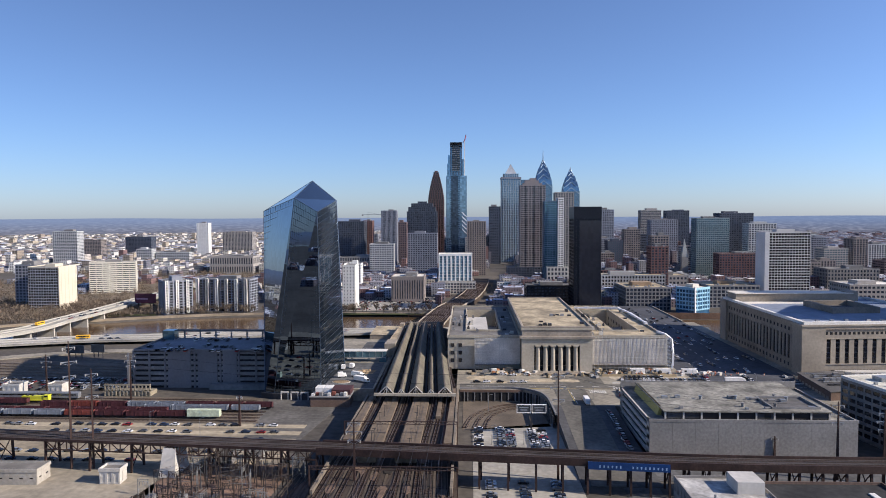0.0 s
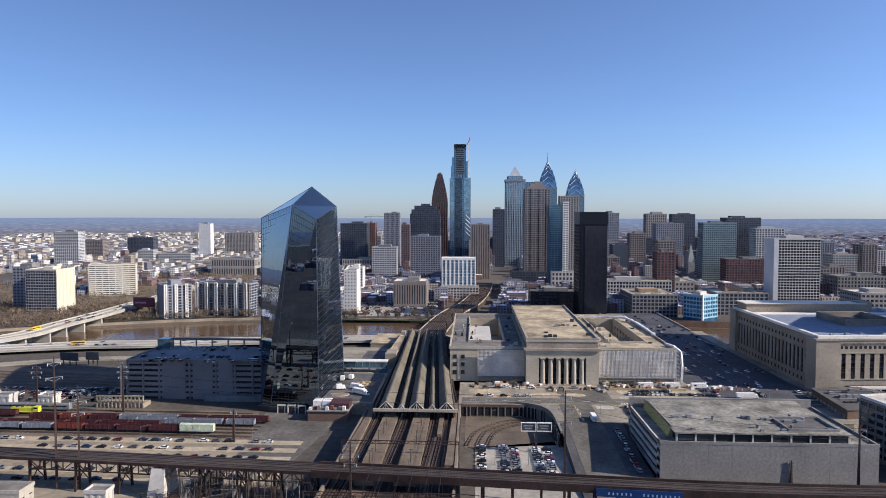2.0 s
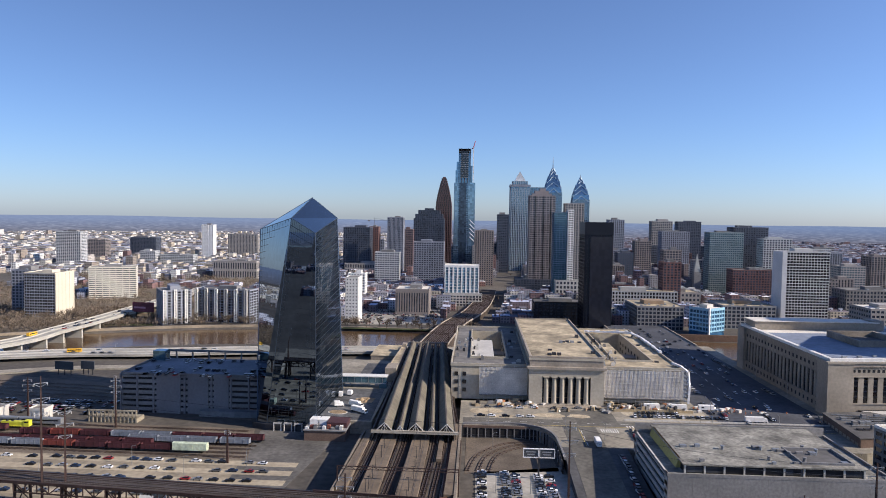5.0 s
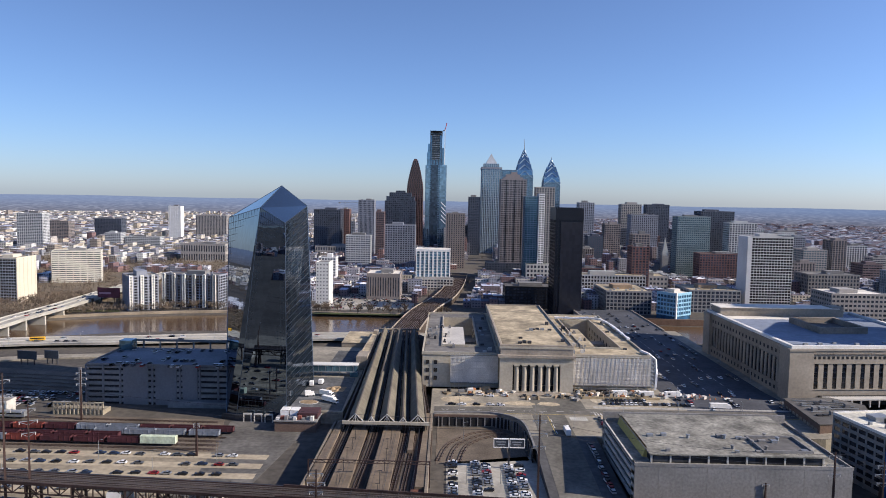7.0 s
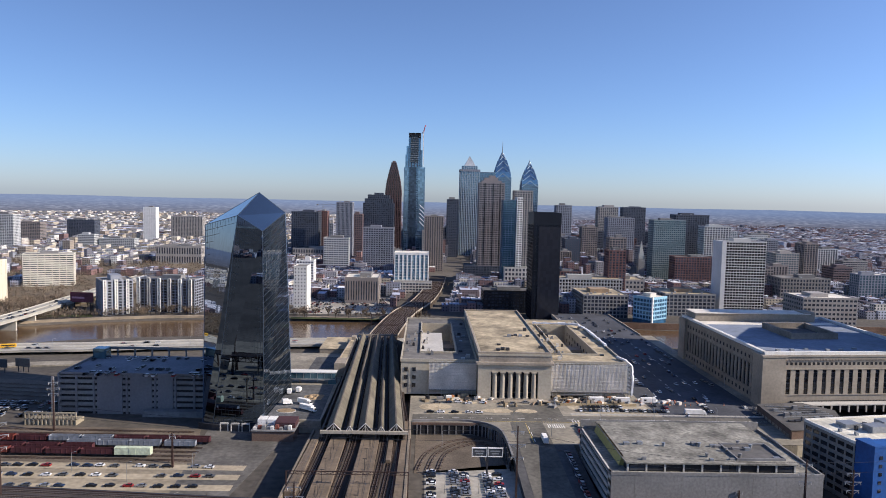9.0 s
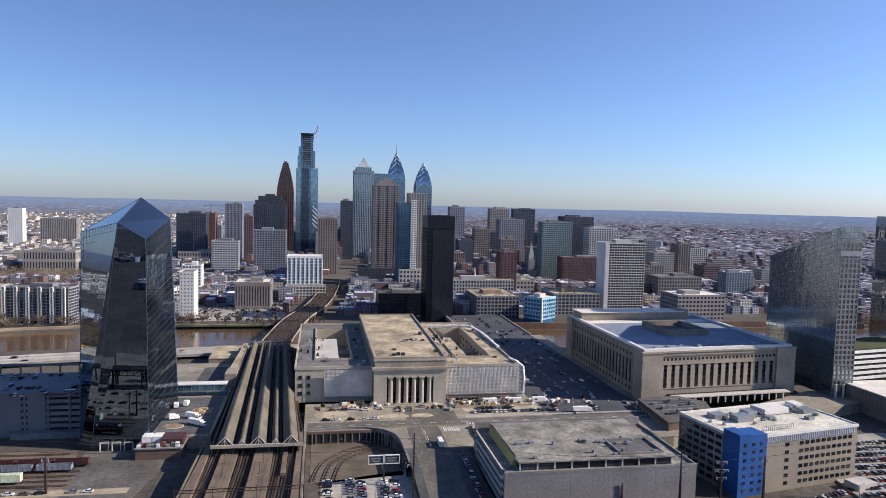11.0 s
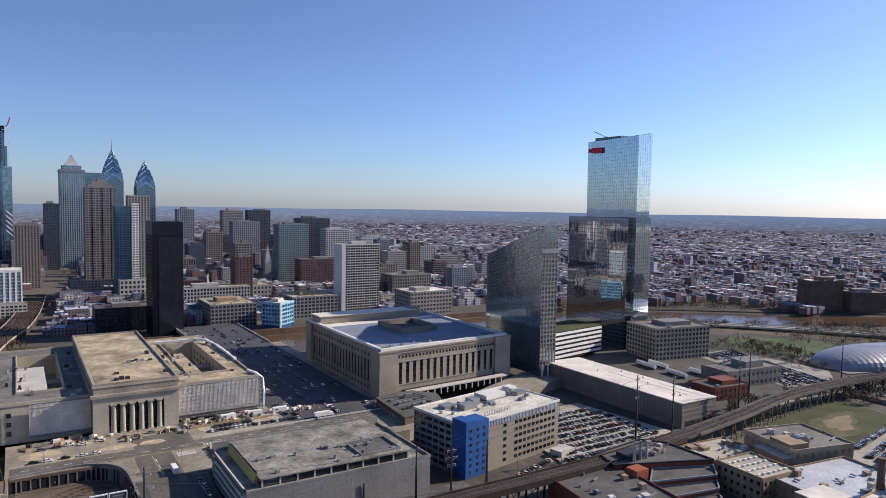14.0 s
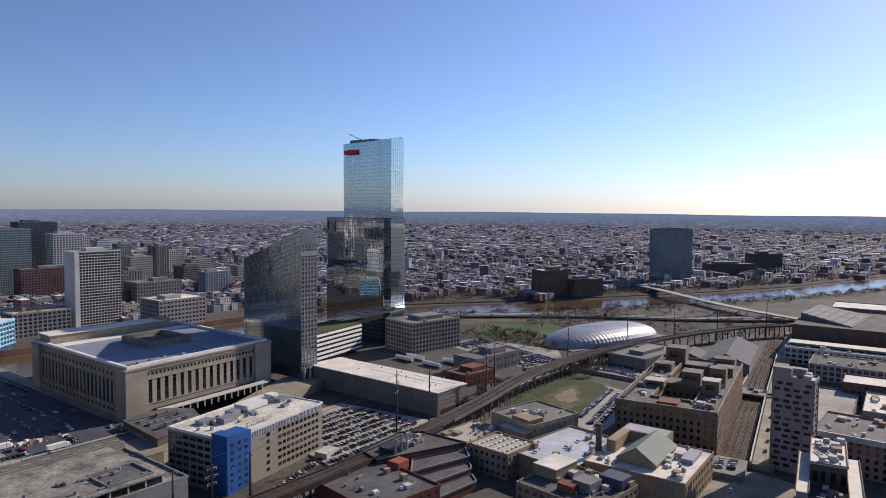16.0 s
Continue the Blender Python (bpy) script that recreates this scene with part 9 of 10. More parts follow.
def catenary(x0, x1, y, z, h=8.5):
    t = thing("catenary_gantry", "rusty overhead-wire gantry across the tracks", "gantry", (0, 0, 0), group="overhead line gantries")
    for x in (x0, x1):
        part("post", Shape().box(x - .25, x + .25, y - .25, y + .25, z - 3, z + h), RUST, t)
    s = Shape()
    s.box(x0, x1, y - .15, y + .15, z + h - .3, z + h).box(x0, x1, y - .15, y + .15, z + h - 1.5, z + h - 1.3)
    n = max(4, int((x1 - x0) / 2.5))
    for k in range(n):
        a, b_ = x0 + (x1 - x0) * k / n, x0 + (x1 - x0) * (k + 1) / n
        s.beam((a, y, z + h - .2 - (1.2 if k % 2 else 0)), (b_, y, z + h - .2 - (0 if k % 2 else 1.2)), .15)
    part("beam", s, RUST, t)


for y, xa, xb in ((100, -52, 12), (140, -51, 10), (176, -50, 8), (206, -48, 7), (262, -45, 6)):
    catenary(xa, xb, y, 6.3)
for y, xa, xb in ((590, -45, -12), (640, -40, -8), (690, -32, 2), (740, -24, 10), (800, -10, 22), (860, 0, 30)):
    catenary(xa, xb, y, 8)
wires = Shape()
for x in (-39, -34.5, -27.5, -23, -16, -11, -5, 0):
    for y0, y1 in ((100, 140), (140, 176), (176, 206), (206, 262), (262, 314)):
        wires.beam((x, y0, 13.2), (x, y1, 13.2), .07).beam((x, y0, 14.3), (x, (y0 + y1) / 2, 13.5), .06).beam((x, (y0 + y1) / 2, 13.5), (x, y1, 14.3), .06)
for a, b_ in (((-158, 239, 52), (47.5, 233, 43)), ((47.5, 233, 43), (160, 236, 31)), ((160, 236, 31), (304.5, 240, 44)), ((330, 236, 43), (415, 252, 40)), ((415, 252, 40), (447, 266, 41)), ((447, 266, 41), (560, 262, 40)), ((560, 262, 40), (640, 240, 38))):
    for dz in (0, -4):
        pa, pb = Vector(a), Vector(b_)
        prev = pa + Vector((0, 0, dz))
        for k in range(1, 9):
            u = k / 8
            q = pa.lerp(pb, u) + Vector((0, 0, dz - 4 * u * (1 - u) * 3.5))
            wires.beam(prev, q, .09)
            prev = q
tagged(part("overhead_wires", wires, DSTEEL), "thin dark overhead wires between the poles", "wires", kind="stuff")


def street_lamp(x, y, z, deg, h=9):
    t = thing("street_lamp", "slim grey street lamp with a curved arm", "street lamp", (x, y, z), deg=deg, group="street lamps")
    part("pole", Shape().cyl(0, 0, 0, h, .14, 6, .09), GSTEEL, t)
    part("arm", Shape().beam((0, 0, h), (1.6, 0, h + .4), .1), GSTEEL, t)
    part("lamp_head", Shape().box(1.4, 2.2, -.15, .15, h + .32, h + .5), GSTEEL, t)


for x, y, z, d in ((60, 340, ST, 0), (60, 326, ST, 0), (79, 330, ST, 180), (20, 351.5, ST, 90), (110, 351, ST, 90), (140, 351, ST, 90), (175, 351, ST, 90), (146, 420, ST, 0), (146, 460, ST, 0), (146, 500, ST, 0), (146, 540, ST, 0),
                   (146, 580, ST, 0), (214, 430, ST, 180), (214, 480, ST, 180), (214, 530, ST, 180), (110, 384, ST, 0), (150, 384, ST, 0), (22, 275, 0, 0), (37, 275, 0, 0), (22, 330, 0, 0), (275, 262, 1, 0), (300, 290, 1, 0), (325, 260, 1, 0), (310, 310, 1, 0), (230, 252, 0, 0), (255, 246, 0, 0),
                   (-150, 294, 0, 0), (-120, 283, 0, 0), (-180, 270, 0, 0), (-95, 295, 0, 0), (-330, 508, 4, 0), (-280, 520, 4, 0), (-230, 532, 4, 0), (-180, 542, 4, 0)):
    street_lamp(x, y, z, d)

lamp_ = thing("platform_lamp", "thin dark lamp post on the train platform", "lamp post", (-31, 250, 8.9), group="platform lamps")
part("pole", Shape().cyl(0, 0, 0, 5.5, .12, 6, .08), DSTEEL, lamp_)
part("crossbar", Shape().box(-.9, .9, -.06, .06, 5.3, 5.45), DSTEEL, lamp_)
for k in range(1, 12):
    copy_thing(lamp_, pose((-31, -14)[k % 2] + (k % 3) * .4, 240 + (k // 2) * 12.5, 8.9))

# billboards facing the street
sg = thing("billboard", "pair of dark billboard frames with white borders", "billboard", (0, 0, 0))
for x0, x1 in ((35, 41.6), (42.4, 49)):
    part("panel", Shape().box(x0, x1, 291.6, 292, 10.6, 14.4), mat("dark_panel", (.06, .065, .07), .4), sg)
    f_ = Shape()
    for q in ((x0 - .25, x1 + .25, 10.35, 10.7), (x0 - .25, x1 + .25, 14.3, 14.65)):
        f_.box(q[0], q[1], 291.3, 292.1, q[2], q[3])
    f_.box(x0 - .25, x0 + .05, 291.3, 292.1, 10.6, 14.4).box(x1 - .05, x1 + .25, 291.3, 292.1, 10.6, 14.4)
    part("border", f_, WHITE, sg)
    part("lettering", Shape().box(x0 + 1, x1 - 1, 291.5, 291.6, 12.8, 13.3).box(x0 + 1.6, x1 - 1.6, 291.5, 291.6, 11.6, 12.1), GSTEEL, sg)
part("post", Shape().box(41.6, 42.4, 292, 292.8, 0, 11), DSTEEL, sg)
for x, y, w, lab in ((-289, 465, 15, "a"), (-273, 468, 11, "b")):
    t = thing("roadside_billboard", "dark roadside billboard on steel legs", "billboard", (x, y, 0), deg=-8, group="roadside billboards")
    part("panel", Shape().box(-w / 2, w / 2, -.3, .3, 4, 10), mat("dark_panel", (.06, .065, .07), .4) if lab != "c" else mat("magenta_panel", (.16, .02, .09), .5), t)
    for k in (-.35, 0, .35):
        part("leg", Shape().box(k * w - .25, k * w + .25, .3, .8, 0, 9), DSTEEL, t)
    if lab == "c":
        part("lettering", Shape().box(-8, 6, -.4, -.3, 9.6, 11).box(-7, 8, -.4, -.3, 7.6, 8.6), WHITE, t)

# small yard buildings and the loading platform
for nm, lb, x, y, w, d, h, dg, wl_ in (("yard_office", "low tan yard office with a grey roof", -187, 221, 50, 9, 5.4, 1, mat("grey_tan_wall", (.36, .33, .28), .9, var=.2)), ("yard_shed", "small white block shed", -133, 223, 8, 6, 5.4, 1, CONCL), ("relay_hut", "small grey relay hut", -95, 246, 7, 5, 4, 0, CONC), ("relay_hut", "small pale relay hut", -82, 252, 6, 4, 3.4, 0, WHITEC),
                                  ("yard_store", "pale flat-roofed store in the yard", -262, 352, 10, 8, 7, 0, CONCL), ("yard_store", "pale flat-roofed store in the yard", -236, 353, 9, 8, 7, 0, CONCL)):
    block(nm, lb, x, y, w, d, h, deg=dg, core=GLASSD if w > 20 else wl_, grid=wl_, floors=1, bays=max(3, int(w / 4)), band=.9 if w > 20 else .3, pier=.62 if w > 20 else .4, roof=ROOFG, pent=False, category="shed", depth=.15)
wf = thing("ruined_wall", "long roofless wall with square openings", "wall", (-208, 357, 0))
for k in range(13):
    part("pier_block", Shape().box(k * 2.3, k * 2.3 + .7, 0, .7, 0, 6.4), mat("weathered_tan_frame", (.30, .26, .19), .9, var=.3), wf)
part("top_beam", Shape().box(0, 28.3, 0, .8, 6.4, 7.2).box(0, 28.3, 0, .8, 3.2, 3.8).box(0, 28.3, .8, 9, 0, 2.5), MATS["weathered_tan_frame"], wf)
lp = thing("loading_platform", "brick loading platform with white roof by the tracks", "loading dock", (-72, 336, 0))
part("base", Shape().box(-6, 16, 0, 16, 0, 5.5), BRICKB, lp)
part("canopy", Shape().box(-6.5, 16.5, -.5, 16, 5.5, 6.1), CONCD, lp)
part("container", Shape().box(-5, -.4, 8.5, 15, 6.1, 9), WHITE, lp)
part("container", Shape().box(.2, 4.8, 8.5, 15, 6.1, 9), WHITE, lp)
part("container_side", Shape().box(5.2, 16, 4, 15, 6.1, 9), mat("dark_maroon_box", (.07, .03, .035), .8, var=.3), lp)
for k in range(9):
    part("crate", Shape().box(-5.6 + k * 2.3, -3.9 + k * 2.3, .6 + k % 2, 2.8 + k % 2, 6.1, 7.2 + (k % 3) * .5), (WHITEC, BRICKR, CONCD, GSTEEL)[k % 4], lp)
sk_ = thing("skywalk", "glazed pedestrian bridge between tower and station", "footbridge", (0, 0, 0))
part("tube", Shape().box(-78, -46, 424, 430, 10.4, 14.2), GLASST, sk_)
part("roof", Shape().box(-78.5, -45.4, 423.4, 430.6, 14.2, 14.8), WHITEC, sk_)
part("floor_edge", Shape().box(-78, -46, 423.7, 430.3, 9.8, 10.4), GSTEEL, sk_)
part("stair_tower", Shape().box(-50.5, -45.6, 423, 431, ST, 9.8), GLASST, sk_)
for k in range(7):
    part("post", Shape().box(-76 + k * 4.6, -75.8 + k * 4.6, 423.8, 424, 10.4, 14.2), GSTEEL, sk_)
for x in (-70, -58):
    part("leg", Shape().box(x - .5, x + .5, 426.5, 427.5, ST, 9.8), GSTEEL, sk_)
strip = thing("platform_building", "long low tan building beside the train sheds", "building", (0, 0, 0))
part("body", Shape().prism([(-48.6, 458), (-41.9, 458), (-43.4, 528), (-47.4, 528)], 6, 14.2), LIMED, strip)
part("roof", Shape().prism([(-48.2, 458.2), (-42.3, 458.2), (-43.7, 527.8), (-47, 527.8)], 14.2, 14.5), ROOFT, strip)
part("parapet", Shape().beam((-48.5, 458, 14.5), (-47.3, 528, 14.5), .5, .9).beam((-42, 458, 14.5), (-43.5, 528, 14.5), .5, .9), LIMED, strip)
for nm, x0, x1, y0, y1, h, m_ in (("low_station_annex", -70, -50, 513, 558, 10, ROOFT),):
    t = thing(nm, "low pale annex beside the train sheds", "annex", (0, 0, 0))
    part("body", Shape().box(x0, x1, y0, y1, 0, h), LIMED, t)
    part("roof", Shape().box(x0 - .3, x1 + .3, y0 - .3, y1 + .3, h, h + .4), m_, t)

# substation yard
sub = thing("substation", "dense rusty lattice of a railway substation", "substation", (0, 0, 0))
rs_ = random.Random(41)
for gx in range(10):
    for gy in range(10):
        x, y = -114 + gx * 5.2 + gy * 1.0 + rs_.uniform(-1, 1), 170 + gy * 8.2 + rs_.uniform(-1.5, 1.5)
        h, w_ = rs_.uniform(5.5, 11.5), rs_.uniform(3.5, 6.5)
        g = Shape()
        g.box(-.13, .13, -.13, .13, 0, h).box(w_ - .13, w_ + .13, -.13, .13, 0, h * rs_.uniform(.7, 1))
        g.beam((0, 0, h - .4), (w_, 0, h - .4), .18).beam((0, 0, h - 1.2), (w_, 0, h - 1.3), .12).beam((0, 0, h * .6), (.6, 8, h * .62), .12).beam((0, 0, h - .6), (rs_.uniform(-2, 2), 8, h - 1.6), .1)
        for k in range(4):
            u = w_ * k / 4
            g.beam((u, 0, h - 1.2 + .8 * (k % 2)), (u + w_ / 4, 0, h - .4 - .8 * (k % 2)), .08)
            g.cyl(u + .6, 0, h - 2.6, h - 1.2, .16, 5)
        g.beam((0, 0, .2), (w_ / 2, 0, h * .5), .1).beam((w_ / 2, 0, h * .5), (w_, 0, .2), .1)
        b_ = part("frame_bay", g, mat("substation_steel", (.075, .06, .052), .7, .3, var=.4) if (gx + gy) % 4 else mat("galvanised_frame", (.26, .26, .25), .6, .4, var=.3), sub)
        b_.matrix_basis = pose(x, y, 0, 0, 0, rs_.choice((0, 0, 90)) + rs_.uniform(-22, 22))
for k in range(8):
    x, y = -108 + (k % 4) * 12, 184 + (k // 4) * 22
    part("transformer", Shape().box(x - 1.5, x + 1.5, y - 1.2, y + 1.2, 0, 3.2).cyl(x - .7, y, 3.2, 4.6, .22, 6).cyl(x + .7, y, 3.2, 4.6, .22, 6), CONCD, sub)

# forecourt works: barriers, fence panels, material heaps
for k in range(46):
    x, y = rc.uniform(98, 196), rc.uniform(385, 396)
    t = thing("site_barrel", "orange traffic barrel on the work site", "traffic barrel", (x, y, ST), group="work site barrels")
    part("barrel", Shape().cyl(0, 0, 0, 1.1, .35, 8, .28), ORANGE, t)
    part("band", Shape().cyl(0, 0, .5, .75, .36, 8), WHITE, t)
for k in range(26):
    x, y = rc.uniform(14, 190), rc.uniform(386, 398)
    t = thing("material_stack", "stack of pale building material", "building material", (x, y, ST), deg=rc.uniform(0, 90), group="building material")
    a, b_, c_ = rc.uniform(.8, 2.4), rc.uniform(.6, 1.4), rc.uniform(.5, 1.8)
    part("pallet", Shape().box(-a, a, -b_, b_, 0, .2), BRICKT, t)
    part("load", Shape().box(-a * .95, a * .95, -b_ * .9, b_ * .9, .2, .2 + c_), rc.choice((WHITEC, CONCL, BRICKT, GSTEEL)), t)
for k in range(3):
    t = thing("site_trailer", "white site office trailer", "site office", (118 + k * 16, 392, ST), group="site trailers")
    part("body", Shape().box(-4.5, 4.5, -1.3, 1.3, .5, 3.2), WHITE, t)
    part("window", Shape().box(-3, -1.5, -1.35, -1.3, 1.6, 2.5), GLASSD, t)
    part("skid", Shape().box(-4.2, 4.2, -1, 1, 0, .5), DSTEEL, t)
fence = thing("site_fence", "low concrete barrier line along the forecourt", "barrier", (0, 0, 0))
bar = Shape().hexa([(-1.4, -.3, 0), (1.4, -.3, 0), (1.4, .3, 0), (-1.4, .3, 0)], [(-1.4, -.1, .85), (1.4, -.1, .85), (1.4, .1, .85), (-1.4, .1, .85)]).mesh("barrier_block", [CONCL])
for k in range(44):
    cell_part(fence, "barrier_block", bar, (98 + k * 3.0, 366.2, ST))
rail_ = thing("deck_railing", "dark railing along the street edge", "railing", (0, 0, 0))
for k in range(60):
    part("post", Shape().box(92 + k * 2 - .06, 92 + k * 2 + .06, 317.9, 318, ST, ST + 1.2), DSTEEL, rail_) if k % 3 == 0 else None
part("top_rail", Shape().box(92, 212, 317.9, 318, ST + 1.1, ST + 1.2), DSTEEL, rail_)
# dark elevated transit structure beside the post office
el = thing("elevated_walkway", "dark brick retaining structure with arched bays", "retaining structure", (0, 0, 0))
part("wall", Shape().prism([(206, 330), (210, 376), (238, 380), (250, 366), (240, 338)], 0, ST + 4.5), BRICKB, el)
part("deck_top", Shape().prism([(205.5, 329.5), (209.5, 376.5), (238.3, 380.5), (250.5, 366), (240.5, 337.5)], ST + 4.5, ST + 5), ROOFD, el)
for k in range(11):
    y = 334 + k * 4.7
    x = 206 + (y - 330) * .091
    part("arch_bay", Shape().box(x - .25, x - .1, y - 1.4, y + 1.4, 5.6, 8.6), LIMED, el)
for k in range(14):
    a_, b_ = 213 + (k * 7.3) % 28, 344 + (k * 11.7) % 28
    part("roof_plant", Shape().box(a_ - 1.2, a_ + 1.6, b_ - .9, b_ + 1.1, ST + 5, ST + 5.8 + (k % 3) * .6), (DSTEEL, GSTEEL, CONCD)[k % 3], el)
for k in range(5):
    part("roof_pipe", Shape().beam((212, 350 + k * 5.2, ST + 5.5), (242, 354 + k * 3.4, ST + 5.5), .5), GSTEEL, el)

# ---- winter trees ----
def tree(seed, h=10):
    r = random.Random(seed)
    t = thing("bare_tree", "leafless brown winter tree with fine twigs", "tree", (0, 0, -60), group="bare winter trees")
    tr, tw_ = Shape(), Shape()
    tr.cyl(0, 0, 0, h * .35, .28, 6, .2)
    for k in range(8):
        a = 2 * math.pi * k / 8 + r.uniform(-.3, .3)
        z0 = h * r.uniform(.25, .4)
        p = Vector((0, 0, z0))
        q = Vector((math.cos(a) * h * r.uniform(.15, .3), math.sin(a) * h * r.uniform(.15, .3), h * r.uniform(.55, .85)))
        tr.beam(p, q, .18)
        for j in range(26):
            b0 = p.lerp(q, r.uniform(.35, 1))
            d = Vector((r.gauss(0, 1), r.gauss(0, 1), r.uniform(.1, 1.4))).normalized() * h * r.uniform(.1, .24)
            side = Vector((r.gauss(0, 1), r.gauss(0, 1), r.gauss(0, .5))).normalized() * .11
            tw_.add([b0 - side, b0 + side, b0 + d], [(0, 1, 2)])
    part("trunk", tr, BARK, t)
    part("crown", tw_, TWIG, t)
    return t


TREES = [tree(s_, 9 + s_ % 4) for s_ in range(4)]
placed = 0
rt = random.Random(21)
spots = []
for k in range(70):
    spots.append((rt.uniform(-470, -230), rt.uniform(706, 722)))
for k in range(40):
    spots.append((rt.uniform(-130, 20), rt.uniform(704, 724)))
for k in range(30):
    spots.append((rt.uniform(395, 545), rt.uniform(256, 268) + rt.uniform(-4, 4)))
for k in range(26):
    spots.append((rt.uniform(-420, -330), rt.uniform(735, 800)))
for k in range(20):
    spots.append((rt.uniform(604, 650), rt.uniform(330, 400)))
for i, (x, y) in enumerate(spots):
    m = pose(x, y, 0, 0, 0, rt.uniform(0, 360))
    if i < 4:
        TREES[i].matrix_basis = m
    else:
        c_ = copy_thing(TREES[i % 4], m)
        s_ = rt.uniform(.7, 1.25)
        c_.scale = (s_, s_, s_)

# far woods and street trees as one brushy mass
wood = Shape()
for k in range(10700):
    if k < 1500:
        x = rt.uniform(-820, -395)
        y = rt.uniform(700 + min(0, x + 395) * .62, 790)
    elif k < 3900:
        x, y = rt.uniform(-760, -250), rt.uniform(740, 1260)
    elif k < 7200:
        i = rt.randrange(30, len(RIVER) - 4)
        ax, ay = RIVER[i]
        bx, by = RIVER[i + 1]
        q = math.hypot(bx - ax, by - ay)
        o = rt.choice((rt.uniform(56, 130), rt.uniform(56, 110), -rt.uniform(58, 84)))
        x, y = ax - (by - ay) / q * o + rt.uniform(-25, 25), ay + (bx - ax) / q * o
    elif k < 7700:
        i = rt.choice([q for q in range(len(RIVER) - 1) if -470 < RIVER[q][0] < -120])
        ax, ay = RIVER[i]
        bx, by = RIVER[i + 1]
        q = math.hypot(bx - ax, by - ay)
        o, f_ = rt.choice((rt.uniform(57, 66), rt.uniform(70, 82))), rt.random()
        x, y = ax + (bx - ax) * f_ - (by - ay) / q * o, ay + (by - ay) * f_ + (bx - ax) / q * o
    elif k < 8400:
        x, y = rt.choice(((rt.uniform(600, 660), rt.uniform(300, 420)), (rt.uniform(750, 960), rt.uniform(150, 330)), (rt.uniform(520, 640), rt.uniform(225, 262)), (rt.uniform(700, 860), rt.uniform(330, 420))))
    else:
        x, y = rt.uniform(-1400, 2600), rt.uniform(900, 2600)
    if any((x - a) ** 2 + (y - b_) ** 2 < (c_ * .8) ** 2 for a, b_, c_ in OCC) or (y < 760 and abs(river_side(x, y)) < 54):
        continue
    h, w = rt.uniform(6, 12), rt.uniform(3, 5.5)
    for j in range(16):
        c0 = Vector((x + rt.gauss(0, w * .4), y + rt.gauss(0, w * .4), h * rt.uniform(.3, .7)))
        d = Vector((rt.gauss(0, .7), rt.gauss(0, .7), rt.uniform(.3, 1))).normalized() * rt.uniform(2, 4)
        sd = Vector((rt.gauss(0, 1), rt.gauss(0, 1), .2)).normalized() * rt.uniform(.25, .5)
        wood.add([tuple(c0 - sd), tuple(c0 + sd), tuple(c0 + d)], [(0, 1, 2)])
    wood.add([(x - .2, y, 0), (x + .2, y, 0), (x, y, h * .6)], [(0, 1, 2)])
me_ = bpy.data.meshes.new("bare_woods")
me_.from_pydata([tuple(p) for p in wood.v], [], wood.f)
me_.materials.append(TWIG)
tagged(new("bare_woods", me_), "brushy leafless winter woods and street trees", "woods", kind="stuff")


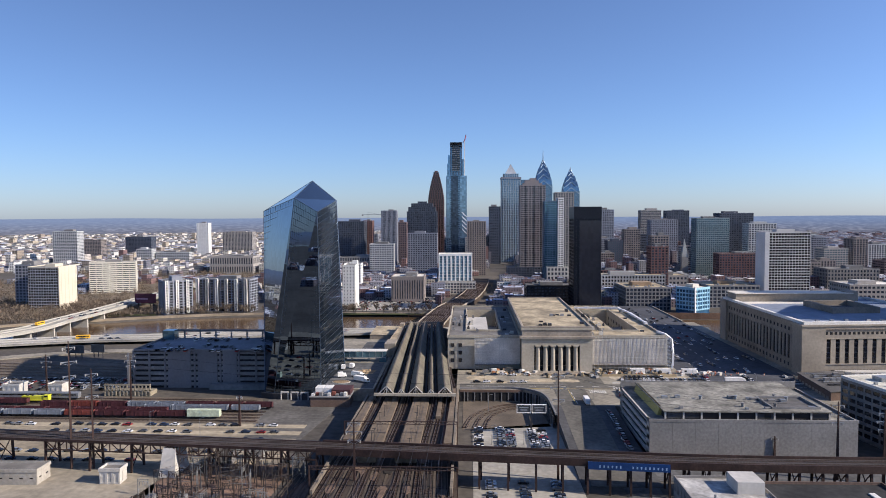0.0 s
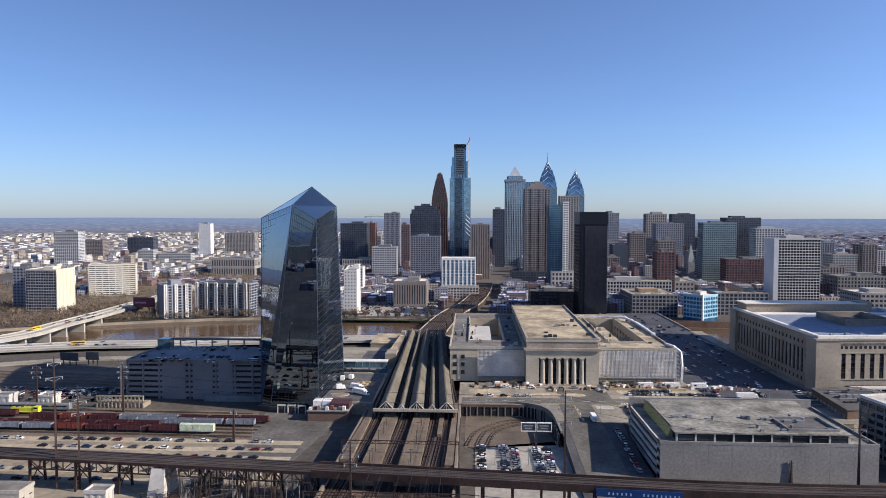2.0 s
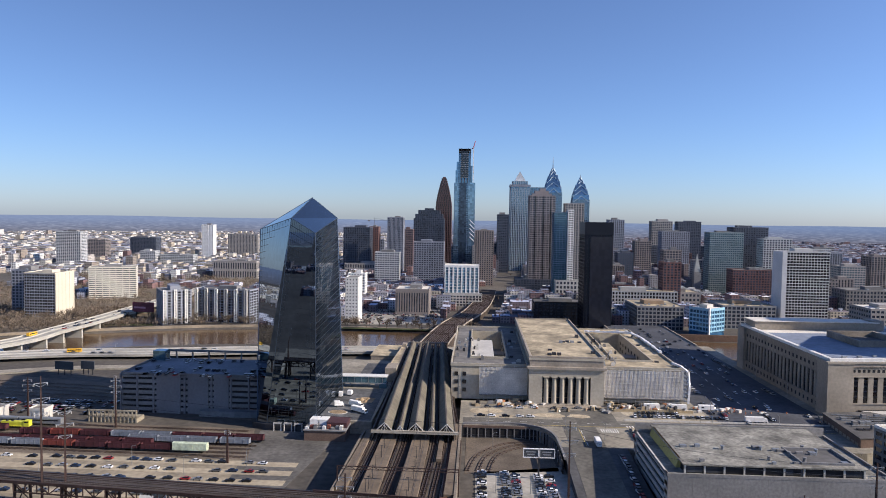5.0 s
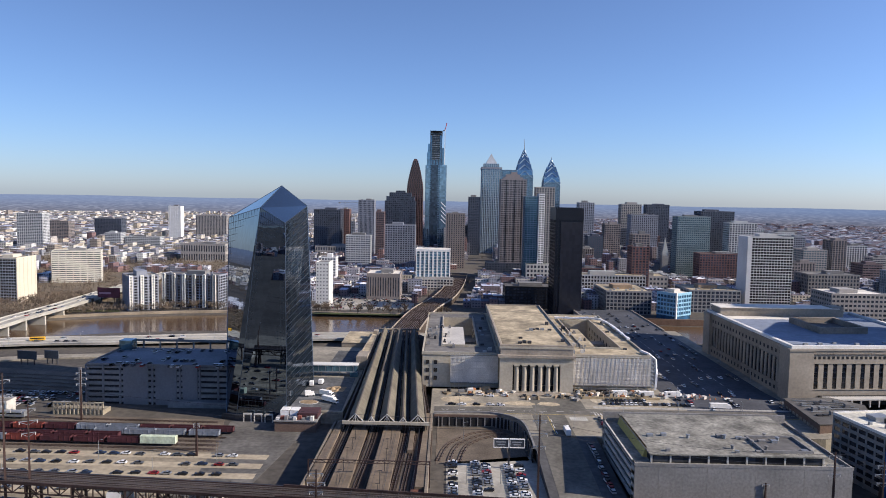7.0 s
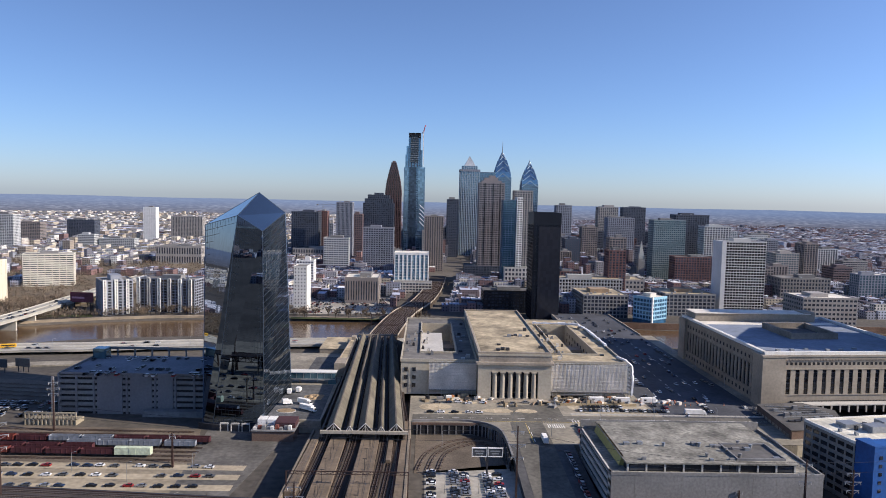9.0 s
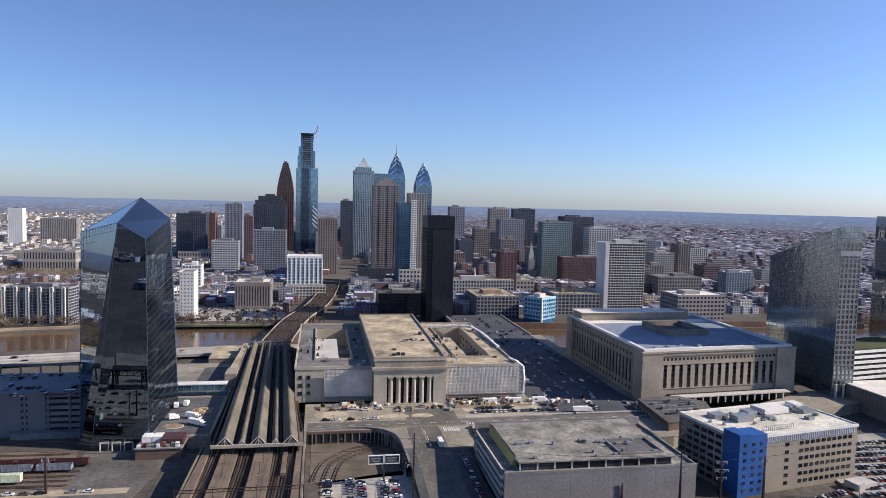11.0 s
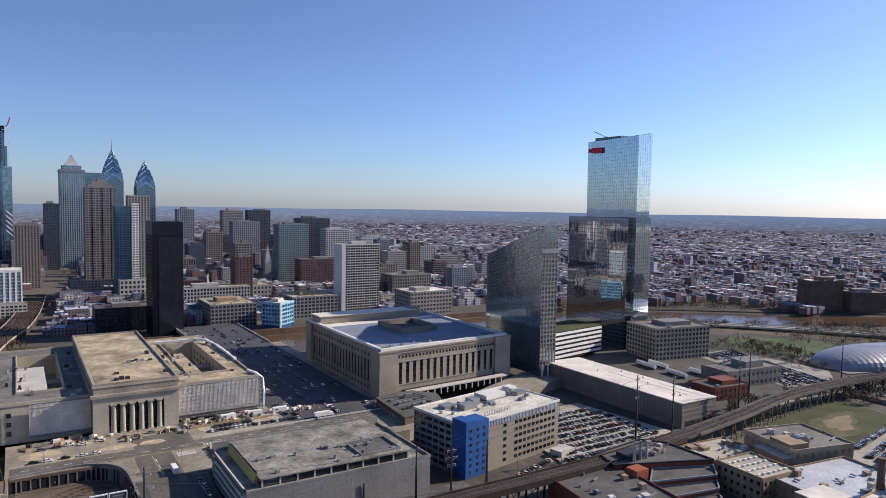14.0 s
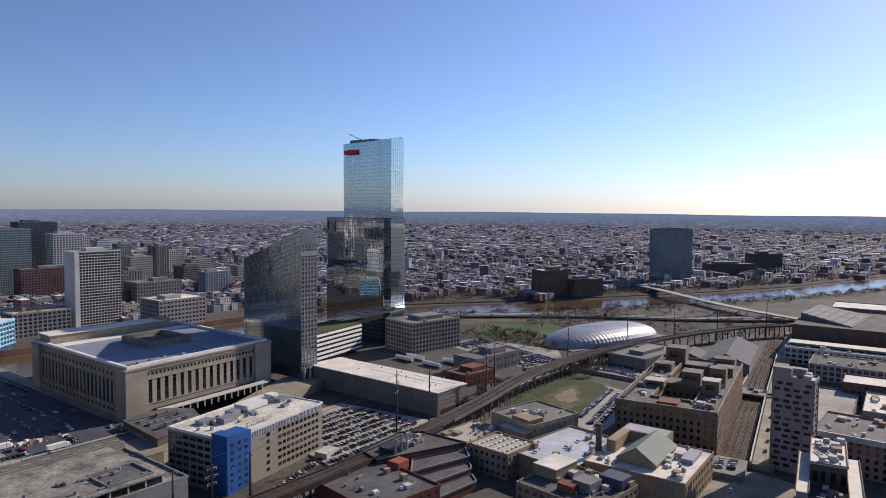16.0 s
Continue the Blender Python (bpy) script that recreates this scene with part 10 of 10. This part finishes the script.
# ---- clutter of the works in front of the station ----
rw_ = random.Random(77)
COLS = (BRICKT, CONCL, DIRT, mat("rusty_orange", (.32, .14, .06), .8), GSTEEL, mat("plywood", (.42, .33, .2), .9, var=.2), DSTEEL, CONCD, WHITEC, DIRT)
for k in range(90):
    if k < 55:
        x, y = rw_.uniform(92, 138), rw_.uniform(385, 399)
    elif k < 78:
        x, y = rw_.uniform(10, 46), rw_.uniform(386, 399)
    else:
        x, y = rw_.uniform(48, 92), rw_.uniform(380, 388)
    a, c, h = rw_.uniform(.6, 2.6), rw_.uniform(.4, 1.4), rw_.uniform(.6, 2.6)
    t = thing("site_pallet", "stack of building materials on the works site", "building materials", (x, y, ST + .02), deg=rw_.uniform(0, 90), group="building materials")
    part("pallet", Shape().box(-a, a, -c, c, 0, .15), mat("pallet_wood", (.3, .22, .13), .9), t)
    part("load", Shape().hexa([(-a * .95, -c * .95, .15), (a * .95, -c * .95, .15), (a * .95, c * .95, .15), (-a * .95, c * .95, .15)], [(-a * .8, -c * .85, h), (a * .85, -c * .8, h * .9), (a * .8, c * .85, h), (-a * .85, c * .8, h * .95)]), COLS[k % len(COLS)], t)
sp = Shape()
for cx_, cy_, rx_, ry_ in ((18, 378, 10, 7), (40, 390, 9, 5), (110, 392, 18, 6), (72, 372, 8, 4), (125, 378, 12, 5), (100, 340, 7, 16), (55, 372, 9, 5), (30, 368, 10, 3)):
    pts_ = [(cx_ + rx_ * math.cos(2 * math.pi * k / 14) * rw_.uniform(.75, 1.15), cy_ + ry_ * math.sin(2 * math.pi * k / 14) * rw_.uniform(.75, 1.15)) for k in range(14)]
    sp.prism(pts_, ST + .05, ST + .075 + .002 * (cx_ % 7))
solid("works_ground", sp, mat("site_sand", (.46, .38, .26), .95, var=.35, scale=.2, fine=1.0), "sandy trampled ground of the building site", "ground patch")
# hoarding between the works and the street
hd_ = thing("site_hoarding", "low plywood hoarding round the works", "hoarding")
for k in range(22):
    part("board", Shape().box(94 + k * 2.1, 96 + k * 2.1, 383.9, 384.05, ST, ST + 1.6), COLS[5], hd_)
# maroon hoarding sign across the river
t = thing("maroon_billboard", "large maroon billboard on steel legs by the river", "billboard", (-360, 727, 0), deg=-6)
part("panel", Shape().box(-13, 13, -.4, .4, 9, 20), mat("maroon_print", (.16, .035, .05), .6, var=.4, scale=.15), t)
part("print_band", Shape().box(-11, 3, -.5, -.4, 13, 15), mat("pink_print", (.5, .25, .3), .6), t)
for x in (-9, 9):
    part("leg", Shape().box(x - .5, x + .5, .4, 1.2, 0, 19), DSTEEL, t)

# tower crane beyond the dark offices
t = thing("tower_crane", "thin tower crane over a distant building site", "crane", (-214, 1480, 0))
part("mast", Shape().box(-.5, .5, -.5, .5, 0, 112), GSTEEL, t)
part("jib", Shape().beam((-14, 0, 112), (38, 0, 112), .5, .7), GSTEEL, t)
part("apex", Shape().beam((0, 0, 112), (0, 0, 118), .5), GSTEEL, t)
part("tie_bar", Shape().beam((0, 0, 117), (24, 0, 112.5), .25), GSTEEL, t)
part("counterweight", Shape().box(-14, -10, -1, 1, 109.5, 112), CONCD, t)
